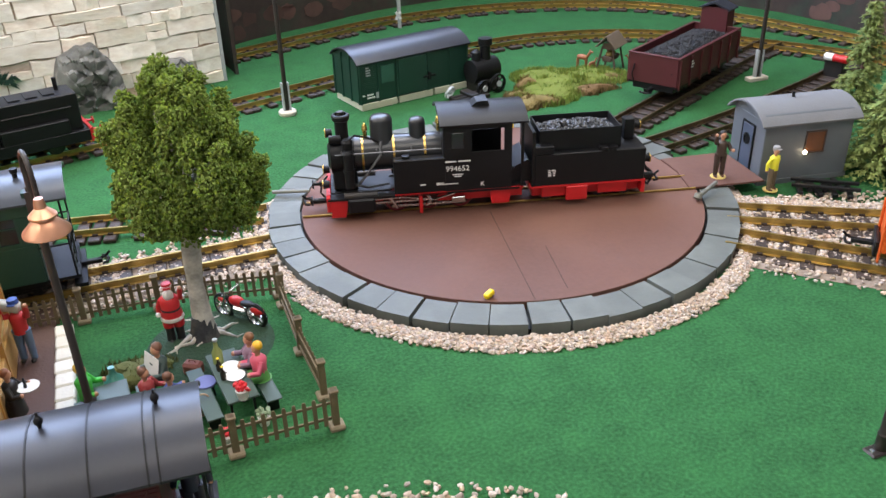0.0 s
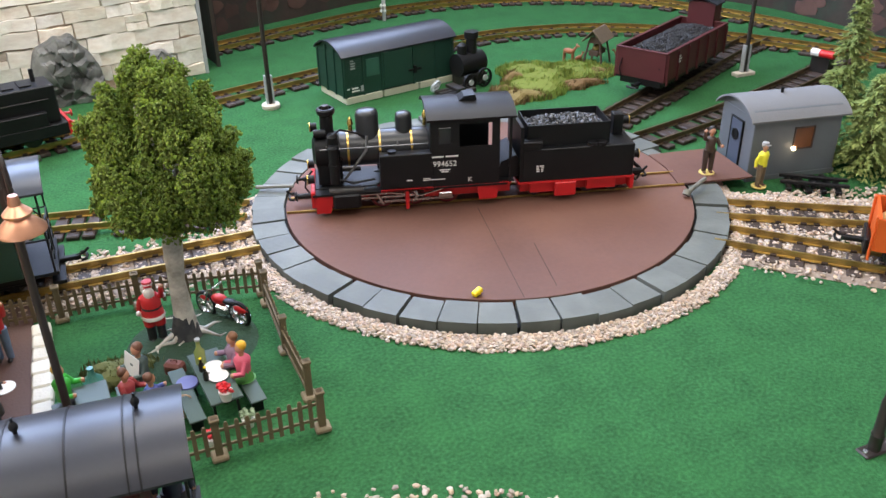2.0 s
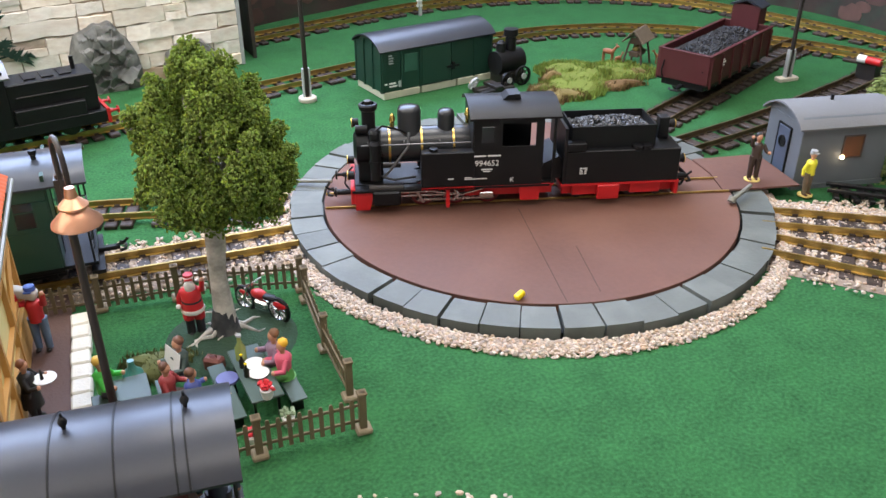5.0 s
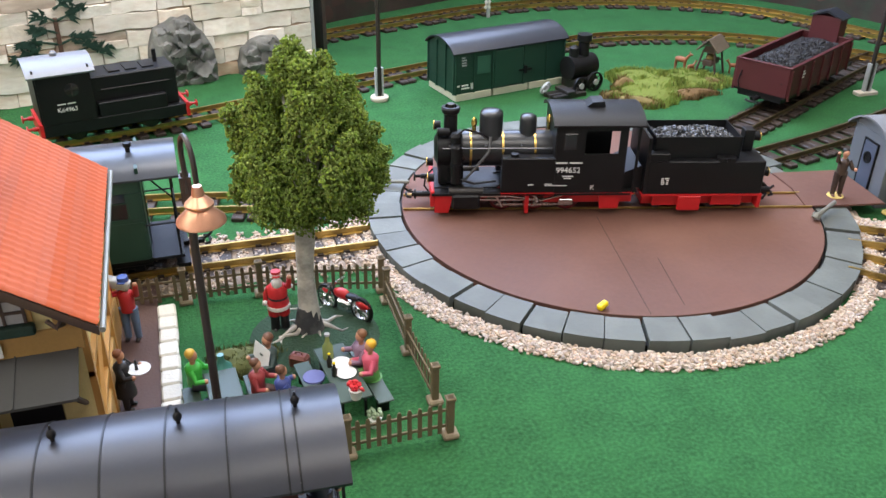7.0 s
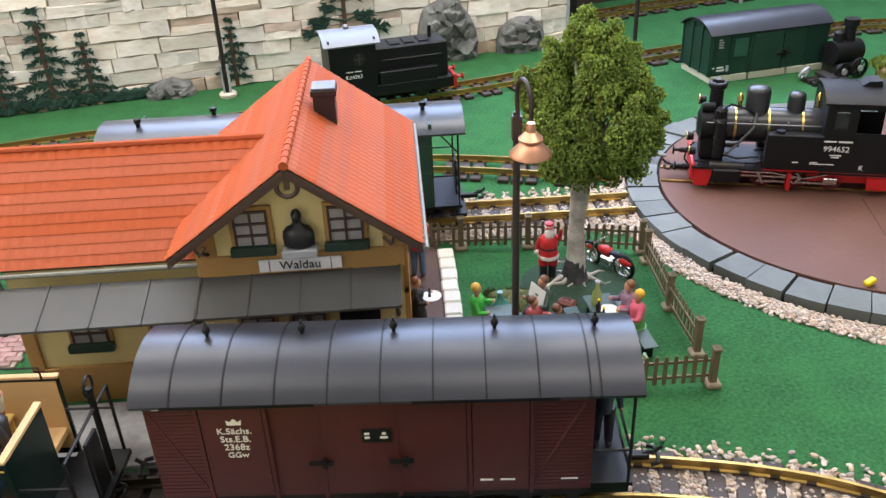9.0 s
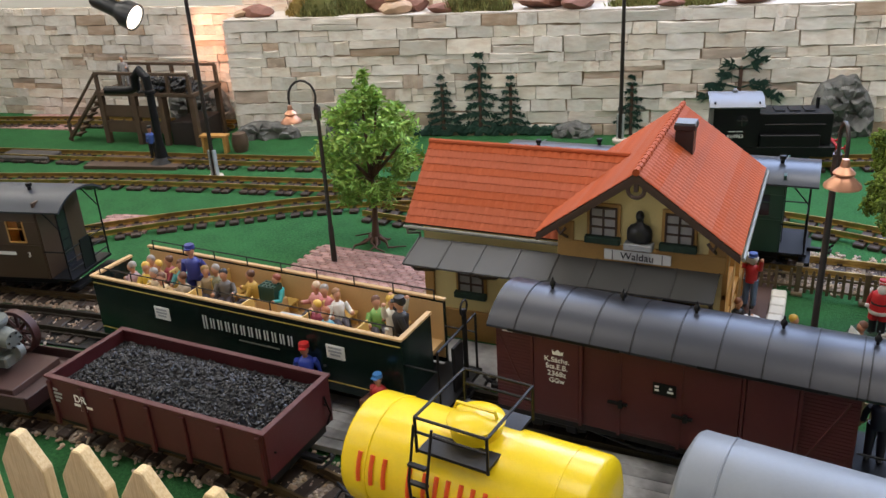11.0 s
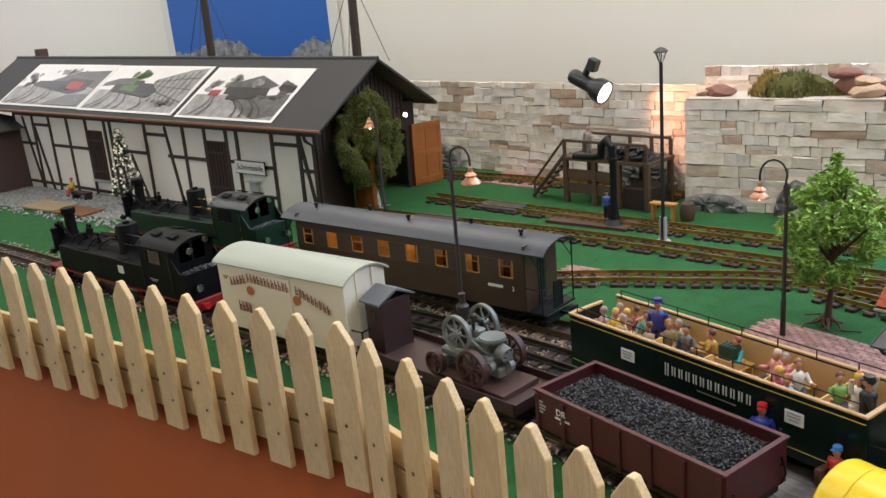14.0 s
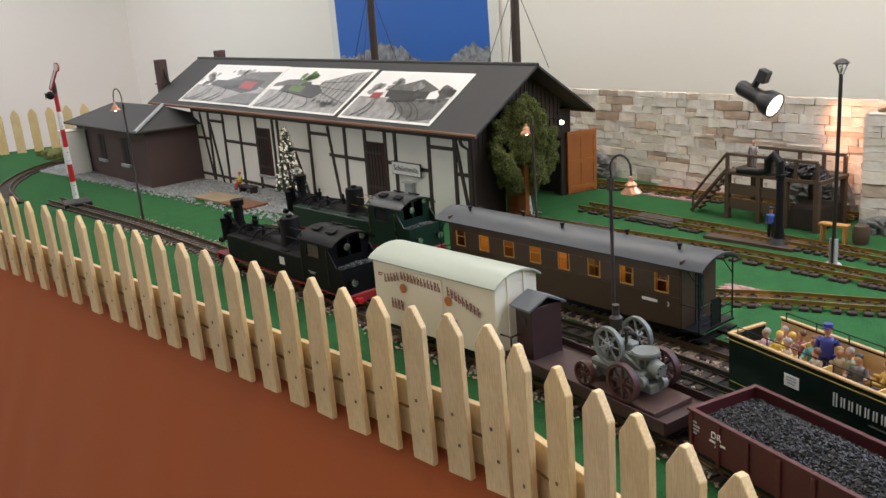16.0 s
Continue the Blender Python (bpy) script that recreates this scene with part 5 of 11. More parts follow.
for s in (-1, 1):
    pipe(bm, [(-0.012, s * 0.014, 0.05), (-0.02, s * 0.016, 0.066), (-0.008, s * 0.014, 0.074), (0.004, s * 0.012, 0.07)], 0.0022, 6)
    box(bm, -0.008, 0.008, s * 0.0165 - 0.003, s * 0.0165 + 0.003, 0.055, 0.078, 0.0015)
rod(bm, (0.012, -0.006, 0.06), (0.012, -0.006, 0.09), 0.0022, seg=8)
ball(bm, (0.012, -0.006, 0.092), 0.0042, 2)
part("governor", bm, M_IRON, e, "dark bearing stands and governor")
part("cylinder_head", rod(B(), (0.052, 0, 0.05), (0.066, 0, 0.047), 0.0115, 0.0105, 16), M_ZINC, e)
bm = B()
for k in range(6):
    a_ = math.pi * k / 3
    rod(bm, (0.066, 0.008 * math.cos(a_), 0.047 + 0.008 * math.sin(a_)), (0.0685, 0.008 * math.cos(a_), 0.047 + 0.008 * math.sin(a_)), 0.0015, seg=6)
part("head_bolts", bm, M_STEEL, e)


# passenger coaches
def coach(at, length, half, eave, body, roofmat, label, windows, lit=False, crown=0.02, vents=5, platform=0.04, ww=0.0115):
    c = thing("passenger_coach", at, label, "passenger coach")
    L2 = length / 2
    b0 = L2 - platform
    z0, z1, wz0, wz1 = 0.03, eave, eave - 0.052, eave - 0.018
    inner = LIT if lit else M_GLASS
    for s in (-1, 1):
        y = s * half
        part("lower_side", box(B(), -b0, b0, y - 0.002, y + 0.002, z0, wz0, 0.0006), body, c)
        part("upper_side", box(B(), -b0, b0, y - 0.002, y + 0.002, wz1, z1, 0.0006), body, c)
        xs = [-b0 + (2 * b0) * (k + 0.5) / windows for k in range(windows)]
        edges_x = [-b0] + [q for x in xs for q in (x - ww, x + ww)] + [b0]
        for a, b in zip(edges_x[::2], edges_x[1::2]):
            part("pillar", box(B(), a, b, y - 0.002, y + 0.002, wz0, wz1), body, c, smooth=0)
        for x in xs:
            wn = part("window", box(B(), x - ww, x + ww, y - 0.0006, y + 0.0006, wz0, wz1), PANE if lit else M_GLASS, c, "lit window pane" if lit else "dark window pane")
            b2 = B()
            box(b2, x - ww, x + ww, y + s * 0.0006, y + s * 0.0016, (wz0 + wz1) / 2 + 0.004, (wz0 + wz1) / 2 + 0.0055)
            for q in (-1, 1):
                box(b2, x + q * ww - 0.0012, x + q * ww + 0.0012, y + s * 0.0006, y + s * 0.0026, wz0, wz1)
            box(b2, x - ww, x + ww, y + s * 0.0006, y + s * 0.0028, wz0 - 0.001, wz0 + 0.001)
            part("sash", b2, M_OCHRE if lit else body, wn, smooth=0)
        part("waist_line", box(B(), -b0, b0, y + s * 0.002, y + s * 0.0028, wz0 - 0.006, wz0 - 0.0045), body, c)
    for s in (-1, 1):
        part("end_wall", box(B(), s * b0 - 0.002, s * b0 + 0.002, -half, half, z0, z1 + crown * 0.6), body, c)
        part("end_door", box(B(), s * (b0 + 0.0022) - 0.001, s * (b0 + 0.0022) + 0.001, -0.012, 0.012, z0, z1 - 0.012), M_GLASS, c, "dark end door")
        for y in (-half, -0.014, 0.014, half):
            part("railing_post", rod(B(), (s * (L2 - 0.004), y, z0), (s * (L2 - 0.004), y, z0 + 0.045 if abs(y) < half else z1), 0.0014, seg=6), M_BLACK, c)
        for z in (z0 + 0.012, z0 + 0.028, z0 + 0.045):
            for y in (-1, 1):
                part("end_railing", rod(B(), (s * (L2 - 0.004), y * half, z), (s * (L2 - 0.004), y * 0.014, z), 0.0012, seg=6), M_BLACK, c, "black end railing")
        for y in (-half, half):
            part("side_railing", rod(B(), (s * b0, y, z0 + 0.045), (s * (L2 - 0.004), y, z0 + 0.045), 0.0012, seg=6), M_BLACK, c)
            part("roof_stay", rod(B(), (s * (L2 - 0.004), y, z1 - 0.03), (s * (L2 - 0.03), y, z1), 0.0011, seg=6), M_BLACK, c)
        part("gangway_plate", box(B(), s * (L2 - 0.006), s * (L2 - 0.004), -0.012, 0.012, z0, z0 + 0.05), M_BLACK, c)
        part("end_step", box(B(), s * L2 - 0.01, s * L2 + 0.006, -half, half, 0.012, 0.017), M_BLACK, c)
        coupler(c, s * L2, s)
    part("floor_plate", box(B(), -L2, L2, -half, half, z0 - 0.004, z0), M_BLACK, c)
    if lit:
        for k in range(windows):
            x = -b0 + 2 * b0 * (k + 0.5) / windows
            part("seat", box(B(), x - 0.004, x + 0.004, -half * 0.7, half * 0.7, z0, wz0 + 0.012, 0.001), M_TAN, c, "wooden seat back")
    bm = B()
    vault(bm, -L2 - 0.006, L2 + 0.006, half + 0.006, z1, crown, k=16)
    rf = part("roof", bm, roofmat, c, "smooth curved roof", smooth=50)
    for k in range(vents):
        x = -L2 + length * (k + 0.5) / vents
        y = 0.018 if k % 2 else -0.012
        z = roof_height(y, half + 0.006, z1, crown)
        bm = B()
        lathe(bm, [(0.003, z - 0.002), (0.003, z + 0.005), (0.0048, z + 0.006), (0.0048, z + 0.011), (0, z + 0.0115)], 10)
        part("roof_vent", bm, M_BLACK, rf, at=pose(x, y, 0))
    part("underframe", box(B(), -b0, b0, -half + 0.01, half - 0.01, 0.016, 0.026, 0.001), M_BLACK, c)
    for x in (-L2 * 0.68, L2 * 0.68):
        bogie(c, x)
    return c


LIT = glow("warm interior light", (1.0, 0.5, 0.12), 1.0)
PANE = glass("warm window glass", (1.0, 0.8, 0.5), 0.05)
k1 = coach(pose(-0.81, 1.428, RT, 0, 0, 11.5), 0.70, 0.052, 0.143, M_BROWNCAR, mat("blue-grey coach roof", (0.034, 0.041, 0.054), 0.42, vary=0.15, scale=8), "brown third-class coach with warmly lit windows", 8, lit=True, ww=0.0145)
bars("lettering", [[1.0]], 0.034, 0.01, M_PAPER, k1, pose(0.245, -0.0545, 0.07, 90))
words("lettering", "3", 0.012, M_PAPER, k1, pose(0.285, -0.0545, 0.07, 90), "white class numeral")
for x in (-0.2, 0.0, 0.2):
    p = Matrix(k1.matrix_basis) @ Vector((x, 0, 0.135))
    bulb("coach_lamp", p.x, p.y, p.z, 0.22, (1.0, 0.55, 0.18), 0.01)
M_ROOFBLUE = mat("blue-grey glossy roof", (0.035, 0.04, 0.052), 0.3, vary=0.1, scale=8)
coach(pose(0.342, 1.902, RT, 0, 0, 0.5), 0.468, 0.05, 0.138, M_GREEN, M_ROOFBLUE, "dark green coach with grey roof beside the station", 7)


# ---- locomotives ----
def buffers(parent, x, s, z=0.028, w=0.026, mat_=None):
    for y in (-w, w):
        bm = B()
        rod(bm, (0, 0, 0), (s * 0.012, 0, 0), 0.004, seg=10)
        rod(bm, (s * 0.012, 0, 0), (s * 0.02, 0, 0), 0.0025, seg=8)
        rod(bm, (s * 0.02, 0, 0), (s * 0.0225, 0, 0), 0.0075, 0.0065, seg=14)
        part("buffer", bm, mat_ or M_RED, parent, "round buffer", at=pose(x, y, z))


def lantern(parent, x, y, z, s, r=0.006, ring=None):
    bm = B()
    rod(bm, (0, 0, 0), (s * 0.008, 0, 0), r, r, seg=14)
    rod(bm, (s * 0.008, 0, 0), (s * 0.0095, 0, 0), r * 1.15, r * 1.15, seg=14)
    l_ = part("lantern", bm, M_BLACK, parent, "small black lantern", at=pose(x, y, z))
    bm = B()
    lathe(bm, [(r * 1.0, 0.0), (r * 1.2, 0.0005), (r * 1.2, 0.0016), (r * 0.9, 0.002)], 14, pose(s * 0.0085, 0, 0, 0, 90 * s, 0))
    part("lantern_ring", bm, ring or M_BRASS, l_, "thin metal ring")
    bm = B()
    ball(bm, (s * 0.0085, 0, 0), r * 0.85, 2, (0.35, 1, 1))
    part("lens", bm, M_PAPER, l_, "milky lens")


DECK_TOP = 0.0235
M_WHEELRED = mat("dull red wheel plastic", (0.16, 0.008, 0.01), 0.5, vary=0.2)
C_, S_ = math.cos(radians(DECK_YAW)), math.sin(radians(DECK_YAW))
lo = thing("steam_locomotive", pose(TX, TY, DECK_TOP, 0, 0, DECK_YAW), "black narrow-gauge steam locomotive with red frame on the turntable", "steam locomotive")
ZB = 0.083
bm = B()
rod(bm, (-0.218, 0, ZB), (-0.085, 0, ZB), 0.0255, seg=32)
part("boiler", bm, M_SATIN, lo, "glossy black boiler", smooth=40)
bm = B()
lathe(bm, [(0.0, -0.256), (0.016, -0.2555), (0.0215, -0.252), (0.0265, -0.2515), (0.0265, -0.217), (0.0255, -0.2165)], 32, Matrix.Translation((0, 0, ZB)) @ Matrix.Rotation(math.pi / 2, 4, "Y"))
part("smokebox", bm, M_BLACK, lo, "matt black smokebox with door", smooth=35)
part("smokebox_saddle", box(B(), -0.25, -0.215, -0.02, 0.02, 0.035, 0.07, 0.002), M_BLACK, lo)
for x in (-0.205, -0.16, -0.115):
    bm = B()
    lathe(bm, [(0.0256, x - 0.0016), (0.0263, x - 0.0014), (0.0263, x + 0.0014), (0.0256, x + 0.0016)], 32, Matrix.Translation((0, 0, ZB)) @ Matrix.Rotation(math.pi / 2, 4, "Y"))
    part("boiler_band", bm, M_BRASS, lo, "polished brass boiler band")
bm = B()
lathe(bm, [(0.011, ZB + 0.018), (0.0095, ZB + 0.03), (0.0095, ZB + 0.052), (0.0125, ZB + 0.054), (0.0135, ZB + 0.06), (0.012, ZB + 0.062), (0.009, ZB + 0.0625), (0.009, ZB + 0.058), (0.0, ZB + 0.058)], 22)
ch = part("chimney", bm, M_BLACK, lo, "black chimney", at=pose(-0.233, 0, 0))
bm = B()
lathe(bm, [(0.005, ZB + 0.0585), (0.0055, ZB + 0.066), (0.003, ZB + 0.067), (0.0, ZB + 0.067)], 14)
part("spark_arrester", bm, M_IRON, ch)
for x, r, h, nm in ((-0.176, 0.0165, 0.057, "steam_dome"), (-0.124, 0.012, 0.05, "sand_dome")):
    bm = B()
    lathe(bm, [(r * 1.15, ZB + 0.018), (r, ZB + 0.026), (r, ZB + h - 0.007), (r * 0.9, ZB + h - 0.002), (r * 0.6, ZB + h), (0.0, ZB + h + 0.0006)], 26)
    part(nm, bm, M_SATIN, lo, "black domed cylinder", smooth=50, at=pose(x, 0, 0))
for x, y in ((-0.2, 0.0), (-0.092, 0.012)):
    bm = B()
    lathe(bm, [(0.003, ZB + 0.024), (0.003, ZB + 0.034), (0.0045, ZB + 0.036), (0.0035, ZB + 0.042), (0.0015, ZB + 0.046), (0, ZB + 0.047)], 12)
    part("bell", bm, M_BRASS, lo, "small brass bell and valve", at=pose(x, y, 0))
for s in (-1, 1):
    bm = B()
    rod(bm, (-0.245, s * 0.029, ZB + 0.011), (-0.09, s * 0.029, ZB + 0.011), 0.001, seg=6)
    for x in (-0.235, -0.185, -0.135):
        rod(bm, (x, s * 0.022, ZB + 0.013), (x, s * 0.029, ZB + 0.0145), 0.0012, seg=6)
    pipe(bm, [(-0.178, s * 0.02, ZB + 0.025), (-0.18, s * 0.027, ZB + 0.006), (-0.2, s * 0.029, ZB - 0.02), (-0.215, s * 0.03, 0.045)], 0.002, 8)
    part("handrail", bm, M_GREYIRON, lo, "thin grey handrail and pipes")
    part("side_tank", box(B(), -0.163, -0.088, s * 0.029, s * 0.0465, 0.034, 0.086, 0.0012), M_BLACK, lo, "black side tank")
    part("tank_lid", rod(B(), (-0.145, s * 0.037, 0.086), (-0.145, s * 0.037, 0.09), 0.006, seg=14), M_BLACK, lo)
    part("running_board", box(B(), -0.26, 0.02, s * 0.026, s * 0.047, 0.03, 0.033), M_BLACK, lo, "black running board")
    part("cylinder", box(B(), -0.232, -0.192, s * 0.031, s * 0.0495, 0.009, 0.032, 0.003), M_BLACK, lo, "black cylinder block")
    part("steam_chest", rod(B(), (-0.236, s * 0.039, 0.033), (-0.188, s * 0.039, 0.033), 0.0065, seg=14), M_IRON, lo)
    for x in (-0.16, -0.113, -0.066):
        bm = B()
        spoked(bm, 0, 0, 0.0175, 0.005, 10)
        part("driving_wheel", bm, M_WHEELRED, lo, "dark red spoked driving wheel", at=pose(x, s * 0.0255, 0))
        bm = B()
        rod(bm, (0, -0.001, 0.0175), (0, 0.004, 0.0175), 0.0195, seg=28)
        part("tyre", bm, M_IRON, lo, at=pose(x, s * 0.0215 if s > 0 else s * 0.0245, 0))
    bm = B()
    box(bm, -0.168, -0.058, s * 0.033 - 0.0012, s * 0.033 + 0.0012, 0.008, 0.012, 0.0006)
    box(bm, -0.198, -0.11, s * 0.037 - 0.0012, s * 0.037 + 0.0012, 0.0175, 0.021, 0.0006)
    rod(bm, (-0.2, s * 0.04, 0.026), (-0.15, s * 0.04, 0.0265), 0.0016, seg=6)
    rod(bm, (-0.17, s * 0.042, 0.029), (-0.16, s * 0.041, 0.01), 0.0022, seg=6)
    rod(bm, (-0.15, s * 0.042, 0.0275), (-0.105, s * 0.041, 0.02), 0.0018, seg=6)
    rod(bm, (-0.105, s * 0.041, 0.02), (-0.075, s * 0.041, 0.028), 0.0018, seg=6)
    pipe(bm, [(-0.118, s * 0.042, 0.032), (-0.11, s * 0.042, 0.02), (-0.118, s * 0.042, 0.012)], 0.0024, 6)
    box(bm, -0.08, -0.06, s * 0.042 - 0.0015, s * 0.042 + 0.0015, 0.014, 0.023, 0.002)
    part("valve_gear", bm, M_STEEL, lo, "bright steel rods and valve gear")
    bm = B()
    box(bm, -0.128, -0.123, s * 0.03, s * 0.046, 0.002, 0.032)
    part("gear_bracket", bm, M_RED, lo)
    bm = B()
    prism(bm, [(-0.056, 0.031), (-0.024, 0.031), (-0.027, 0.008), (-0.053, 0.008)], 0.004, XZ)
    part("ash_pan", bm, M_RED, lo, at=pose(0.032, s * 0.042 + 0.002, 0))
part("frame", box(B(), -0.255, 0.028, -0.019, 0.019, 0.01, 0.032, 0.001), M_RED, lo, "red locomotive frame")
part("front_beam", box(B(), -0.262, -0.256, -0.045, 0.045, 0.012, 0.036, 0.001), M_RED, lo, "red buffer beam")
part("deck_plate", box(B(), -0.256, -0.088, -0.027, 0.027, 0.0322, 0.0345, 0.0005), M_BLACK, lo, "black plate over the frame")
for s in (-1, 1):
    part("frame_plate", box(B(), -0.1, 0.026, s * 0.034 - 0.001, s * 0.034 + 0.001, 0.014, 0.031, 0.0004), M_RED, lo)
    part("tank_edge", box(B(), -0.163, -0.088, s * 0.0455 - 0.0015, s * 0.0455 + 0.0015, 0.0305, 0.0335), M_RED, lo)
bm = B()
prism(bm, [(-0.256, 0.003), (-0.236, 0.003), (-0.23, 0.03), (-0.256, 0.03)], 0.003, XZ)
part("guard_iron", bm, M_RED, lo, at=pose(0, -0.042, 0))
buffers(lo, -0.262, -1, 0.026, 0.03, M_BLACK)
coupler(lo, -0.262, -1, 0.012)
for y, z in ((-0.028, 0.05), (0.028, 0.05), (0.0, 0.118)):
    lantern(lo, -0.256 if z < 0.1 else -0.247, y, z, -1)
bm = B()
pipe(bm, [(-0.258, -0.02, 0.06), (-0.268, -0.022, 0.05), (-0.27, -0.022, 0.035), (-0.264, -0.022, 0.026)], 0.0014, 6)
rod(bm, (-0.252, -0.015, ZB + 0.03), (-0.235, -0.015, ZB + 0.03), 0.006, seg=12)
part("air_pump", bm, M_BLACK, lo)
bm = B()
for y, z0_, z1_ in ((-0.034, 0.045, 0.098), (-0.026, 0.06, 0.112)):
    rod(bm, (-0.226, y, z0_), (-0.226, y, z1_), 0.0075, seg=14)
    rod(bm, (-0.226, y, z1_), (-0.226, y, z1_ + 0.004), 0.0085, 0.006, seg=14)
rod(bm, (-0.226, -0.034, 0.07), (-0.226, -0.034, 0.074), 0.0088, seg=14)
pipe(bm, [(-0.226, -0.03, 0.114), (-0.215, -0.028, 0.122), (-0.19, -0.02, 0.112), (-0.18, -0.018, 0.104)], 0.0016, 6)
pipe(bm, [(-0.22, -0.036, 0.05), (-0.2, -0.04, 0.046), (-0.17, -0.04, 0.05)], 0.0018, 6)
part("feed_pump", bm, M_BLACK, lo, "black pump cylinders beside the smokebox")
# cab with open window
cb0, cb1, ch_ = -0.09, 0.008, 0.136
for s in (-1, 1):
    y = s * 0.0445
    bm = B()
    for x0, x1, z0, z1 in ((cb0, cb1, 0.033, 0.092), (cb0, -0.05, 0.092, ch_), (-0.003, cb1, 0.092, ch_), (-0.05, -0.003, 0.126, ch_)):
        box(bm, x0, x1, y - 0.0015, y + 0.0015, z0, z1)
    part("cab_side", bm, M_BLACK, lo, "black cab side with window opening", smooth=0)
    part("cab_window", box(B(), -0.079, -0.062, y - 0.002, y + 0.002, 0.098, 0.122, 0.0005), M_GLASS, lo, "small dark window")
    part("cab_edge", box(B(), cb0, cb1 + 0.018, y - 0.0016, y + 0.0018, 0.0315, 0.0333), M_RED, lo)
    part("entrance_post", box(B(), 0.022, 0.0255, y - 0.0015, y + 0.0015, 0.033, ch_), M_BLACK, lo)
part("cab_front", box(B(), cb0 - 0.001, cb0 + 0.002, -0.044, 0.044, 0.033, ch_), M_BLACK, lo)
part("cab_floor", box(B(), cb0, 0.03, -0.044, 0.044, 0.033, 0.036), M_BLACK, lo)
bm = B()
box(bm, cb0 + 0.004, cb0 + 0.03, -0.02, 0.02, 0.036, 0.105, 0.002)
for i in range(5):
    rod(bm, (cb0 + 0.031, -0.012 + 0.006 * i, 0.1), (cb0 + 0.036, -0.012 + 0.006 * i, 0.1), 0.0022, seg=8)
part("backhead", bm, M_IRON, lo, "boiler backhead with brass fittings")
bm = B()
vault(bm, cb0 - 0.006, 0.031, 0.05, ch_ - 0.001, 0.014, k=14)
rf = part("cab_roof", bm, M_BLACK, lo, "dark grey curved cab roof", smooth=50)
bm = B()
prism(bm, [(-0.046, 0.1485), (-0.02, 0.1485), (-0.022, 0.156), (-0.038, 0.155)], 0.026, XZ)
part("roof_vent", bm, M_BLACK, rf, at=pose(0, 0.013, 0), smooth=0)
words("number", "994652", 0.0115, M_PAPER, lo, pose(-0.071, -0.0462, 0.068, 90), "white number")
bars("lettering", [[0.45, -0.08, 0.5]], 0.036, 0.004, M_PAPER, lo, pose(-0.071, -0.0462, 0.0785, 90))
bars("lettering", [[-0.2, 0.6], [-0.3, 0.4]], 0.026, 0.006, M_PAPER, lo, pose(-0.071, -0.0462, 0.057, 90))
words("lettering", "K", 0.0095, M_PAPER, lo, pose(-0.035, -0.0462, 0.0415, 90), "white letter")
bars("lettering", [[0.3], [0.9]], 0.035, 0.0045, M_PAPER, lo, pose(-0.085, -0.0468, 0.046, 90))
bars("lettering", [[1.0]], 0.008, 0.003, M_PAPER, lo, pose(-0.122, -0.0468, 0.046, 90))

# its tender
te = thing("tender", pose(TX, TY, DECK_TOP, 0, 0, DECK_YAW), "black coal tender with red frame behind the locomotive", "tender")
part("tank_body", box(B(), 0.042, 0.208, -0.0455, 0.0455, 0.03, 0.08, 0.0012), M_BLACK, te, "black water tank")
part("tank_edge", box(B(), 0.036, 0.21, -0.0465, 0.0465, 0.0275, 0.0305), M_RED, te)
bm = B()
for x0, x1, y0, y1 in ((0.05, 0.172, -0.034, -0.032), (0.05, 0.172, 0.032, 0.034), (0.05, 0.052, -0.034, 0.034), (0.17, 0.172, -0.034, 0.034)):
    box(bm, x0, x1, y0, y1, 0.08, 0.112)
part("coal_bunker", bm, M_BLACK, te, "open black coal bunker", smooth=0)
part("coal_bed", box(B(), 0.052, 0.17, -0.032, 0.032, 0.08, 0.099), M_COAL, te)
heap = coal_heap("coal", 0.054, 0.168, 0.03, 0.1, 0.013, te, 0.0032, 700, 9, "heap of shiny grey coal", M_COALGREY)
for y in (-0.039, 0.039):
    bm = B()
    box(bm, 0.042, 0.07, y - 0.0075, y + 0.0075, 0.08, 0.092, 0.001)
    part("tool_box", bm, M_BLACK, te)
for x in (0.146,):
    bm = B()
    rod(bm, (x, -0.04, 0.08), (x, -0.04, 0.085), 0.008, seg=16)
    rod(bm, (x + 0.012, -0.04, 0.08), (x + 0.012, -0.04, 0.085), 0.008, seg=16)
    part("filler_cap", bm, M_BLACK, te)
part("front_screen", box(B(), 0.038, 0.0425, -0.0455, 0.0455, 0.03, 0.115), M_BLACK, te)
part("frame", box(B(), 0.042, 0.205, -0.03, 0.03, 0.008, 0.028, 0.001), M_RED, te, "red tender frame")
for x0, x1 in ((0.09, 0.122),):
    for s in (-1, 1):
        part("battery_box", box(B(), x0, x1, s * 0.045 - 0.004, s * 0.045 + 0.002, 0.006, 0.028, 0.001), M_RED, te)
for x in (0.065, 0.105, 0.145, 0.185):
    bm = B()
    for s in (-1, 1):
        wheel(bm, x, s * 0.0235, 0.0125)
    part("wheelset", bm, M_IRON, te)
for s in (-1, 1):
    bm = B()
    for x in (0.055, 0.14):
        box(bm, x, x + 0.045, s * 0.038 - 0.002, s * 0.038 + 0.002, 0.01, 0.026, 0.001)
    part("axle_guard", bm, M_RED, te)
part("rear_beam", box(B(), 0.205, 0.211, -0.045, 0.045, 0.008, 0.028, 0.001), M_RED, te)
bm = B()
pipe(bm, [(0.211, 0.0, 0.03), (0.222, 0.0, 0.035), (0.226, 0, 0.028), (0.235, 0, 0.02)], 0.003, 8)
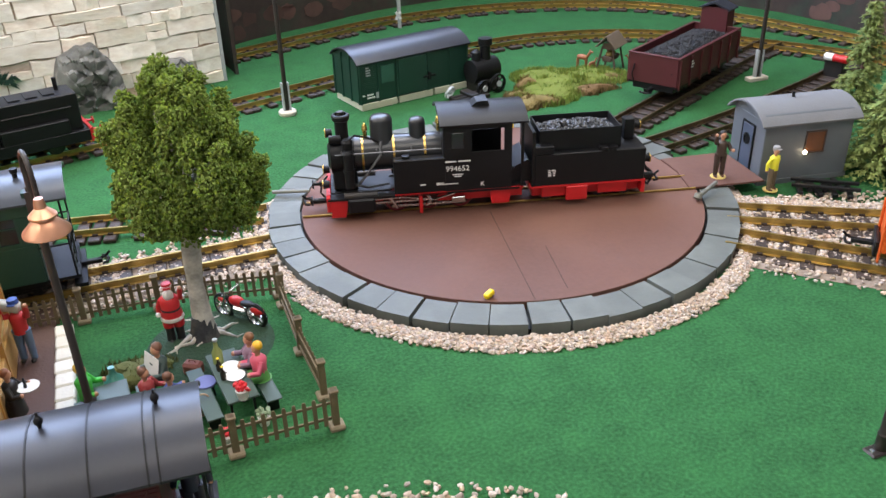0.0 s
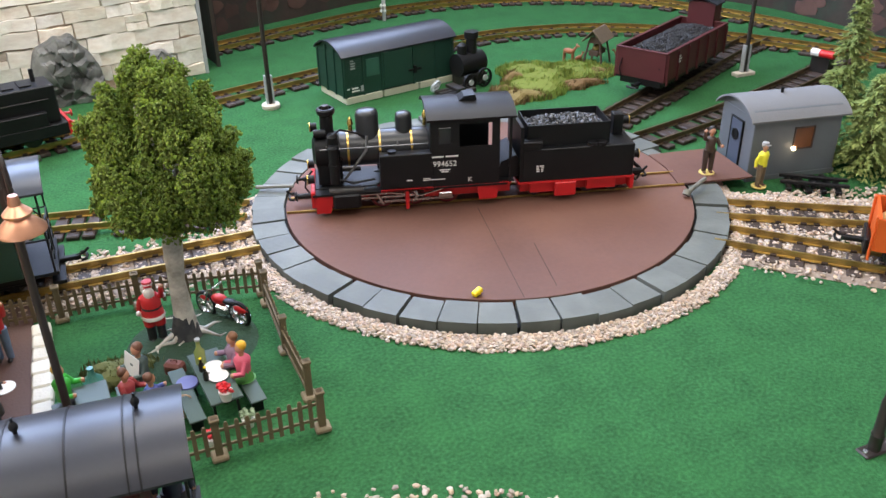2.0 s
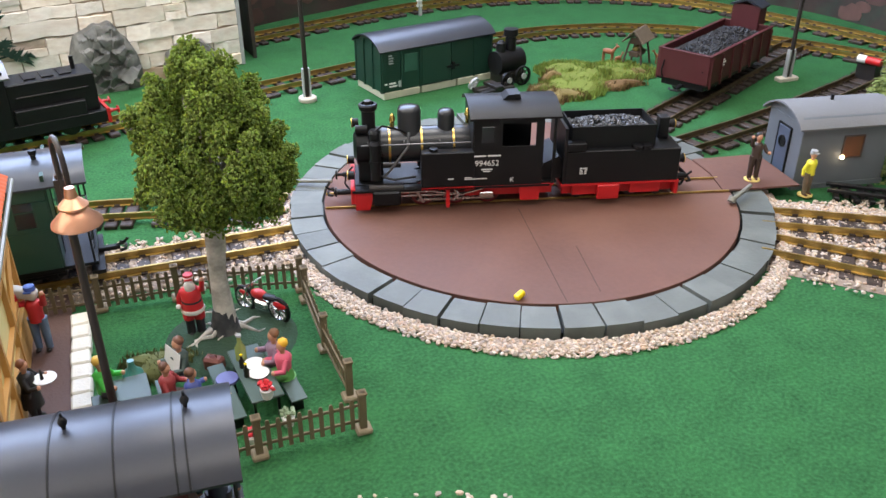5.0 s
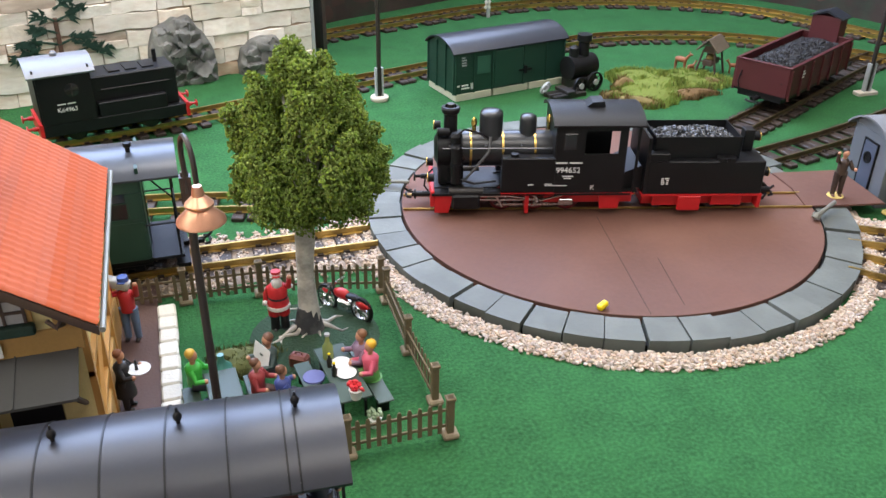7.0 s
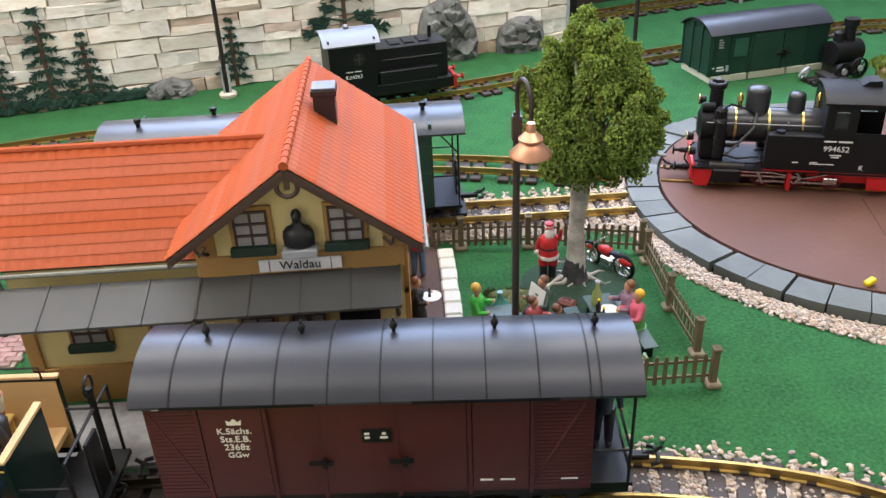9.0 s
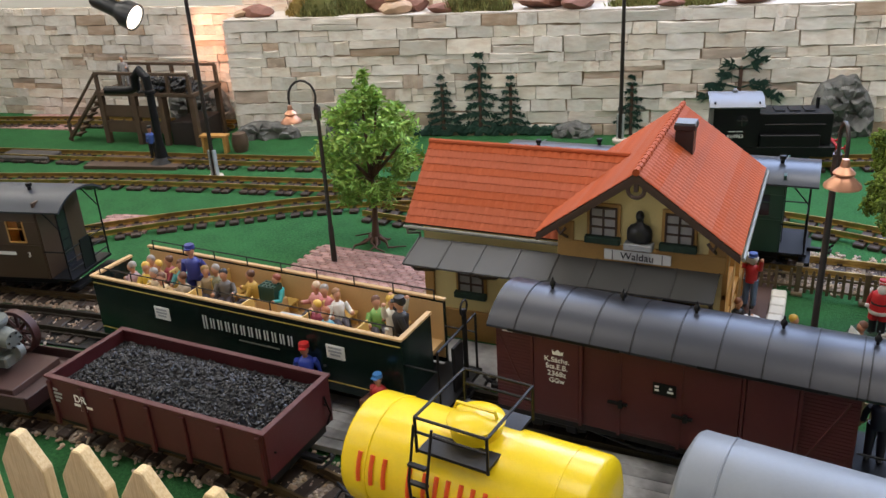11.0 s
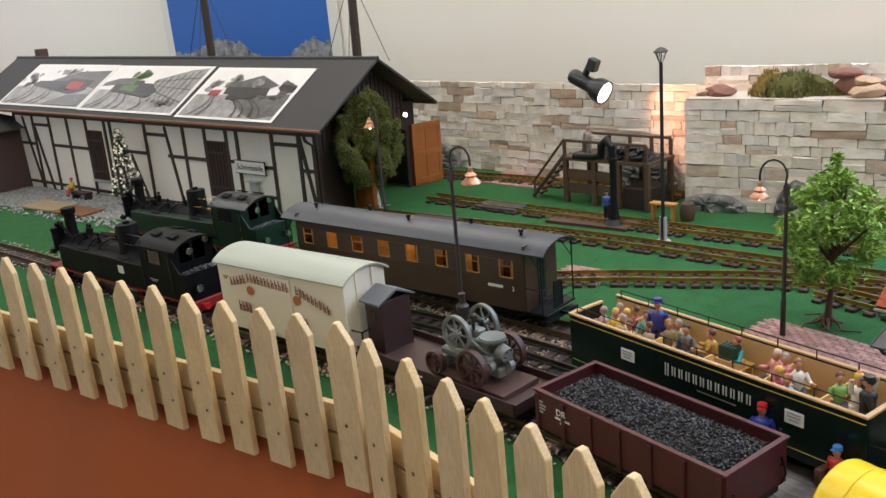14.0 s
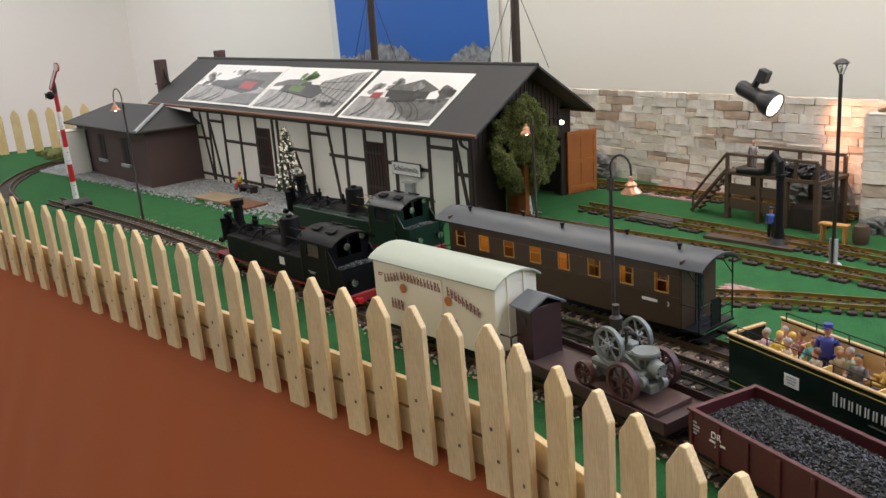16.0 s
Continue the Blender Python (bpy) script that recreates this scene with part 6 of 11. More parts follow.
for y in (-0.03, 0.03):
    rod(bm, (0.211, y, 0.03), (0.226, y, 0.03), 0.0045, seg=10)
    pipe(bm, [(0.211, y, 0.022), (0.222, y * 0.8, 0.012), (0.228, y * 0.7, 0.02)], 0.002, 6)
part("rear_coupling", bm, M_BLACK, te)
coupler(te, 0.21, 1, 0.012)
for y, z in ((-0.03, 0.058), (0.03, 0.058), (0.0, 0.1)):
    lantern(te, 0.209 if z < 0.1 else 0.2, y, z, 1)
part("lamp_post", box(B(), 0.185, 0.2, -0.008, 0.008, 0.08, 0.112, 0.001), M_BLACK, te)
bars("lettering", [[0.3, -0.1, 0.5], [0.3, -0.3, 0.3], [0.4, -0.2, 0.25], [0.4, -0.2, 0.25]], 0.012, 0.011, M_PAPER, te, pose(0.068, -0.0462, 0.05, 90))
bm = B()
vs = [(0.026, -0.035), (0.042, -0.035), (0.042, 0.035), (0.026, 0.035)]
prism(bm, [(0.006, 0.036), (0.04, 0.036), (0.04, 0.062), (0.034, 0.07), (0.012, 0.06)], 0.07, XZ)
part("gangway", bm, M_BLACK, te, "black gangway bellows", at=pose(0, 0.035, 0))


M_REDDULL = mat("dull red frame paint", (0.26, 0.012, 0.015), 0.45, vary=0.25, scale=40)
M_LOCOBLACK = mat("deep matt black paint", (0.0045, 0.0045, 0.005), 0.5, vary=0.4, scale=40, bump=0.1, spec=0.12)


def tank_loco(at, body, label, roofmat, trim):
    """A side-tank engine, chimney towards -x."""
    t = thing("tank_locomotive", at @ Matrix.Scale(1.05, 4), label, "steam locomotive", "locomotives beside the fence")
    zb = 0.072
    part("boiler", rod(B(), (-0.25, 0, zb), (0.14, 0, zb), 0.0285, seg=28), M_LOCOBLACK, t)
    bm = B()
    lathe(bm, [(0.0, -0.29), (0.02, -0.289), (0.0288, -0.284), (0.0288, -0.24)], 28, Matrix.Translation((0, 0, zb)) @ Matrix.Rotation(math.pi / 2, 4, "Y"))
    part("smokebox", bm, M_LOCOBLACK, t)
    bm = B()
    lathe(bm, [(0.016, zb + 0.022), (0.0125, zb + 0.036), (0.0125, zb + 0.074), (0.0165, zb + 0.077), (0.017, zb + 0.089), (0.0148, zb + 0.091), (0.0, zb + 0.088)], 20)
    part("chimney", bm, M_LOCOBLACK, t, at=pose(-0.246, 0, 0))
    bm = B()
    lathe(bm, [(0.028, zb + 0.012), (0.024, zb + 0.026), (0.0235, zb + 0.074), (0.022, zb + 0.0785), (0, zb + 0.08)], 24)
    dm = part("dome", bm, M_LOCOBLACK, t, "tall black dome casing", at=pose(0.012, 0, 0))
    part("dome_cap", rod(B(), (0, 0, zb + 0.079), (0, 0, zb + 0.085), 0.008, 0.007, 12), M_LOCOBLACK, dm)
    for x, y, h_ in ((-0.155, 0.0, 0.012), (-0.195, 0.014, 0.004), (-0.1, -0.012, 0.0), (-0.06, 0.012, 0.004)):
        bm = B()
        lathe(bm, [(0.0065, zb + 0.022), (0.004, zb + 0.034), (0.006, zb + 0.037 + h_), (0.0025, zb + 0.04 + h_), (0.004, zb + 0.046 + h_), (0, zb + 0.05 + h_)], 12)
        part("valve", bm, M_LOCOBLACK, t, at=pose(x, y, 0))
    bm = B()
    for y, h_ in ((-0.03, 0.058), (-0.017, 0.068)):
        rod(bm, (-0.272, y, zb - 0.01), (-0.272, y, zb + h_ - 0.02), 0.0085, seg=14)
        rod(bm, (-0.272, y, zb + h_ - 0.02), (-0.272, y, zb + h_ - 0.012), 0.0098, seg=14)
        rod(bm, (-0.272, y, zb + h_ - 0.035), (-0.272, y, zb + h_ - 0.031), 0.0098, seg=14)
    pipe(bm, [(-0.272, -0.02, zb + 0.05), (-0.257, -0.024, zb + 0.06), (-0.235, -0.022, zb + 0.045), (-0.222, -0.014, zb + 0.02)], 0.003, 8)
    part("air_pump", bm, M_LOCOBLACK, t, "black air pump beside the chimney")
    bm = B()
    for x in (-0.205, -0.175, -0.125, -0.08):
        pipe(bm, [(x, -0.031, zb + 0.012), (x + 0.004, -0.02, zb + 0.027), (x + 0.01, 0.0, zb + 0.034), (x + 0.004, 0.02, zb + 0.027)], 0.0022, 6)
    rod(bm, (-0.22, 0.016, zb + 0.03), (-0.01, 0.016, zb + 0.036), 0.0022, seg=6)
    rod(bm, (-0.21, -0.012, zb + 0.034), (-0.02, -0.012, zb + 0.038), 0.0016, seg=6)
    box(bm, -0.176, -0.16, -0.016, -0.006, zb + 0.026, zb + 0.042, 0.0015)
    part("pipework", bm, M_LOCOBLACK, t)
    for s in (-1, 1):
        tk = part("side_tank", box(B(), -0.222, 0.14, min(s * 0.0185, s * 0.052), max(s * 0.0185, s * 0.052), 0.032, 0.0875, 0.0018), body, t)
        for x in (-0.12, 0.05):
            part("filler_lid", box(B(), x - 0.016, x + 0.016, s * 0.042 - 0.006, s * 0.042 + 0.006, 0.0875, 0.0905, 0.001), M_LOCOBLACK, tk)
        for y_, z_ in ((0.012, zb + 0.06), (0.02, zb + 0.04)):
            part("handrail", rod(B(), (0.014, s * y_, z_), (0.142, s * y_, z_), 0.0011, seg=6), trim, t)
        part("running_board", box(B(), -0.29, 0.3, min(s * 0.02, s * 0.052), max(s * 0.02, s * 0.052), 0.0265, 0.0305), M_REDDULL, t, "red running board")
        part("cylinder", box(B(), -0.262, -0.212, min(s * 0.034, s * 0.055), max(s * 0.034, s * 0.055), 0.008, 0.03, 0.004), M_LOCOBLACK, t)
        for x in (-0.18, -0.12, -0.06, 0.0, 0.06):
            bm = B()
            spoked(bm, 0, 0, 0.0135, 0.005, 9)
            part("driving_wheel", bm, M_REDDULL, t, at=pose(x, s * 0.0255, 0))
        part("coupling_rod", box(B(), -0.185, 0.065, s * 0.032 - 0.0012, s * 0.032 + 0.0012, 0.011, 0.016), M_STEEL, t)
        part("piston_rod", rod(B(), (-0.22, s * 0.04, 0.02), (-0.06, s * 0.036, 0.018), 0.002, seg=6), M_STEEL, t)
        y = s * 0.0515
        for nm, x0, x1, z0, z1 in (("cab_panel", 0.14, 0.25, 0.031, 0.098), ("window_post", 0.14, 0.166, 0.098, 0.134), ("window_post", 0.214, 0.25, 0.098, 0.134), ("window_head", 0.166, 0.214, 0.126, 0.134)):
            part(nm, box(B(), x0, x1, y - 0.0015, y + 0.0015, z0, z1), body, t, smooth=0)
        for x0, x1, z0, z1 in ((0.1645, 0.166, 0.0965, 0.1275), (0.214, 0.2155, 0.0965, 0.1275), (0.1645, 0.2155, 0.0955, 0.097), (0.1645, 0.2155, 0.127, 0.1285)):
            part("window_trim", box(B(), x0, x1, y - 0.0026, y + 0.0026, z0, z1), body, t, smooth=0)
        # opaque dark pane added so the cab inside looks shaded
        part("window_pane", box(B(), 0.166, 0.214, y - 0.0004, y + 0.0004, 0.098, 0.126), M_GLASS, t, "dark pane standing in for the shaded cab inside")
        part("bunker_side", box(B(), 0.25, 0.296, y - 0.0015, y + 0.0015, 0.031, 0.088), body, t)
        bm = B()
        prism(bm, [(0.25, 0.088), (0.275, 0.088), (0.25, 0.118)], 0.003, XZ)
        part("bunker_wing", bm, body, t, smooth=0, at=pose(0, y + 0.0015, 0))
        for x in (0.143, 0.246):
            part("grab_rail", rod(B(), (x, s * 0.0555, 0.042), (x, s * 0.0555, 0.12), 0.0011, seg=6), trim, t)
    part("frame", box(B(), -0.28, 0.292, -0.02, 0.02, 0.008, 0.0265, 0.001), M_REDDULL, t)
    part("cab_front", box(B(), 0.1395, 0.1425, -0.05, 0.05, 0.031, 0.14), body, t)
    part("cab_floor", box(B(), 0.1425, 0.25, -0.05, 0.05, 0.031, 0.04), M_LOCOBLACK, t)
    part("backhead", rod(B(), (0.1425, 0, 0.085), (0.156, 0, 0.085), 0.024, seg=20), M_LOCOBLACK, t)
    part("rear_plate", box(B(), 0.248, 0.2505, -0.05, 0.05, 0.031, 0.1), body, t)
    for y0, y1, z0, z1 in ((-0.05, -0.03, 0.1, 0.138), (0.03, 0.05, 0.1, 0.138), (-0.03, 0.03, 0.138, 0.147), (-0.003, 0.003, 0.1, 0.138)):
        part("rear_frame", box(B(), 0.248, 0.2505, y0, y1, z0, z1), body, t, smooth=0)
    for y_, z_ in ((0.028, 0.138), (-0.012, 0.122)):
        lantern(t, 0.252, y_, z_, 1, 0.0062, M_STEEL)
    bm = B()
    vault(bm, 0.132, 0.272, 0.055, 0.132, 0.021, k=14)
    rf_ = part("cab_roof", bm, roofmat, t, smooth=50)
    for x in (0.168, 0.226):
        for y_ in (-0.022, 0.026):
            zr = roof_height(y_, 0.055, 0.132, 0.021)
            part("roof_hatch", box(B(), -0.013, 0.013, -0.008, 0.008, 0, 0.0034, 0.0008), M_LOCOBLACK, rf_, at=pose(x, y_, zr + 0.0012, -22 * y_ / 0.022 * 0.7, 0, 0))
    part("bunker_back", box(B(), 0.293, 0.296, -0.05, 0.05, 0.031, 0.088), body, t)
    part("bunker_bed", box(B(), 0.2515, 0.2925, -0.0495, 0.0495, 0.031, 0.078), M_COAL, t)
    coal_heap("coal", 0.253, 0.292, 0.047, 0.08, 0.016, t, 0.0034, 420, 4, "heap of greyish coal", M_COALGREY)
    for x, s in ((-0.292, -1), (0.3, 1)):
        part("buffer_beam", box(B(), x - 0.004, x + 0.004, -0.05, 0.05, 0.01, 0.031, 0.001), M_REDDULL, t)
        buffers(t, x, s, 0.022, 0.03)
        coupler(t, x, s, 0.012)
        for y in (-0.032, 0.032):
            lantern(t, x * 0.995, y, 0.058, s, 0.0066, M_STEEL)
    return t


b1 = tank_loco(pose(-1.39, 1.025, RT, 0, 0, 11.5), M_LOCOBLACK, "matt black tank locomotive with red running gear", M_LOCOBLACK, M_IRON)
part("plate", box(B(), 0.04, 0.06, -0.0535, -0.052, 0.058, 0.075), M_PAPER, b1, "small white plate")
bars("lettering", [[1.0], [-0.2, 0.6]], 0.03, 0.007, M_LIGHTGREY, b1, pose(0.18, -0.0535, 0.062, 90))
tank_loco(pose(-1.595, 1.28, RT, 0, 0, 13.0), mat("loco green paint", (0.004, 0.02, 0.012), 0.35, vary=0.15), "dark green tank locomotive behind the black one", M_SATIN, M_BRASS)

# small diesel below the stone wall
dl = thing("diesel_shunter", pose(0.484, 2.4, RT, 0, 0, 13.5) @ Matrix.Scale(0.94, 4), "black diesel shunter with silver cab roof and red buffers", "diesel locomotive")
part("frame", box(B(), -0.13, 0.125, -0.047, 0.047, 0.02, 0.042, 0.001), M_BLACK, dl)
part("bonnet", box(B(), -0.035, 0.115, -0.034, 0.034, 0.042, 0.112, 0.002), M_BLACK, dl, "long black bonnet")
for s in (-1, 1):
    part("side_box", box(B(), -0.03, 0.09, s * 0.034, s * 0.047, 0.042, 0.068, 0.0012), M_BLACK, dl)
    bm = B()
    rod(bm, (-0.02, s * 0.036, 0.088), (0.1, s * 0.036, 0.088), 0.0012, seg=6)
    part("handrail", bm, M_IRON, dl)
    bm = B()
    y = s * 0.046
    for x0, x1, z0, z1 in ((-0.125, -0.036, 0.042, 0.13),):
        box(bm, x0, x1, y - 0.0015, y + 0.0015, z0, z1)
    part("cab_side", bm, M_BLACK, dl, smooth=0)
    bm = B()
    lathe(bm, [(0.012, -0.001), (0.012, 0.001), (0.009, 0.0015), (0, 0.0015)], 20)
    wnd = part("round_window", bm, M_GLASS, dl, "round cross-barred cab window", at=pose(-0.07, s * 0.0475, 0.1, 90))
    bm = B()
    box(bm, -0.011, 0.011, -0.001, 0.001, -0.0025, 0.0025)
    box(bm, -0.001, 0.001, -0.011, 0.011, -0.0025, 0.0025)
    part("window_bar", bm, M_IRON, wnd)
part("cab_front", box(B(), -0.038, -0.035, -0.046, 0.046, 0.042, 0.14), M_BLACK, dl)
part("cab_back", box(B(), -0.128, -0.125, -0.046, 0.046, 0.042, 0.14), M_BLACK, dl)
bm = B()
vault(bm, -0.138, -0.026, 0.052, 0.13, 0.02, k=16)
rr = part("cab_roof", bm, M_SILVER, dl, "silver curved roof", smooth=50)
bm = B()
lathe(bm, [(0.006, 0.148), (0.006, 0.155), (0.003, 0.158), (0, 0.158)], 12)
part("roof_knob", bm, M_SILVER, rr, at=pose(-0.082, 0, 0))
bm = B()
rod(bm, (0.09, 0.01, 0.112), (0.09, 0.01, 0.135), 0.004, seg=10)
for x in (0.0, 0.03, 0.06):
    box(bm, x, x + 0.02, -0.02, 0.02, 0.112, 0.1145)
part("exhaust", bm, M_BLACK, dl)
words("number", "Kö4963", 0.0105, M_PAPER, dl, pose(-0.082, -0.0482, 0.066, 90), "white number")
bars("lettering", [[0.45, -0.1, 0.45]], 0.03, 0.003, M_PAPER, dl, pose(-0.082, -0.0482, 0.076, 90))
for x, s in ((-0.13, -1), (0.125, 1)):
    buffers(dl, x, s, 0.034, 0.03)
    part("buffer_beam", box(B(), x - 0.003, x + 0.003, -0.049, 0.049, 0.018, 0.045), M_RED, dl)
for x in (-0.07, 0.06):
    bm = B()
    for s in (-1, 1):
        wheel(bm, x, s * 0.0235, 0.0165)
    part("wheelset", bm, M_IRON, dl)

# orange tipper at the edge of the turntable sidings
M_ORANGE = mat("orange plastic", (0.62, 0.1, 0.015), 0.4, vary=0.08)
ti = thing("tipper_wagon", pose(1.588, 1.476, RT, 0, 0, -45), "bright orange open tipper wagon", "tipper wagon")
for s in (-1, 1):
    bm = B()
    prism(bm, [(-0.055, 0.026), (0.055, 0.026), (0.06, 0.07), (-0.06, 0.07)], 0.003, XZ @ Matrix.Translation((0, 0, s * 0.038)))
    part("tub_side", bm, M_ORANGE, ti, smooth=0)
    part("tub_end", box(B(), s * 0.057 - 0.002, s * 0.057 + 0.002, -0.04, 0.036, 0.026, 0.07), M_ORANGE, ti, smooth=0)
    for y in (-0.034, 0.03):
        part("end_post", box(B(), s * 0.0605 - 0.0015, s * 0.0605 + 0.0015, y - 0.004, y + 0.004, 0.01, 0.072, 0.0008), M_ORANGE, ti, smooth=0)
    part("end_beam", box(B(), s * 0.0645 - 0.0025, s * 0.0645 + 0.0025, -0.026, 0.026, 0.012, 0.034, 0.001), M_BLACK, ti, "black end beam")
part("tub_floor", box(B(), -0.055, 0.055, -0.036, 0.036, 0.028, 0.032), M_ORANGE, ti, smooth=0)
bm = B()
ball(bm, (0, 0, 0.056), 1.0, 3, (0.054, 0.034, 0.012), 0.15)
part("load", bm, M_TAN, ti, "sandy load")
part("underframe", box(B(), -0.062, 0.062, -0.02, 0.02, 0.016, 0.028, 0.001), M_BLACK, ti)
for x in (-0.03, 0.03):
    bm = B()
    for s in (-1, 1):
        wheel(bm, x, s * 0.0235, 0.012)
    part("wheelset", bm, M_IRON, ti)
for s in (-1, 1):
    coupler(ti, s * 0.067, s)


# ---- stone walls with flat trees and rocks ----
M_STONE = mat("pale dressed stone", (0.84, 0.78, 0.7), 0.8, vary=0.2, scale=2.4, fine=0.05, fscale=9, bump=0.5, bscale=5, dirt=(0.56, 0.45, 0.36), dirt_amount=0.8)
spread(M_STONE, val=0.14, sat=0.3)
M_STONE2 = spread(mat("brown dressed stone", (0.5, 0.38, 0.29), 0.75, vary=0.25, scale=2.4, fine=0.05, fscale=9, bump=0.5, bscale=5, dirt=(0.72, 0.64, 0.55), dirt_amount=0.5), val=0.2, sat=0.2)
M_JOINT = mat("brown stone joint", (0.36, 0.275, 0.2), 0.9, vary=0.3, scale=60)
M_WALLTOP = mat("white plaster ledge", (0.58, 0.52, 0.45), 0.8, vary=0.15, scale=20, bump=0.3)
STONE_SHAPES = []
for k in range(12):
    rng = random.Random(100 + k)
    bm = B()
    bmesh.ops.create_cube(bm, size=1.0)
    for v_ in bm.verts:
        v_.co.x -= math.copysign(rng.uniform(-0.01, 0.045), v_.co.x)
        v_.co.z -= math.copysign(rng.uniform(-0.03, 0.09), v_.co.z)
    bmesh.ops.subdivide_edges(bm, edges=[q for q in bm.edges if abs(q.verts[0].co.x - q.verts[1].co.x) > 0.5], cuts=3)
    for v_ in bm.verts:
        if abs(v_.co.x) < 0.4:
            v_.co.z += rng.uniform(-0.09, 0.05) * math.copysign(1, v_.co.z)
            v_.co.y += rng.uniform(-0.3, 0.2)
    bmesh.ops.bevel(bm, geom=list(bm.edges), offset=0.018, segments=1, affect="EDGES", clamp_overlap=True)
    STONE_SHAPES.append(solid("stone", bm, M_STONE2 if k % 6 == 5 else M_STONE, 30))


def stone_wall(name, at, length, height, depth, label, seed, row=0.0285, face=-1, side=None, z0=0.0):
    rng = random.Random(seed)
    w = thing(name, at, label, "stone wall", kind="structure")
    part("core", box(B(), 0.002, length - 0.002, 0.003, depth, z0, z0 + height - 0.002), M_JOINT, w, "wall core with dark joints")
    n = max(1, round(height / row))
    rises = [rng.uniform(0.75, 1.25) for _ in range(n)]
    z_row = z0
    for r in range(n):
        h = height * rises[r] / sum(rises)
        x = 0.0
        while x < length - 0.01:
            q = min(rng.choice((0.045, 0.06, 0.08, 0.1, 0.125)) * (row / 0.0285) * rng.uniform(0.8, 1.15), length - x)
            if length - x - q < 0.03:
                q = length - x
            split = rng.random() < 0.16
            for k in range(2 if split else 1):
                hh = h / 2 if split else h
                zz = z_row + k * hh
                share("stone", STONE_SHAPES[rng.randrange(12)], w, Matrix.LocRotScale((x + q / 2, 0.003 + rng.uniform(-0.003, 0.0012), zz + hh / 2 + rng.uniform(-0.0008, 0.0008)),
                                                               Euler((rng.uniform(-0.08, 0.08), rng.uniform(-0.012, 0.012), rng.uniform(-0.03, 0.03))), (q + 0.0008, 0.009, hh + 0.0012)))
            x += q
        z_row += h
    return w


WALL = pose(-0.80, 2.335, 0, 0, 0, 13.9)
stone_wall("stone_wall", WALL, 1.745, 0.29, 0.14, "retaining wall of pale rough-cut stone courses", 3)
stone_wall("stone_wall", WALL @ pose(0.0, 0.14, 0, 0, 0, 0), 1.745, 0.075, 0.02, "low stone parapet above the retaining wall", 4, z0=0.285)
stone_wall("stone_wall", pose(-2.3, 2.324, 0, 0, 0, 5.95), 1.56, 0.308, 0.03, "pale stone wall behind the coaling stage", 5, row=0.0265)
stone_wall("stone_wall", WALL @ pose(0.0, 0.2, 0, 0, 0, -90), 0.2, 0.29, 0.01, "return face of the stone wall", 6)
bm = B()
box(bm, 0, 1.745, 0.0, 0.145, 0.29, 0.2935)
mono("wall_ledge", bm, M_WALLTOP, WALL, "pale plaster ledge on top of the wall", "ledge", kind="structure")
bm = B()
box(bm, 1.744, 1.752, -0.004, 0.16, 0, 0.36, 0.001)
mono("wall_trim", bm, M_LIGHTGREY, WALL, "grey angle strip closing the wall end", "trim", kind="structure")

M_ROCK = mat("grey slate rock", (0.105, 0.107, 0.102), 0.6, vary=0.35, scale=45, fine=0.15, bump=0.8, bscale=120, dirt=(0.42, 0.42, 0.4), dirt_amount=0.5)
M_REDROCK = mat("reddish sandstone", (0.23, 0.105, 0.075), 0.75, vary=0.3, scale=50, bump=0.6, bscale=150)
M_SANDROCK = mat("tan sandstone", (0.5, 0.34, 0.22), 0.75, vary=0.25, scale=50, bump=0.6, bscale=150)
M_MOSS = spread(mat("olive moss", (0.17, 0.17, 0.06), 0.9, vary=0.35, scale=90, spec=0.1), val=0.35, hue=0.03, island=True)
M_MOSSRUST = spread(mat("rusty dry moss", (0.27, 0.19, 0.06), 0.9, vary=0.35, scale=90, spec=0.1), val=0.3, island=True)


def rock(at, sx, sy, sz, material, label, seed, cells=None, category="rock"):
    """A faceted boulder: flattened slabs and lumps pressed together."""
    rng = random.Random(seed)
    bm = B()
    out = bmesh.ops.create_icosphere(bm, subdivisions=4, radius=1.0)
    cuts = [(Vector((rng.uniform(-1, 1), rng.uniform(-1, 1), rng.uniform(-0.6, 1))).normalized(), rng.uniform(0.62, 0.92)) for _ in range(16)]
    for v in out["verts"]:
        p = v.co.copy()
        for nrm, dd in cuts:
            over = p.dot(nrm) - dd
            if over > 0:
                p -= nrm * over
        p *= 1 + 0.05 * noise.noise(p * 5 + Vector((seed, 0, 0)))
        v.co = Vector((p.x * sx, p.y * sy, max(0.0, (p.z * 0.5 + 0.42)) * sz))
    return mono("rock", bm, material, at, label, category, "rocks by the wall", smooth=22)


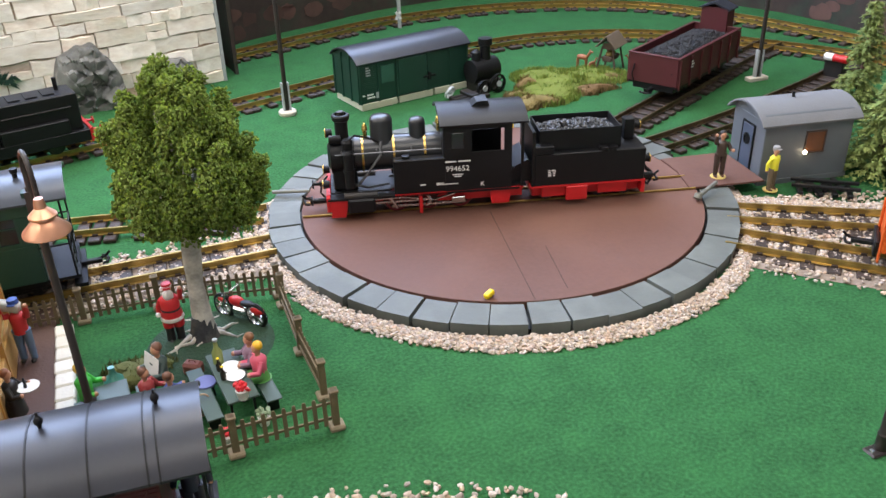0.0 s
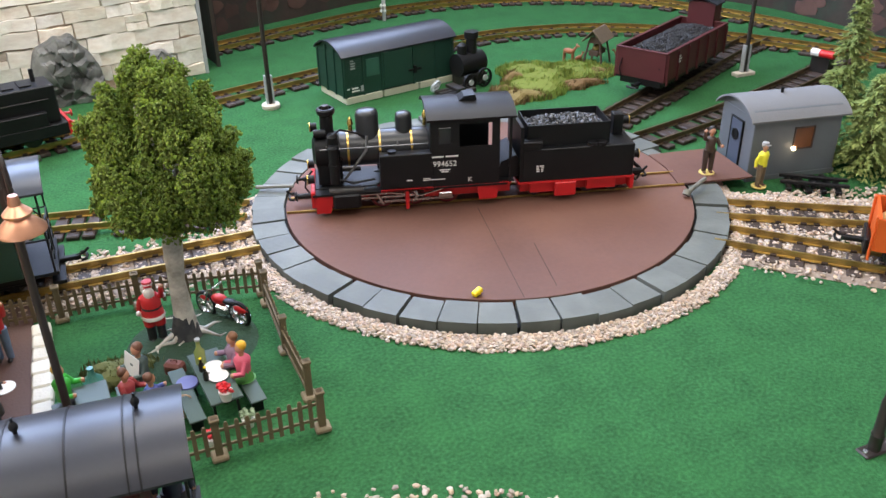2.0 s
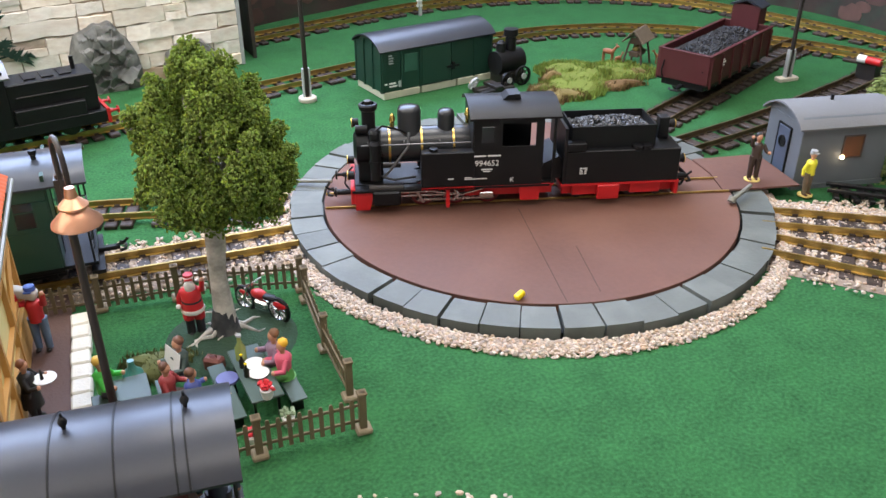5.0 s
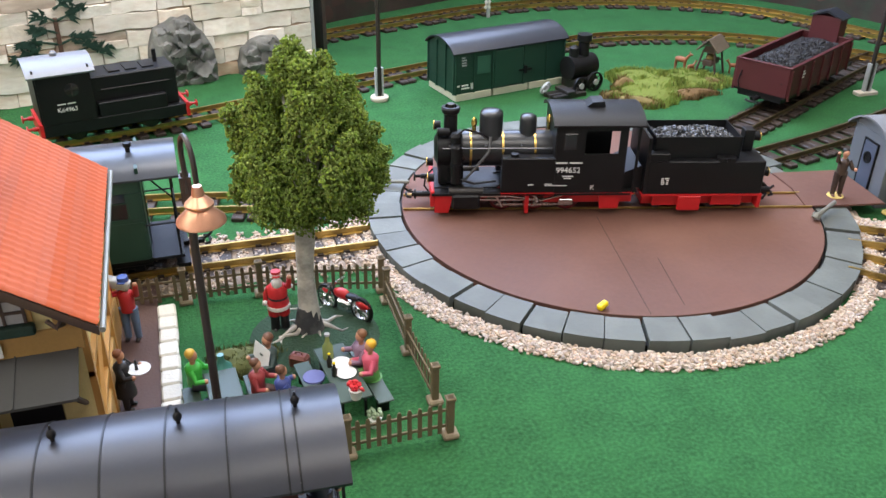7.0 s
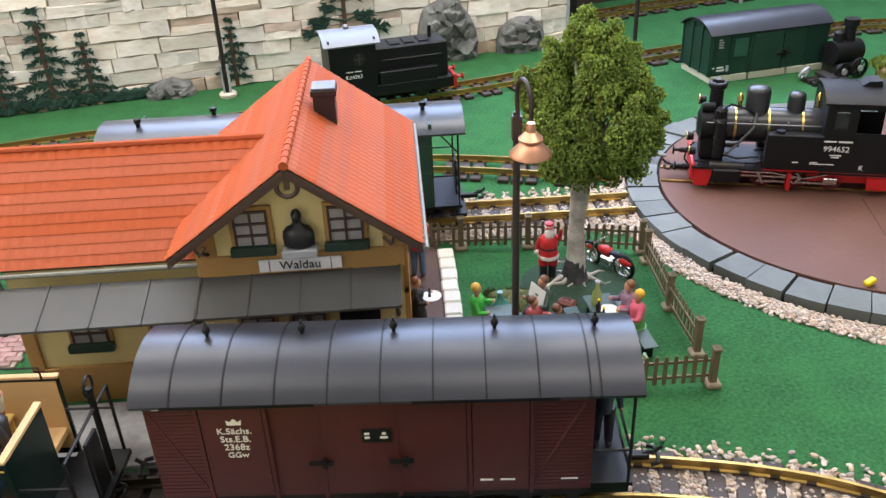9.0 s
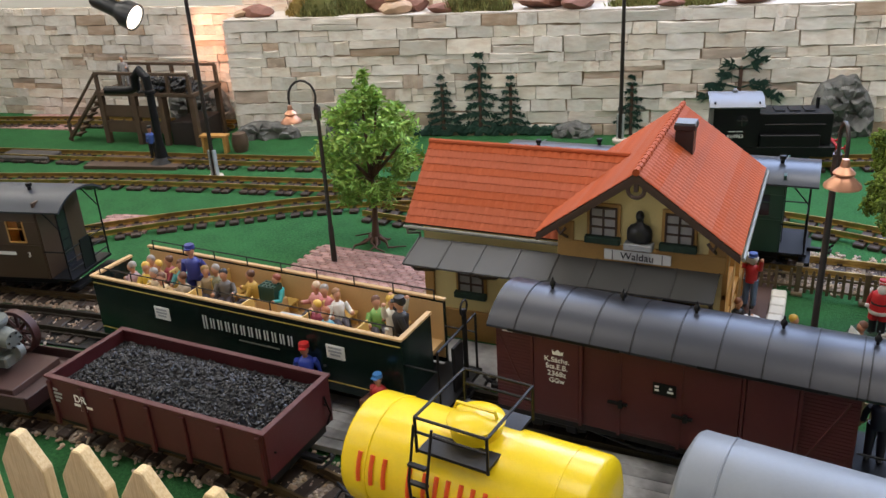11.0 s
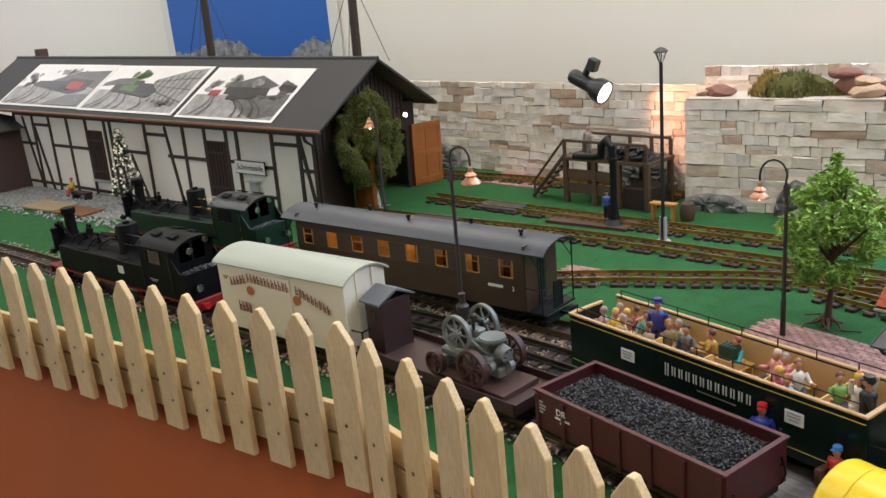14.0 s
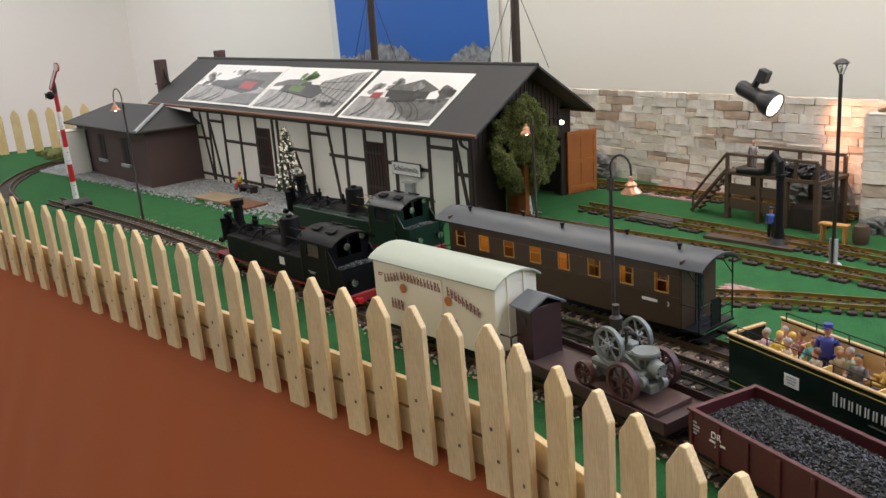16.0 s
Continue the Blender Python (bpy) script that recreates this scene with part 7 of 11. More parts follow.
def cobble_rock(at, sx, sz, label, seed):
    """A flat-backed crag with broken facets, leaning on the wall."""
    rng = random.Random(seed)
    seeds = [(rng.uniform(-1, 1) * sx, rng.uniform(0, 1) * sz, rng.uniform(0.0, 0.014), rng.uniform(-0.6, 0.6), rng.uniform(-0.4, 0.8)) for _ in range(int(22 + 4200 * sx * sz))]
    bm = B()
    nr, na = 34, 84
    edge_ = [1 + 0.1 * noise.noise(Vector((3.0 * math.cos(math.pi * j / na), 3.0 * math.sin(math.pi * j / na), seed * 1.7))) for j in range(na + 1)]
    rings = []
    for i in range(nr + 1):
        g = i / nr
        ring_ = []
        for j in range(na + 1):
            a = math.pi * j / na
            x, z = g * edge_[j] * sx * math.cos(a), g * edge_[j] * sz * math.sin(a) ** 0.8
            px, pz, dep, tx, tz = min(seeds, key=lambda q_: (q_[0] - x) ** 2 + (q_[1] - z) ** 2 * 1.6)
            y = -(0.016 * math.sqrt(max(0.0, 1 - g * g)) + (dep + tx * (x - px) + tz * (z - pz)) * (1 - g ** 6)) if g < 1 else 0.012
            ring_.append(bm.verts.new((x, y, z)))
        rings.append(ring_)
    for a_, b_ in zip(rings, rings[1:]):
        for j in range(na):
            bm.faces.new((a_[j], a_[j + 1], b_[j + 1], b_[j]))
    bmesh.ops.remove_doubles(bm, verts=bm.verts, dist=1e-6)
    return mono("rock", bm, M_ROCK, at, label, "rock", "rocks by the wall", smooth=12)


cobble_rock(WALL @ pose(1.452, -0.012, 0), 0.072, 0.14, "large mossy grey rock leaning on the wall", 1)
cobble_rock(WALL @ pose(1.63, -0.012, 0), 0.062, 0.075, "smaller grey rock leaning on the wall", 2)
cobble_rock(WALL @ pose(0.855, -0.012, 0), 0.05, 0.035, "low grey rock at the wall's foot", 3)
cobble_rock(WALL @ pose(0.08, -0.012, 0), 0.09, 0.04, "low rubble at the wall's foot", 4)
cobble_rock(WALL @ pose(0.3, -0.014, 0), 0.06, 0.09, "dark grey rock behind the lamp", 8)
cobble_rock(pose(-1.9, 2.345, 0, 0, 0, 6), 0.11, 0.095, "slate rock at the foot of the back wall", 5)
cobble_rock(pose(-1.0, 2.43, 0, 0, 0, 6), 0.1, 0.12, "dark rock behind the coaling stage", 6)
for i, (u, dpt, sx, sy, sz, mm, lab) in enumerate(((0.075, 0.05, 0.045, 0.03, 0.028, M_REDROCK, "red sandstone lump on the wall"), (0.395, 0.07, 0.05, 0.035, 0.05, M_REDROCK, "stacked red sandstone on the wall"),
                                                   (0.43, 0.035, 0.045, 0.03, 0.03, M_SANDROCK, "tan sandstone on the wall"), (0.545, 0.03, 0.045, 0.025, 0.02, M_REDROCK, "flat red sandstone on the wall"),
                                                   (0.8, 0.07, 0.095, 0.04, 0.035, M_REDROCK, "long flat red sandstone on the wall"), (0.87, 0.03, 0.05, 0.03, 0.03, M_REDROCK, "red sandstone slab on the wall"),
                                                   (1.08, 0.025, 0.05, 0.025, 0.018, M_REDROCK, "thin red slab on the wall"), (1.25, 0.05, 0.06, 0.04, 0.03, M_REDROCK, "red sandstone on the wall"))):
    rock(WALL @ pose(u, dpt, 0.2925, 0, 0, i * 7), sx, sy, sz * 1.25, mm, lab, i + 10)
for i, (u, dpt, z, sx, sy, sz, mm, lab) in enumerate(((0.375, 0.07, 0.332, 0.042, 0.03, 0.03, M_REDROCK, "red sandstone on top of the pile"), (0.425, 0.05, 0.32, 0.034, 0.026, 0.026, M_SANDROCK, "tan sandstone resting on the pile"),
                                                      (0.475, 0.06, 0.2925, 0.036, 0.03, 0.04, M_REDROCK, "rounded red sandstone on the wall"), (0.775, 0.07, 0.326, 0.055, 0.032, 0.028, M_REDROCK, "flat red slab lying on another"),
                                                      (0.855, 0.05, 0.322, 0.06, 0.034, 0.03, M_REDROCK, "dark red slab on the stone pile"), (0.82, 0.06, 0.346, 0.04, 0.026, 0.022, M_REDROCK, "small red slab crowning the pile"), (0.03, 0.06, 0.2925, 0.03, 0.026, 0.022, M_SANDROCK, "small tan stone at the wall's end"))):
    rock(WALL @ pose(u, dpt, z, 0, 0, i * 11), sx, sy, sz, mm, lab, i + 30)


def moss(at, sx, sy, sz, material, label, seed, n=500, blade=0.008, name="moss_cushion", category="moss", lumpy=0.0):
    """A cushion of many small upright tufts."""
    rng = random.Random(seed)
    vs, fs = [], []
    for _ in range(n):
        a, rr = rng.uniform(0, 6.283), math.sqrt(rng.random())
        edge_ = 1 + 0.25 * math.sin(3 * a + seed) + 0.15 * math.sin(5 * a + 2 * seed)
        x, y = rr * math.cos(a) * sx * edge_, rr * math.sin(a) * sy * edge_
        h = sz * (1 - rr * rr * 0.8) * rng.uniform(0.55, 1.0) * (1 + lumpy * 1.6 * noise.noise(Vector((x * 42, y * 42, seed))))
        for _k in range(3):
            b = Vector((x + rng.uniform(-1, 1) * blade, y + rng.uniform(-1, 1) * blade, max(0.0, h - blade * 2.2)))
            t = b + Vector((rng.uniform(-1, 1) * blade, rng.uniform(-1, 1) * blade, blade * rng.uniform(1.2, 2.6)))
            sd = Vector((rng.uniform(-1, 1), rng.uniform(-1, 1), 0)).normalized() * blade * 0.35
            o = len(vs)
            vs += [tuple(b - sd), tuple(b + sd), tuple(t)]
            fs.append((o, o + 1, o + 2))
    core = B()
    out = bmesh.ops.create_icosphere(core, subdivisions=3, radius=1.0)
    for v in out["verts"]:
        a = math.atan2(v.co.y, v.co.x)
        edge_ = 1 + 0.25 * math.sin(3 * a + seed) + 0.15 * math.sin(5 * a + 2 * seed)
        v.co = Vector((v.co.x * sx * 0.9 * edge_, v.co.y * sy * 0.9 * edge_, max(0.0, v.co.z) * sz * 0.78))
    o = len(vs)
    vs += [tuple(v.co) for v in core.verts]
    fs += [tuple(o + v.index for v in f.verts) for f in core.faces]
    core.free()
    me = bpy.data.meshes.new(name)
    me.from_pydata(vs, [], fs)
    me.materials.append(material)
    ob = new(name, me)
    ob.matrix_basis = at
    return tagged(ob, label, category, kind="stuff")


moss(WALL @ pose(0.26, 0.06, 0.292), 0.085, 0.045, 0.075, M_MOSS, "cushion of olive moss with rusty tips on the wall", 1, 700)
moss(WALL @ pose(0.2, 0.07, 0.292), 0.05, 0.04, 0.078, M_MOSSRUST, "rusty dry moss on the wall", 2, 350)
moss(WALL @ pose(0.625, 0.06, 0.292), 0.08, 0.045, 0.085, M_MOSS, "round cushion of olive moss on the wall", 3, 700)
moss(WALL @ pose(1.07, 0.06, 0.292), 0.12, 0.045, 0.07, M_MOSS, "broad cushion of moss on the wall", 4, 800)
for u in (0.51, 0.62, 1.05):
    bm = B()
    lathe(bm, [(0.006, 0), (0.007, 0.012), (0.0045, 0.018), (0.006, 0.024), (0.004, 0.031), (0, 0.033)], 10)
    mono("garden_gnome", bm, M_SANDROCK, WALL @ pose(u, 0.075, 0.33 if u != 0.51 else 0.2925), "tiny tan ornament standing on the wall", "ornament")

M_FLATTREE = mat("dark spruce green", (0.012, 0.045, 0.03), 0.8, vary=0.35, scale=80, bump=0.6, bscale=200)
M_TRUNK = mat("red-brown trunk", (0.09, 0.045, 0.03), 0.8, vary=0.3, scale=80)


def flat_tree(u, height, width, label, seed, pine=False):
    rng = random.Random(seed)
    t = thing("flat_spruce", WALL @ pose(u, -0.006, 0.0), label, "tree", "flat trees on the wall")
    part("trunk", box(B(), -0.004, 0.004, -0.002, 0.004, 0.0, height * 0.8, 0.001), M_TRUNK, t)
    bm = B()
    tiers, unit = (5, 0.011 * height / 0.2) if pine else (8, 0.0082 * height / 0.16)

    def tuft(x, z, dx, dz, size):
        for _k in range(5):
            a = math.atan2(dz, dx) + rng.uniform(-1.0, 1.0)
            L_ = size * rng.uniform(0.7, 1.5)
            y = rng.uniform(-0.006, 0.001)
            p = Vector((x + rng.uniform(-0.4, 0.4) * size, y, z + rng.uniform(-0.4, 0.4) * size))
            n_ = Vector((-math.sin(a), 0, math.cos(a))) * size * 0.3
            tip = p + Vector((math.cos(a) * L_, rng.uniform(-0.003, 0), math.sin(a) * L_))
            back = p + Vector((0, 0.0025, 0))
            vs_ = [bm.verts.new(q_) for q_ in (p - n_, p + n_, tip, back)]
            for f_ in ((0, 1, 2), (1, 3, 2), (3, 0, 2)):
                bm.faces.new([vs_[i] for i in f_])

    for k in range(tiers):
        f = k / (tiers - 1)
        for s in (-1, 1):
            if pine:
                zc, ww = height * (0.5 + 0.44 * f), width * (0.62 - 0.4 * f) * rng.uniform(0.6, 1.1) * 0.9
                if rng.random() < 0.22:
                    continue
            else:
                zc, ww = height * (0.17 + 0.74 * f), width * (1 - f * 0.9) * 0.5 * rng.uniform(0.55, 1.15)
            steps = max(2, int(ww / (unit * 0.55)))
            for j in range(steps):
                g = (j + 0.6) / steps
                if pine and g < 0.45:
                    continue
                tuft(s * ww * g, zc - (0.0 if pine else 0.3 * ww * g) + rng.uniform(-0.25, 0.25) * unit + (0.1 * ww * math.sin(5 * g + k) if pine else 0), s, 0.1 if pine else -0.45, unit * (1.25 if pine else 1.05 - 0.25 * g))
            if pine:
                rod(bm, (0, 0, zc - 0.012), (s * ww * 0.7, 0, zc), 0.0028, 0.0015, 5)
    part("foliage", bm, M_FLATTREE, t, "dark green layered branches", smooth=0)
    return t


flat_tree(0.54, 0.162, 0.095, "dark green flat spruce against the wall", 1)
flat_tree(0.632, 0.218, 0.13, "tall dark green flat spruce against the wall", 2)
flat_tree(0.706, 0.16, 0.09, "dark green flat spruce beside the tall one", 3)
flat_tree(0.99, 0.155, 0.085, "dark green flat spruce behind the lamp post", 4)
flat_tree(1.23, 0.2, 0.17, "dark spreading flat pine behind the diesel", 5, pine=True)
bm = B()
rng = random.Random(4)
for k in range(60):
    u = 0.46 + 0.4 * k / 60
    ball(bm, (u, -0.006, 0.006 + rng.uniform(0, 0.014)), 0.011, 1, (1.2, 0.5, 1.0), 0.5)
mono("undergrowth", bm, M_FLATTREE, WALL, "dark strip of undergrowth below the flat trees", "undergrowth", kind="stuff", smooth=0)

# ---- back wall poster and masts ----
M_BLUE = mat("blue sky print", (0.02, 0.13, 0.5), 0.5, vary=0.12, scale=2.5)
M_CRAG = mat("grey crag print", (0.3, 0.31, 0.34), 0.6, vary=0.7, scale=30, fine=0.5, fscale=70, dirt=(0.02, 0.025, 0.04), dirt_amount=0.95)
po = thing("poster", BACK @ pose(-2.4, -0.012, 0), "blue-sky mountain poster with pale border on the back wall", "poster")
part("sheet", box(B(), -0.6, 0.6, -0.003, 0.003, 0.25, 0.83), M_BLUE, po)
part("border", box(B(), -0.66, -0.6, -0.004, 0.003, 0.25, 0.83), M_PAPER, po)
part("border", box(B(), 0.6, 0.66, -0.004, 0.003, 0.25, 0.83), M_PAPER, po)
part("border", box(B(), -0.66, 0.66, -0.0045, 0.003, 0.83, 0.86), M_PAPER, po)
bm = B()
rng = random.Random(8)
ridge = [(-0.6, 0.25)] + [(-0.6 + 1.2 * k / 40, 0.41 + 0.07 * math.exp(-((k - 14) / 6) ** 2) + 0.045 * math.exp(-((k - 36) / 4) ** 2) + 0.02 * rng.random() - 0.06 * math.exp(-((k - 27) / 4.5) ** 2)) for k in range(41)] + [(0.6, 0.25)]
ridge = ridge[:1] + [p for a_, b_ in zip(ridge[1:-2], ridge[2:-1]) for p in (a_, ((a_[0] + b_[0]) / 2, (a_[1] + b_[1]) / 2 + rng.uniform(-0.012, 0.016)))] + ridge[-2:]
prism(bm, ridge, 0.002, XZ)
part("crag_ridge", bm, M_CRAG, po, "grey crags at the lower edge", at=pose(0, -0.0035, 0), smooth=0)

# ---- engine shed ----
M_TIMBER = mat("dark brown half-timber", (0.04, 0.026, 0.018), 0.65, vary=0.25)
M_LIME = mat("white limewash", (0.8, 0.77, 0.7), 0.8, vary=0.08, scale=10, bump=0.3, bscale=150)
M_FELT = mat("charcoal roofing felt", (0.035, 0.035, 0.036), 0.75, vary=0.15, scale=6, bump=0.25, bscale=300)
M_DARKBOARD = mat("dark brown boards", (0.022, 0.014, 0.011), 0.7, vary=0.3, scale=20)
M_BRICKPAINT = mat("dull purple-brown brick paint", (0.085, 0.05, 0.045), 0.75, vary=0.12, scale=14, bump=0.3, bscale=260)
M_DOORWOOD = mat("varnished orange-brown door wood", (0.33, 0.11, 0.025), 0.5, vary=0.25, scale=25)
SL, SD, SE, SR, U0, ZL = 1.82, 0.435, 0.312, 0.445, 0.13, -0.06
SHF = pose(-3.349, 1.188, 0, 0, 0, 15.11)  # the ground before the shed
sh = thing("engine_shed", pose(-3.349, 1.188, 0.0476, 0, 1.6, 15.11), "long half-timbered engine shed with a dark felt roof", "engine shed")
part("front_wall", box(B(), U0, SL, 0, 0.01, ZL, SE), M_LIME, sh, "white limewashed wall panels")
part("back_wall", box(B(), U0, SL - 0.011, SD + 0.02, SD + 0.03, ZL, SE - 0.022), M_DARKBOARD, sh)
bm = B()
prism(bm, [(0.011, ZL), (SD - 0.011, ZL), (SD - 0.011, SE), (SD / 2, SR - 0.012), (0.011, SE)], 0.01, YZ)
part("gable_wall", bm, M_DARKBOARD, sh, "dark boarded gable", smooth=0, at=pose(U0, 0, 0))
for y0, y1, z0, z1 in ((-0.002, 0.14, ZL, SE), (SD - 0.02, SD + 0.03, ZL, SE - 0.022), (0.14, SD - 0.02, 0.2, SE)):
    bm = B()
    box(bm, SL - 0.01, SL, y0, y1, z0, z1)
    part("gable_post", bm, M_DARKBOARD, sh, smooth=0)
bm = B()
prism(bm, [(0, SE), (SD, SE), (SD / 2, SR - 0.012)], 0.01, YZ)
part("gable_top", bm, M_DARKBOARD, sh, smooth=0, at=pose(SL - 0.01, 0, 0))
for k in range(21):
    y = 0.008 + k * 0.0195
    top = SE + (SR - SE - 0.015) * (1 - abs(y - SD / 2) / (SD / 2))
    part("batten", box(B(), SL, SL + 0.003, y, y + 0.006, 0.2, top), M_DARKBOARD, sh, smooth=0)
for u in (0.13, 0.265, 0.385, 0.51, 0.635, 0.755, 0.79, 0.995, 1.205, 1.315, 1.42, 1.47, 1.63, 1.745, 1.815):
    part("timber_post", box(B(), u, u + 0.013, -0.004, 0.004, ZL, SE), M_TIMBER, sh)
for u0, u1, z in ((0.14, 0.265, 0.136), (0.28, 0.385, 0.214), (0.4, 0.635, 0.138), (0.79, 0.99, 0.145), (0.995, 1.12, 0.214), (1.115, 1.315, 0.144), (1.43, 1.47, 0.148), (1.47, 1.63, 0.14), (1.635, 1.75, 0.217), (1.745, 1.815, 0.143), (U0, SL, SE - 0.06), (U0, SL, ZL + 0.04)):
    part("timber_rail", box(B(), u0, u1, -0.0035, 0.0035, z, z + 0.011), M_TIMBER, sh)
for u0, z0, u1, z1 in ((0.2, 0.25, 0.265, -0.04), (0.28, 0.21, 0.34, -0.04), (1.115, 0.25, 1.165, -0.03), (1.755, 0.25, 1.815, -0.03), (0.9, 0.14, 0.975, -0.04)):
    bm = B()
    d_ = Vector((u1 - u0, 0, z1 - z0))
    mx = Matrix.LocRotScale(((u0 + u1) / 2, 0, (z0 + z1) / 2), Euler((0, -math.atan2(d_.z, d_.x), 0)), None)
    box(bm, -d_.length / 2, d_.length / 2, -0.0038, 0.0038, -0.006, 0.006, m=mx)
    part("timber_brace", bm, M_TIMBER, sh, smooth=0)
for u0 in (0.65, 1.33):
    dr = part("shed_door", box(B(), u0, u0 + 0.088, -0.005, 0.006, 0.03, 0.215, 0.001), mat("red-brown shed door", (0.07, 0.02, 0.014), 0.6, vary=0.25), sh, "red-brown boarded door")
    for k in range(5):
        part("door_board", box(B(), u0 + 0.004 + k * 0.0165, u0 + 0.013 + k * 0.0165, -0.0075, -0.005, 0.034, 0.212), M_DARKBOARD, dr, smooth=0)
    for z in (0.06, 0.175):
        part("hinge_strap", box(B(), u0 - 0.003, u0 + 0.091, -0.0085, -0.005, z, z + 0.007), M_TIMBER, dr, smooth=0)
    part("door_step", box(B(), u0 - 0.01, u0 + 0.098, -0.012, 0.0, 0.022, 0.03, 0.001), M_LIGHTGREY, dr, "pale stone door sill")
# roof slopes
OV, RU0, RU1 = 0.056, -0.15, SL + 0.078
up = Vector((0, SD / 2 + OV, (SR - SE) * (SD / 2 + OV) / (SD / 2)))
ezf = SE - (SR - SE) * OV / (SD / 2)
for s in (-1, 1):
    bm = B()
    y_e = -OV if s < 0 else SD + OV
    vs = [(RU0, y_e, ezf), (RU1, y_e, ezf), (RU1, SD / 2, SR), (RU0, SD / 2, SR)]
    low = [bm.verts.new(v) for v in vs]
    high = [bm.verts.new((x, y, z + 0.008)) for x, y, z in vs]
    bm.faces.new(low)
    bm.faces.new(list(reversed(high)))
    for i in range(4):
        bm.faces.new((low[i], high[i], high[(i + 1) % 4], low[(i + 1) % 4]))
    part("roof_slope", bm, M_FELT, sh, "charcoal felt roof", smooth=0)
    bm = B()
    pipe(bm, [(RU0, y_e, ezf + 0.002), (RU1, y_e, ezf + 0.002)], 0.006, 8)
    part("gutter", bm, mat("copper-brown gutter", (0.2, 0.09, 0.05), 0.45, metal=0.5), sh)
bm = B()
pipe(bm, [(1.82, -0.05, ezf), (1.82, -0.04, ezf - 0.03), (1.82, -0.012, ezf - 0.05), (1.82, -0.012, ZL)], 0.005, 8)
part("downpipe", bm, M_TIMBER, sh)
bm = B()
rod(bm, (RU0, SD / 2, SR + 0.006), (RU1, SD / 2, SR + 0.006), 0.007, seg=8)
part("ridge_cap", bm, M_FELT, sh)
for y0, a in ((0.15, -20), (SD + 0.002, 73)):
    dr = part("gate_leaf", box(B(), 0, 0.115, -0.004, 0.004, 0.002, 0.208, 0.001), M_DOORWOOD, sh, "open varnished wooden gate", at=pose(SL + 0.006, y0, 0.004, 0, 0, a))
    for z in (0.012, 0.1, 0.188):
        part("gate_rail", box(B(), 0, 0.115, -0.0065, 0.0065, z, z + 0.014), M_DOORWOOD, dr, smooth=0)
    for x in (0.0, 0.052, 0.103):
        part("gate_stile", box(B(), x, x + 0.012, -0.006, 0.006, 0.002, 0.208), M_DOORWOOD, dr, smooth=0)
slope_m = Matrix((Vector((1, 0, 0)), up.normalized(), Vector((1, 0, 0)).cross(up.normalized()))).transposed().to_4x4()
slope_m.translation = Vector((0, -OV, ezf + 0.009))
M_PHOTOGREY = [mat("photo grey %d" % k, (c, c * 0.98, c * 0.95), 0.45, vary=0.55, scale=45, fine=0.3, fscale=130, dirt=(c * 0.35, c * 0.35, c * 0.34), dirt_amount=0.6) for k, c in enumerate((0.62, 0.28, 0.1, 0.03))]
M_PHOTOGREY[0] = mat("photo sky", (0.7, 0.69, 0.68), 0.45, vary=0.1, scale=12)
def ribbon(bm, pts, width, z=0.0):
    """A flat bent strip lying on a print."""
    left, right = [], []
    for k, (x, y) in enumerate(pts):
        (xa, ya), (xb, yb) = pts[max(k - 1, 0)], pts[min(k + 1, len(pts) - 1)]
        d = math.hypot(xb - xa, yb - ya) or 1.0
        w = width * (1 - 0.6 * k / len(pts))
        nx, ny = -(yb - ya) / d * w / 2, (xb - xa) / d * w / 2
        left.append((x + nx, y + ny))
        right.append((x - nx, y - ny))
    prism(bm, left + right[::-1], 0.0004, Matrix.Translation((0, 0, z)))


def bend(x0, y0, x1, y1, x2, y2, n=10):
    return [((1 - t) ** 2 * x0 + 2 * t * (1 - t) * x1 + t * t * x2, (1 - t) ** 2 * y0 + 2 * t * (1 - t) * y1 + t * t * y2) for t in [k / n for k in range(n + 1)]]


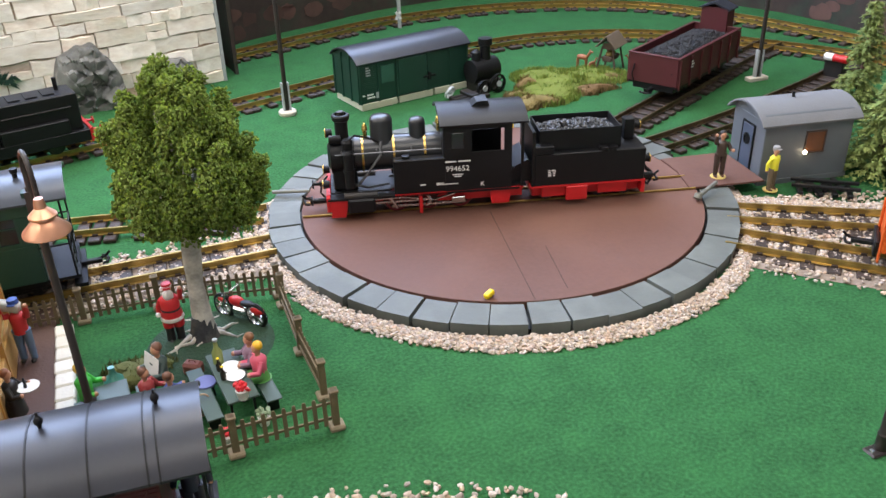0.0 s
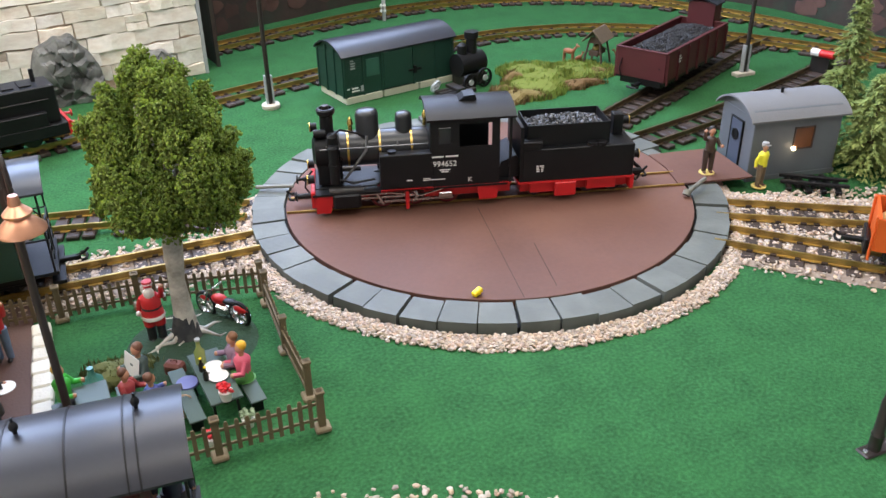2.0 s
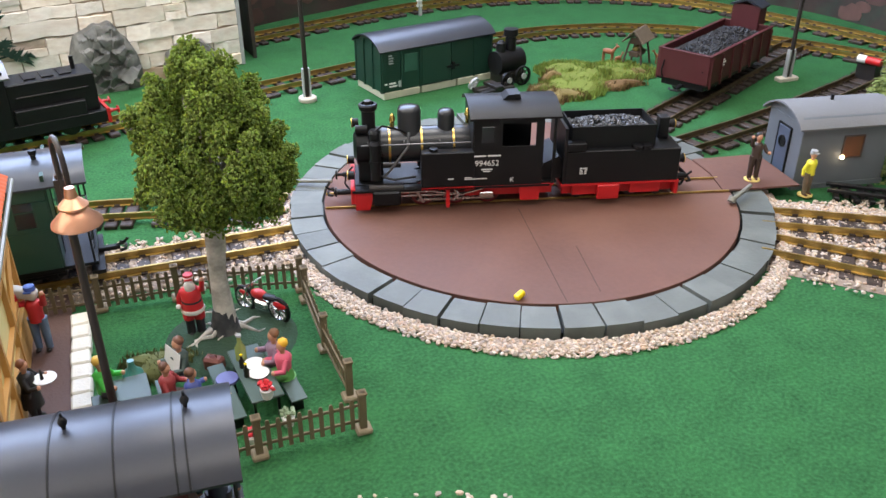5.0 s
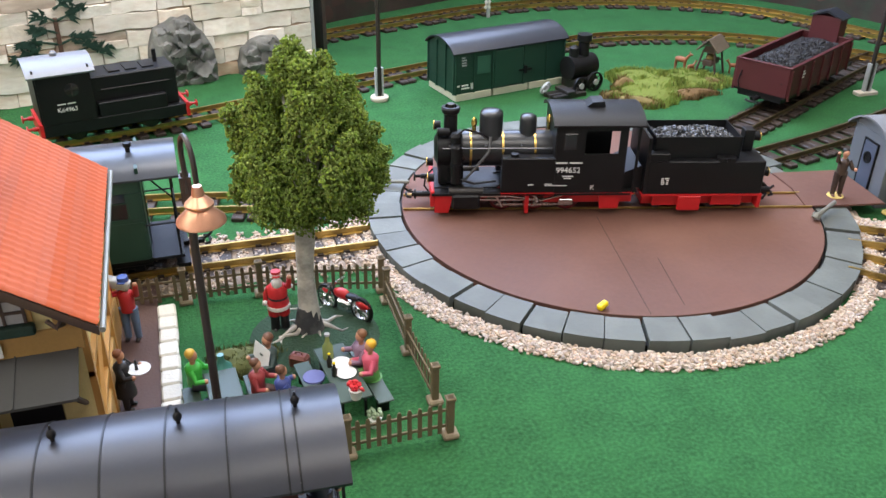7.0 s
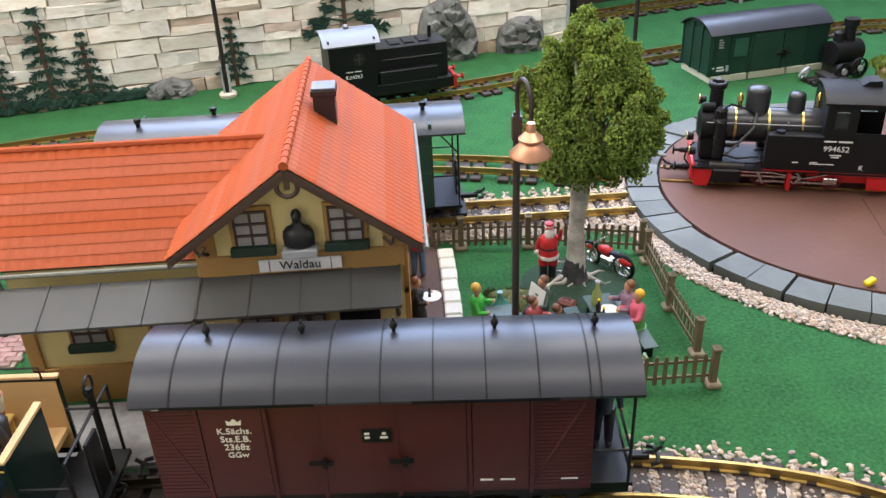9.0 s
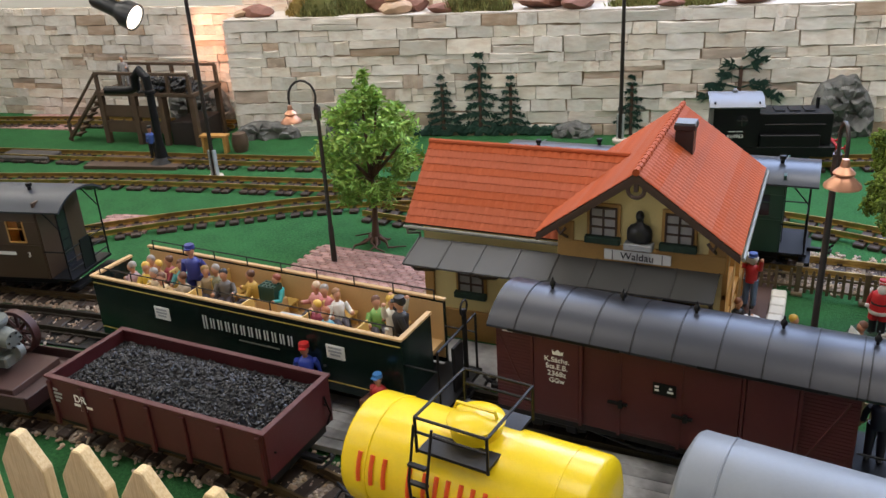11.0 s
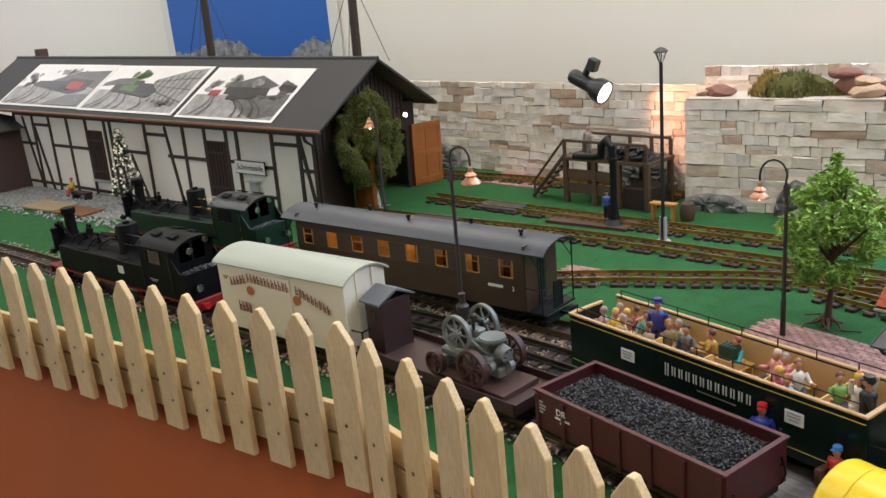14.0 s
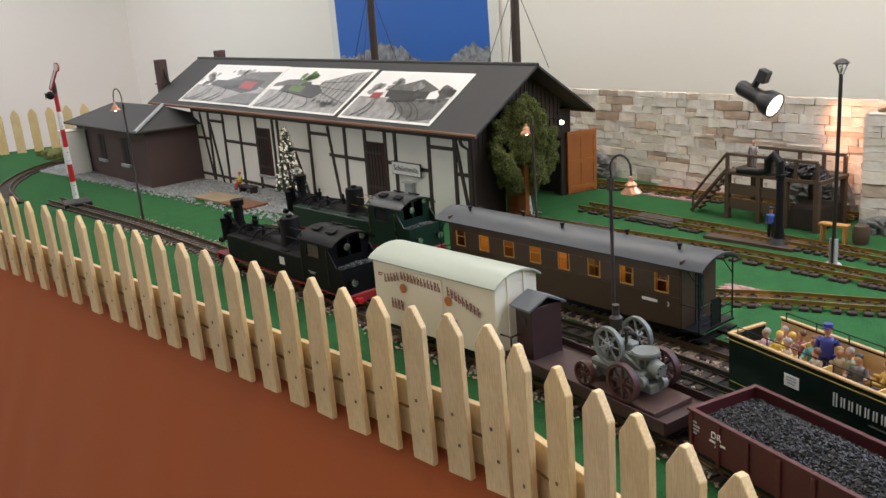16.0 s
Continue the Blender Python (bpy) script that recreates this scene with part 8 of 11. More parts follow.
def photo_print(ph, i, w, h):
    """The picture on one print: layered flat shapes in greys, each a touch above the last."""
    rng = random.Random(40 + i)
    deep = [0.002]

    def layer(name, shapes, material, label=""):
        bm = B()
        for sh_ in shapes:
            prism(bm, sh_, 0.0003, Matrix.Translation((0, 0, deep[0])))
        deep[0] += 0.00035
        part(name, bm, material, ph, label, smooth=0)

    def cloud(cx, cy, sx, sy, n=9):
        out = []
        for _ in range(n):
            x, y, r_ = cx + rng.gauss(0, 0.5) * sx, cy + rng.gauss(0, 0.4) * sy, rng.uniform(0.3, 0.7) * sy
            out.append([(min(w - 0.013, max(0.013, x + r_ * rng.uniform(0.7, 1.3) * math.cos(a))), min(h - 0.011, max(0.011, y + r_ * rng.uniform(0.7, 1.3) * math.sin(a)))) for a in [k * 0.7 for k in range(9)]])
        return out

    G = M_PHOTOGREY
    if i == 2:
        layer("tree_line", cloud(0.07, 0.16, 0.05, 0.03) + cloud(0.14, 0.185, 0.03, 0.025), G[1], "faint trees in the photograph")
        layer("building_shape", [[(0.1, 0.15), (0.25, 0.212), (0.36, 0.165), (0.33, 0.15)]], G[2], "dark roof in the photograph")
        layer("building_wall", [[(0.14, 0.115), (0.34, 0.115), (0.33, 0.152), (0.13, 0.152)]], G[3])
        layer("bushes", cloud(0.4, 0.15, 0.04, 0.03, 12), G[2])
        layer("dark_ground", [[(0.2, 0.1), (0.44, 0.125), (0.44, 0.03), (0.36, 0.012), (0.3, 0.03)]], G[2])
        layer("railcar", [[(0.07, 0.105), (0.118, 0.108), (0.118, 0.135), (0.07, 0.132)]], M_PHOTORED, "red railcar in the photograph")
        layer("railcar_roof", [[(0.066, 0.132), (0.122, 0.135), (0.118, 0.15), (0.075, 0.148)]], G[0])
        layer("train_shape", [[(0.17, 0.09), (0.3, 0.1), (0.3, 0.125), (0.26, 0.13), (0.25, 0.15), (0.235, 0.15), (0.23, 0.13), (0.17, 0.12)]] + cloud(0.35, 0.105, 0.05, 0.014, 8), G[3], "dark locomotive in the photograph")
        layer("steam", cloud(0.26, 0.17, 0.016, 0.02, 6), G[1])
        curves = [(0.06, 0.012, 0.11, 0.05, 0.1, 0.1), (0.1, 0.012, 0.14, 0.05, 0.11, 0.1), (0.26, 0.012, 0.28, 0.06, 0.19, 0.095), (0.3, 0.012, 0.31, 0.06, 0.21, 0.095), (0.34, 0.012, 0.35, 0.06, 0.27, 0.095), (0.38, 0.02, 0.37, 0.06, 0.29, 0.095)]
    elif i == 1:
        layer("hill", [[(0.013, 0.13), (0.2, 0.15), (0.2, 0.18), (0.08, 0.175), (0.013, 0.15)]], G[2])
        layer("tree_line", cloud(0.2, 0.195, 0.04, 0.028, 14), M_PHOTOGREEN, "green trees in the photograph")
        layer("building_shape", [[(0.3, 0.11), (0.528, 0.03), (0.528, 0.238), (0.44, 0.225), (0.3, 0.17)]], G[1], "boarded house in the photograph")
        layer("board_line", [[(0.31 + 0.03 * k, 0.107 - 0.0105 * k), (0.314 + 0.03 * k, 0.106 - 0.0105 * k), (0.314 + 0.03 * k, 0.178 + 0.0075 * k), (0.31 + 0.03 * k, 0.176 + 0.0075 * k)] for k in range(7)], G[3])
        layer("board_line", [[(0.3, 0.12 + 0.02 * k), (0.528, 0.06 + 0.062 * k), (0.528, 0.064 + 0.062 * k), (0.3, 0.1225 + 0.02 * k)] for k in range(3)], G[3])
        layer("train_shape", [[(0.09, 0.105), (0.33, 0.075), (0.36, 0.11), (0.3, 0.15), (0.25, 0.15), (0.24, 0.165), (0.2, 0.165), (0.19, 0.145), (0.09, 0.14)]], G[3], "dark train in the photograph")
        layer("engine_cab", [[(0.14, 0.112), (0.23, 0.102), (0.23, 0.14), (0.14, 0.138)]], M_PHOTOGREEN)
        layer("scrub", cloud(0.42, 0.06, 0.08, 0.02, 12), G[2])
        curves = [(0.03, 0.012, 0.1, 0.05, 0.1, 0.105), (0.07, 0.012, 0.13, 0.05, 0.12, 0.105), (0.15, 0.012, 0.2, 0.04, 0.16, 0.1), (0.2, 0.012, 0.25, 0.04, 0.2, 0.095), (0.3, 0.012, 0.36, 0.04, 0.3, 0.075)]
    else:
        layer("tree_line", cloud(0.3, 0.2, 0.1, 0.025, 14) + cloud(0.08, 0.17, 0.05, 0.03, 8), G[1])
        layer("building_shape", [[(0.22, 0.15), (0.553, 0.11), (0.553, 0.215), (0.36, 0.205)]], G[2], "long shed in the photograph")
        layer("scrub", cloud(0.08, 0.13, 0.06, 0.025, 10), G[2])
        layer("train_shape", [[(0.12, 0.115), (0.42, 0.075), (0.5, 0.1), (0.5, 0.155), (0.34, 0.165), (0.33, 0.15), (0.14, 0.145)]] + cloud(0.35, 0.11, 0.1, 0.02, 8), G[3], "dark train in the photograph")
        layer("wagon_shape", [[(0.36, 0.105), (0.46, 0.098), (0.46, 0.145), (0.36, 0.148)]], M_PHOTORED, "maroon wagon in the photograph")
        layer("dark_ground", [[(0.3, 0.012), (0.55, 0.012), (0.553, 0.08), (0.42, 0.07)]], G[2])
        curves = [(0.05, 0.012, 0.16, 0.05, 0.13, 0.115), (0.1, 0.012, 0.2, 0.05, 0.16, 0.11), (0.19, 0.012, 0.28, 0.05, 0.25, 0.1), (0.24, 0.012, 0.32, 0.05, 0.28, 0.095)]
    bm = B()
    for c in curves:
        ribbon(bm, bend(*c), 0.006, deep[0])
    part("rail_lines", bm, G[3], ph, "curving rails in the photograph", smooth=0)


M_PHOTOGREEN = mat("photo green", (0.08, 0.15, 0.04), 0.5, vary=0.5, scale=40)
M_PHOTORED = mat("photo red", (0.3, 0.04, 0.04), 0.5, vary=0.3, scale=40)
for i, (u0, u1, s0) in enumerate(((0.1, 0.668, 0.022), (0.672, 1.215, 0.019), (1.238, 1.692, 0.014))):
    w_, h_ = u1 - u0, 0.25
    ph = thing("roof_photo", sh.matrix_basis @ slope_m @ pose(u0, s0, 0.0005), "large grey locomotive photograph with white border on the shed roof", "photograph", "photographs on the shed roof")
    part("print_sheet", box(B(), 0, w_, 0, h_, 0, 0.0015), M_PAPER, ph)
    part("sky_area", box(B(), 0.012, w_ - 0.012, h_ * 0.45, h_ - 0.01, 0.0015, 0.002), M_PHOTOGREY[0], ph)
    part("ground_area", box(B(), 0.012, w_ - 0.012, 0.01, h_ * 0.45, 0.0015, 0.002), M_PHOTOGREY[1], ph)
    photo_print(ph, i, w_, h_)
# name board and meter box
sg = thing("station_sign", sh.matrix_basis @ pose(1.533, -0.008, 0.142), "white name board with black lettering on the shed", "sign")
part("board", box(B(), -0.07, 0.07, -0.003, 0.0, -0.022, 0.022, 0.001), M_SATIN, sg)
part("face", box(B(), -0.067, 0.067, -0.004, -0.003, -0.019, 0.019), M_PAPER, sg)
words("lettering", "Schönheide", 0.026, M_SATIN, sg, pose(0, -0.0045, 0, 90), "black lettering")
bm = B()
box(bm, -0.018, 0.018, -0.012, 0, -0.02, 0.015, 0.001)
box(bm, -0.024, 0.024, -0.018, 0, 0.015, 0.019, 0.001)
mono("meter_box", bm, M_LIGHTGREY, sh.matrix_basis @ pose(1.54, -0.002, 0.082), "small grey box with a little roof on the shed wall", "box")
# annex with hipped roof and two windows
an = thing("annex", pose(-3.10, 1.212, 0, 0, 0, 10.6) @ pose(-1.0, -0.2, 0) @ Matrix.Diagonal((0.915, 1, 1, 1)), "purple-brown brick annex with hipped felt roof", "annex building")
part("wall_block", box(B(), 0, 1.0, 0, 0.3, 0, 0.245, 0.002), M_BRICKPAINT, an)
bm = B()
vs = [(-0.05, -0.05, 0.243), (1.05, -0.05, 0.243), (1.05, 0.35, 0.243), (-0.05, 0.35, 0.243), (0.18, 0.15, 0.325), (0.86, 0.15, 0.325)]
q = [bm.verts.new(v_) for v_ in vs]
for fidx in ((0, 1, 5, 4), (1, 2, 5), (2, 3, 4, 5), (3, 0, 4), (3, 2, 1, 0)):
    bm.faces.new([q[i] for i in fidx])
part("hip_roof", bm, M_FELT, an, "charcoal felt hipped roof", smooth=0)
bm = B()
pipe(bm, [(-0.05, -0.05, 0.243), (1.05, -0.05, 0.243), (1.05, 0.2, 0.243)], 0.006, 6)
part("eaves_gutter", bm, M_TIMBER, an)
bm = B()
pipe(bm, [(1.05, -0.05, 0.248), (0.86, 0.15, 0.33)], 0.008, 6)
part("hip_flashing", bm, M_LIGHTGREY, an, "light grey hip flashing")
for u in (0.38, 0.72):
    wn = part("window", box(B(), u - 0.045, u + 0.045, -0.003, 0.004, 0.085, 0.2), M_DARKBOARD, an, "dark brown shuttered window")
    part("window_sill", box(B(), u - 0.055, u + 0.055, -0.014, 0.0, 0.072, 0.085, 0.001), M_LIGHTGREY, wn)
    part("window_bar", box(B(), u - 0.002, u + 0.002, -0.005, -0.002, 0.085, 0.2), M_TIMBER, wn)
bm = B()
box(bm, -0.025, 0.025, -0.02, 0.02, 0, 0.19, 0.002)
box(bm, -0.03, 0.03, -0.025, 0.025, 0.08, 0.086)
ck = mono("chimney_stack", bm, M_BRICKPAINT, sh.matrix_basis @ pose(-0.2, 0.05, 0.27), "tall brown chimney stack at the shed's far end", "chimney")
bm = B()
rod(bm, (0.02, 0, 0.13), (0.1, 0, 0.02), 0.004, seg=6)
rod(bm, (0.02, 0, 0.15), (0.115, 0, 0.02), 0.004, seg=6)
for k in range(5):
    rod(bm, (0.03 + k * 0.017, 0, 0.118 - k * 0.021), (0.036 + k * 0.017, 0, 0.13 - k * 0.021), 0.003, seg=5)
part("ladder", bm, M_BLACK, ck)
bm = B()
box(bm, -0.02, 0.02, -0.02, 0.02, 0, 0.06, 0.001)
mono("chimney_pot", bm, M_BRICKPAINT, sh.matrix_basis @ pose(-0.1, 0.3, 0.42), "short brown chimney behind the ridge", "chimney")
for u, hh in ((0.85, 0.75), (1.605, 0.72)):
    ms = thing("chimney_mast", sh.matrix_basis @ pose(u, SD + 0.02, 0), "tall dark stove-pipe chimney stayed by wires", "chimney pipe")
    part("pipe", rod(B(), (0, 0, 0), (0, 0, hh), 0.018, 0.014, 14), M_TIMBER, ms)
    part("pipe_cap", rod(B(), (0, 0, hh), (0, 0, hh + 0.012), 0.02, 0.02, 14), M_BLACK, ms)
    bm = B()
    for dx, dy in ((0.14, 0), (-0.14, 0), (0.05, -0.1)):
        rod(bm, (0, 0, hh - 0.03), (dx, dy, SR - 0.03), 0.0013, seg=5)
    part("guy_wire", bm, M_IRON, ms, "thin guy wires")
# grey gravel apron, pits and bench figure before the shed
M_GREYGRAVEL = spread(mat("grey gravel", (0.3, 0.31, 0.31), 0.85, vary=0.3, scale=150), val=0.25, island=True)
bm = B()
prism(bm, [(-1.2, -0.32), (1.2, -0.22), (1.3, -0.02), (-1.2, 0.0)], 0.002)
mono("gravel_bed", bm, mat("grey gravel bed", (0.22, 0.23, 0.23), 0.9, vary=0.3, scale=60, bump=1.0, bscale=160), SHF @ pose(0.1, 0, 0.0005), "grey gravel apron before the shed", "gravel bed", kind="structure")
rng = random.Random(31)
pl = []
for _ in range(2600):
    u = rng.uniform(-1.15, 1.2)
    vv = rng.uniform(-0.31, -0.01)
    if u < -0.02 and vv > -0.2:
        continue
    p = SHF @ Vector((u + 0.1, vv, 0.003))
    pl.append(tuple(p))
stones("gravel", pl, 0.006, M_GREYGRAVEL, "loose grey gravel before the shed", seed=7)
pit = thing("timber_hatch", pose(-2.62, 1.17, 0.003, 0, 0, 15), "weathered plank and copper sheet lying on the gravel", "hatch cover")
part("plank_sheet", box(B(), -0.16, 0.06, -0.05, 0.05, 0, 0.008, 0.001), mat("weathered planks", (0.3, 0.22, 0.13), 0.5, vary=0.3, scale=20), pit)
part("copper_sheet", box(B(), 0.065, 0.25, -0.055, 0.035, 0, 0.007, 0.001), mat("copper-brown sheet", (0.22, 0.09, 0.04), 0.4, vary=0.3, scale=20, metal=0.3), pit)


# ---- figurines: each one plain mesh ----
PAINT = {}


def paint(colour):
    if colour not in PAINT:
        PAINT[colour] = mat("figure paint", colour, 0.5, vary=0.1, scale=120)
    return PAINT[colour]


SKIN, BROWN, DARK, BLOND, GREYH = (0.5, 0.25, 0.15), (0.12, 0.05, 0.025), (0.015, 0.014, 0.016), (0.65, 0.4, 0.06), (0.3, 0.27, 0.24)


def figurine(at, top, legs, hair, label, sit=False, hat=None, skirt=False, arms="down", h=0.08, base=None, group="figurines", extra=None):
    """A small painted doll, standing or sitting, facing -y."""
    k = h / 0.08
    m = Many()
    hip = 0.022 if sit else 0.037
    bm = m.use(paint(legs))
    for s in (-1, 1):
        x = s * 0.005
        if sit:
            pipe(bm, [(x, 0.0, hip), (x * 1.1, -0.013, hip + 0.001), (x * 1.1, -0.019, hip - 0.003), (x * 1.1, -0.02, 0.003)], [0.0052, 0.0048, 0.0044, 0.0036], 8)
        else:
            pipe(bm, [(x, 0, hip + 0.003), (x * 1.1, 0, 0.02), (x * 1.15, 0.0, 0.003)], [0.0058, 0.0047, 0.0038], 8)
    if skirt:
        lathe(bm, [(0.012, hip - 0.018 if not sit else hip - 0.004), (0.0105, hip - 0.005), (0.0075, hip + 0.008)], 12)
    bm = m.use(paint(DARK if base is None else (0.12, 0.05, 0.03)))
    for s in (-1, 1):
        ball(bm, (s * 0.0057, (-0.022 if sit else -0.003), 0.0022), 0.0036, 1, (0.9, 1.7, 0.65))
    bm = m.use(paint(top))
    pipe(bm, [(0, 0, hip), (0, 0, hip + 0.01), (0, 0, hip + 0.02), (0, 0, hip + 0.0245)], [0.0082, 0.0078, 0.0092, 0.005], 12)
    poses_ = {"down": ((-0.006, 0.004, -0.004), (-0.01, 0.003, -0.017)), "front": ((-0.004, -0.006, -0.009), (0.002, -0.016, -0.008)), "up": ((-0.005, -0.006, 0.004), (0.0, -0.009, 0.016))}
    for s in (-1, 1):
        a = arms if isinstance(arms, str) else arms[0 if s < 0 else 1]
        (ex, ey, ez), (hx, hy, hz) = poses_[a]
        sh_ = Vector((s * 0.009, 0, hip + 0.0205))
        el = sh_ + Vector((s * 0.0045, ey, -0.010 if a != "up" else 0.002))
        hd = sh_ + Vector((s * (0.004 if a == "front" else 0.006), hy, hz if a != "down" else -0.02))
        pipe(bm, [sh_, el, hd], [0.0038, 0.0033, 0.0028], 8)
        m.stamp()
        bm2 = m.use(paint(SKIN))
        ball(bm2, hd, 0.0031, 1)
        bm = m.use(paint(top))
    bm = m.use(paint(SKIN))
    rod(bm, (0, 0, hip + 0.022), (0, 0, hip + 0.029), 0.003, seg=8)
    ball(bm, (0, -0.0006, hip + 0.0332), 0.0057, 2, (0.9, 0.95, 1.12))
    bm = m.use(paint(hair))
    ball(bm, (0, 0.0012, hip + 0.0358), 0.0058, 2, (1.0, 1.0, 0.95))
    if hat:
        bm = m.use(paint(hat))
        lathe(bm, [(0.0062, hip + 0.0366), (0.006, hip + 0.0378), (0.0056, hip + 0.041), (0.0, hip + 0.042)], 12)
        box(bm, -0.004, 0.004, -0.0088, -0.004, hip + 0.0364, hip + 0.0374)
    if base:
        bm = m.use(paint(base))
        lathe(bm, [(0.013, -0.0005), (0.013, 0.001), (0, 0.001)], 14)
    if extra:
        extra(m, hip)
    me = m.mesh("figurine", 50)
    ob = new("figurine", me)
    ob.matrix_basis = at @ Matrix.Diagonal((0.95 * k, 0.95 * k, k, 1))
    return tagged(ob, label, "figurine", group)


# ---- trees ----
M_COLLAR = mat("blackened trunk foot", (0.03, 0.032, 0.036), 0.8, vary=0.5, scale=90, bump=0.6, bscale=250, dirt=(0.2, 0.19, 0.17), dirt_amount=0.4)
CRUMB = ((1, 0, 0), (-1, 0, 0), (0, 1, 0), (0, -1, 0), (0, 0, 1), (0, 0, -1))
CRUMB_F = ((0, 2, 4), (2, 1, 4), (1, 3, 4), (3, 0, 4), (2, 0, 5), (1, 2, 5), (3, 1, 5), (0, 3, 5))


def leafy(bm_v, bm_f, centre, r, n, leaf, rng, flat=0.9):
    """Loose pointed leaves round a twig end."""
    for _ in range(n):
        d = Vector((rng.gauss(0, 1), rng.gauss(0, 1), rng.gauss(0, 1))).normalized()
        p = Vector(centre) + Vector((d.x, d.y, d.z * flat)) * r * rng.uniform(0.3, 1.06)
        q = Euler((rng.uniform(-0.9, 0.9), rng.uniform(-0.9, 0.9), rng.uniform(0, 6.28))).to_matrix()
        s = leaf * rng.uniform(0.6, 1.3)
        o = len(bm_v)
        for c in ((-0.5, 0, 0), (0, -0.2, 0.08), (0.7, 0, -0.1), (0, 0.2, 0.08)):
            bm_v.append(tuple(p + q @ Vector(c) * s))
        bm_f.append((o, o + 1, o + 2, o + 3))


def crumbly(bm_v, bm_f, centre, r, n, leaf, rng):
    """Foam crumbs sticking to the outside of a small ball of twigs."""
    c = Vector(centre)
    for _ in range(n):
        d = Vector((rng.gauss(0, 1), rng.gauss(0, 1), rng.gauss(0.25, 1))).normalized()
        lump = 1 + 0.42 * noise.noise(c * 200 + d * 2.6)
        p = c + d * r * lump * rng.uniform(0.86, 1.12)
        q = Euler((rng.uniform(0, 6.28), rng.uniform(0, 6.28), rng.uniform(0, 6.28))).to_matrix()
        s = leaf * rng.uniform(0.5, 1.25)
        o = len(bm_v)
        for v in CRUMB:
            bm_v.append(tuple(p + q @ Vector((v[0] * s, v[1] * s * 0.8, v[2] * s * 0.6))))
        for f in CRUMB_F:
            bm_f.append((o + f[0], o + f[1], o + f[2]))


def tree(at, trunk_pts, trunk_r, clumps, leaf, per, material, bark, label, seed, roots=0, dark=None, foam=False):
    rng = random.Random(seed)
    t = thing("tree", at, label, "tree")
    bm = B()
    pipe(bm, trunk_pts, trunk_r, 12)
    for v_ in bm.verts:
        v_.co += Vector((noise.noise(v_.co * 120), noise.noise(v_.co * 120 + Vector((5, 0, 0))), 0)) * 0.0018
    for k in range(roots):
        a = 2 * math.pi * k / roots + rng.uniform(-0.3, 0.3)
        L_ = rng.uniform(0.028, 0.06)
        w_ = rng.uniform(-0.5, 0.5)
        pipe(bm, [(0.008 * math.cos(a), 0.008 * math.sin(a), 0.014), (L_ * 0.4 * math.cos(a), L_ * 0.4 * math.sin(a), 0.0085), (L_ * 0.7 * math.cos(a + w_), L_ * 0.7 * math.sin(a + w_), 0.006), (L_ * math.cos(a + 0.2), L_ * math.sin(a + 0.2), 0.002)], [0.004, 0.0026, 0.0019, 0.001], 6)
    top = Vector(trunk_pts[-1])
    part("trunk", bm, bark, t, "bark-covered trunk and roots", smooth=60)
    if trunk_r[0] > 0.015:
        bm = B()
        lathe(bm, [(trunk_r[0] * 1.25, 0.0), (trunk_r[0] * 0.98, 0.012), (trunk_r[1] * 1.04, 0.03), (trunk_r[1] * 0.98, 0.036)], 14)
        for v_ in bm.verts:
            v_.co += Vector((noise.noise(v_.co * 150), noise.noise(v_.co * 150 + Vector((3, 0, 0))), 0.5 * noise.noise(v_.co * 90))) * 0.003
        part("root_collar", bm, M_COLLAR, t, "black-brown foot of the trunk", smooth=60)
    for c in clumps[::max(1, len(clumps) // 12)]:
        bm = B()
        mid = top.lerp(Vector(c[:3]), 0.5) + Vector((0, 0, -0.006))
        pipe(bm, [top - Vector((0, 0, 0.01)), mid, Vector(c[:3])], [0.004, 0.0028, 0.0014], 6)
        part("limb", bm, bark, t)
    vs, fs = [], []
    for x, y, z, r in clumps:
        if foam:
            crumbly(vs, fs, (x, y, z), r, int(per * (r / 0.012) ** 2), leaf, rng)
        else:
            leafy(vs, fs, (x, y, z), r, per, leaf, rng)
    me = bpy.data.meshes.new("crown")
    me.from_pydata(vs, [], fs)
    me.materials.append(material)
    ob = new("crown", me)
    ob.parent = t
    tagged(ob, "crown of many small leaf clumps")
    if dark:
        # darker inner balls paint the shade seen between the clumps
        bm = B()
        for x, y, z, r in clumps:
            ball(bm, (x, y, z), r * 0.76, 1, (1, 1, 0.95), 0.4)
        part("inner_foliage", bm, dark, t, "inner foliage in darker olive, shade painted in", smooth=0)
    return t


def crown_clumps(cx, cy, z0, z1, rmax, n, seed, shape=1.0, size=(0.016, 0.028)):
    rng = random.Random(seed)
    out = []
    for i in range(n):
        f = (i + rng.random()) / n
        z = z0 + (z1 - z0) * f
        prof = (math.sin(math.pi * min(1, max(0.0, 0.16 + 0.84 * f)) ** shape)) ** 0.6
        a = rng.uniform(0, 6.283)
        rr = rmax * prof * math.sqrt(rng.uniform(0.25, 1.0))
        out.append((cx + rr * math.cos(a), cy + rr * math.sin(a), z, rng.uniform(*size)))
    return out


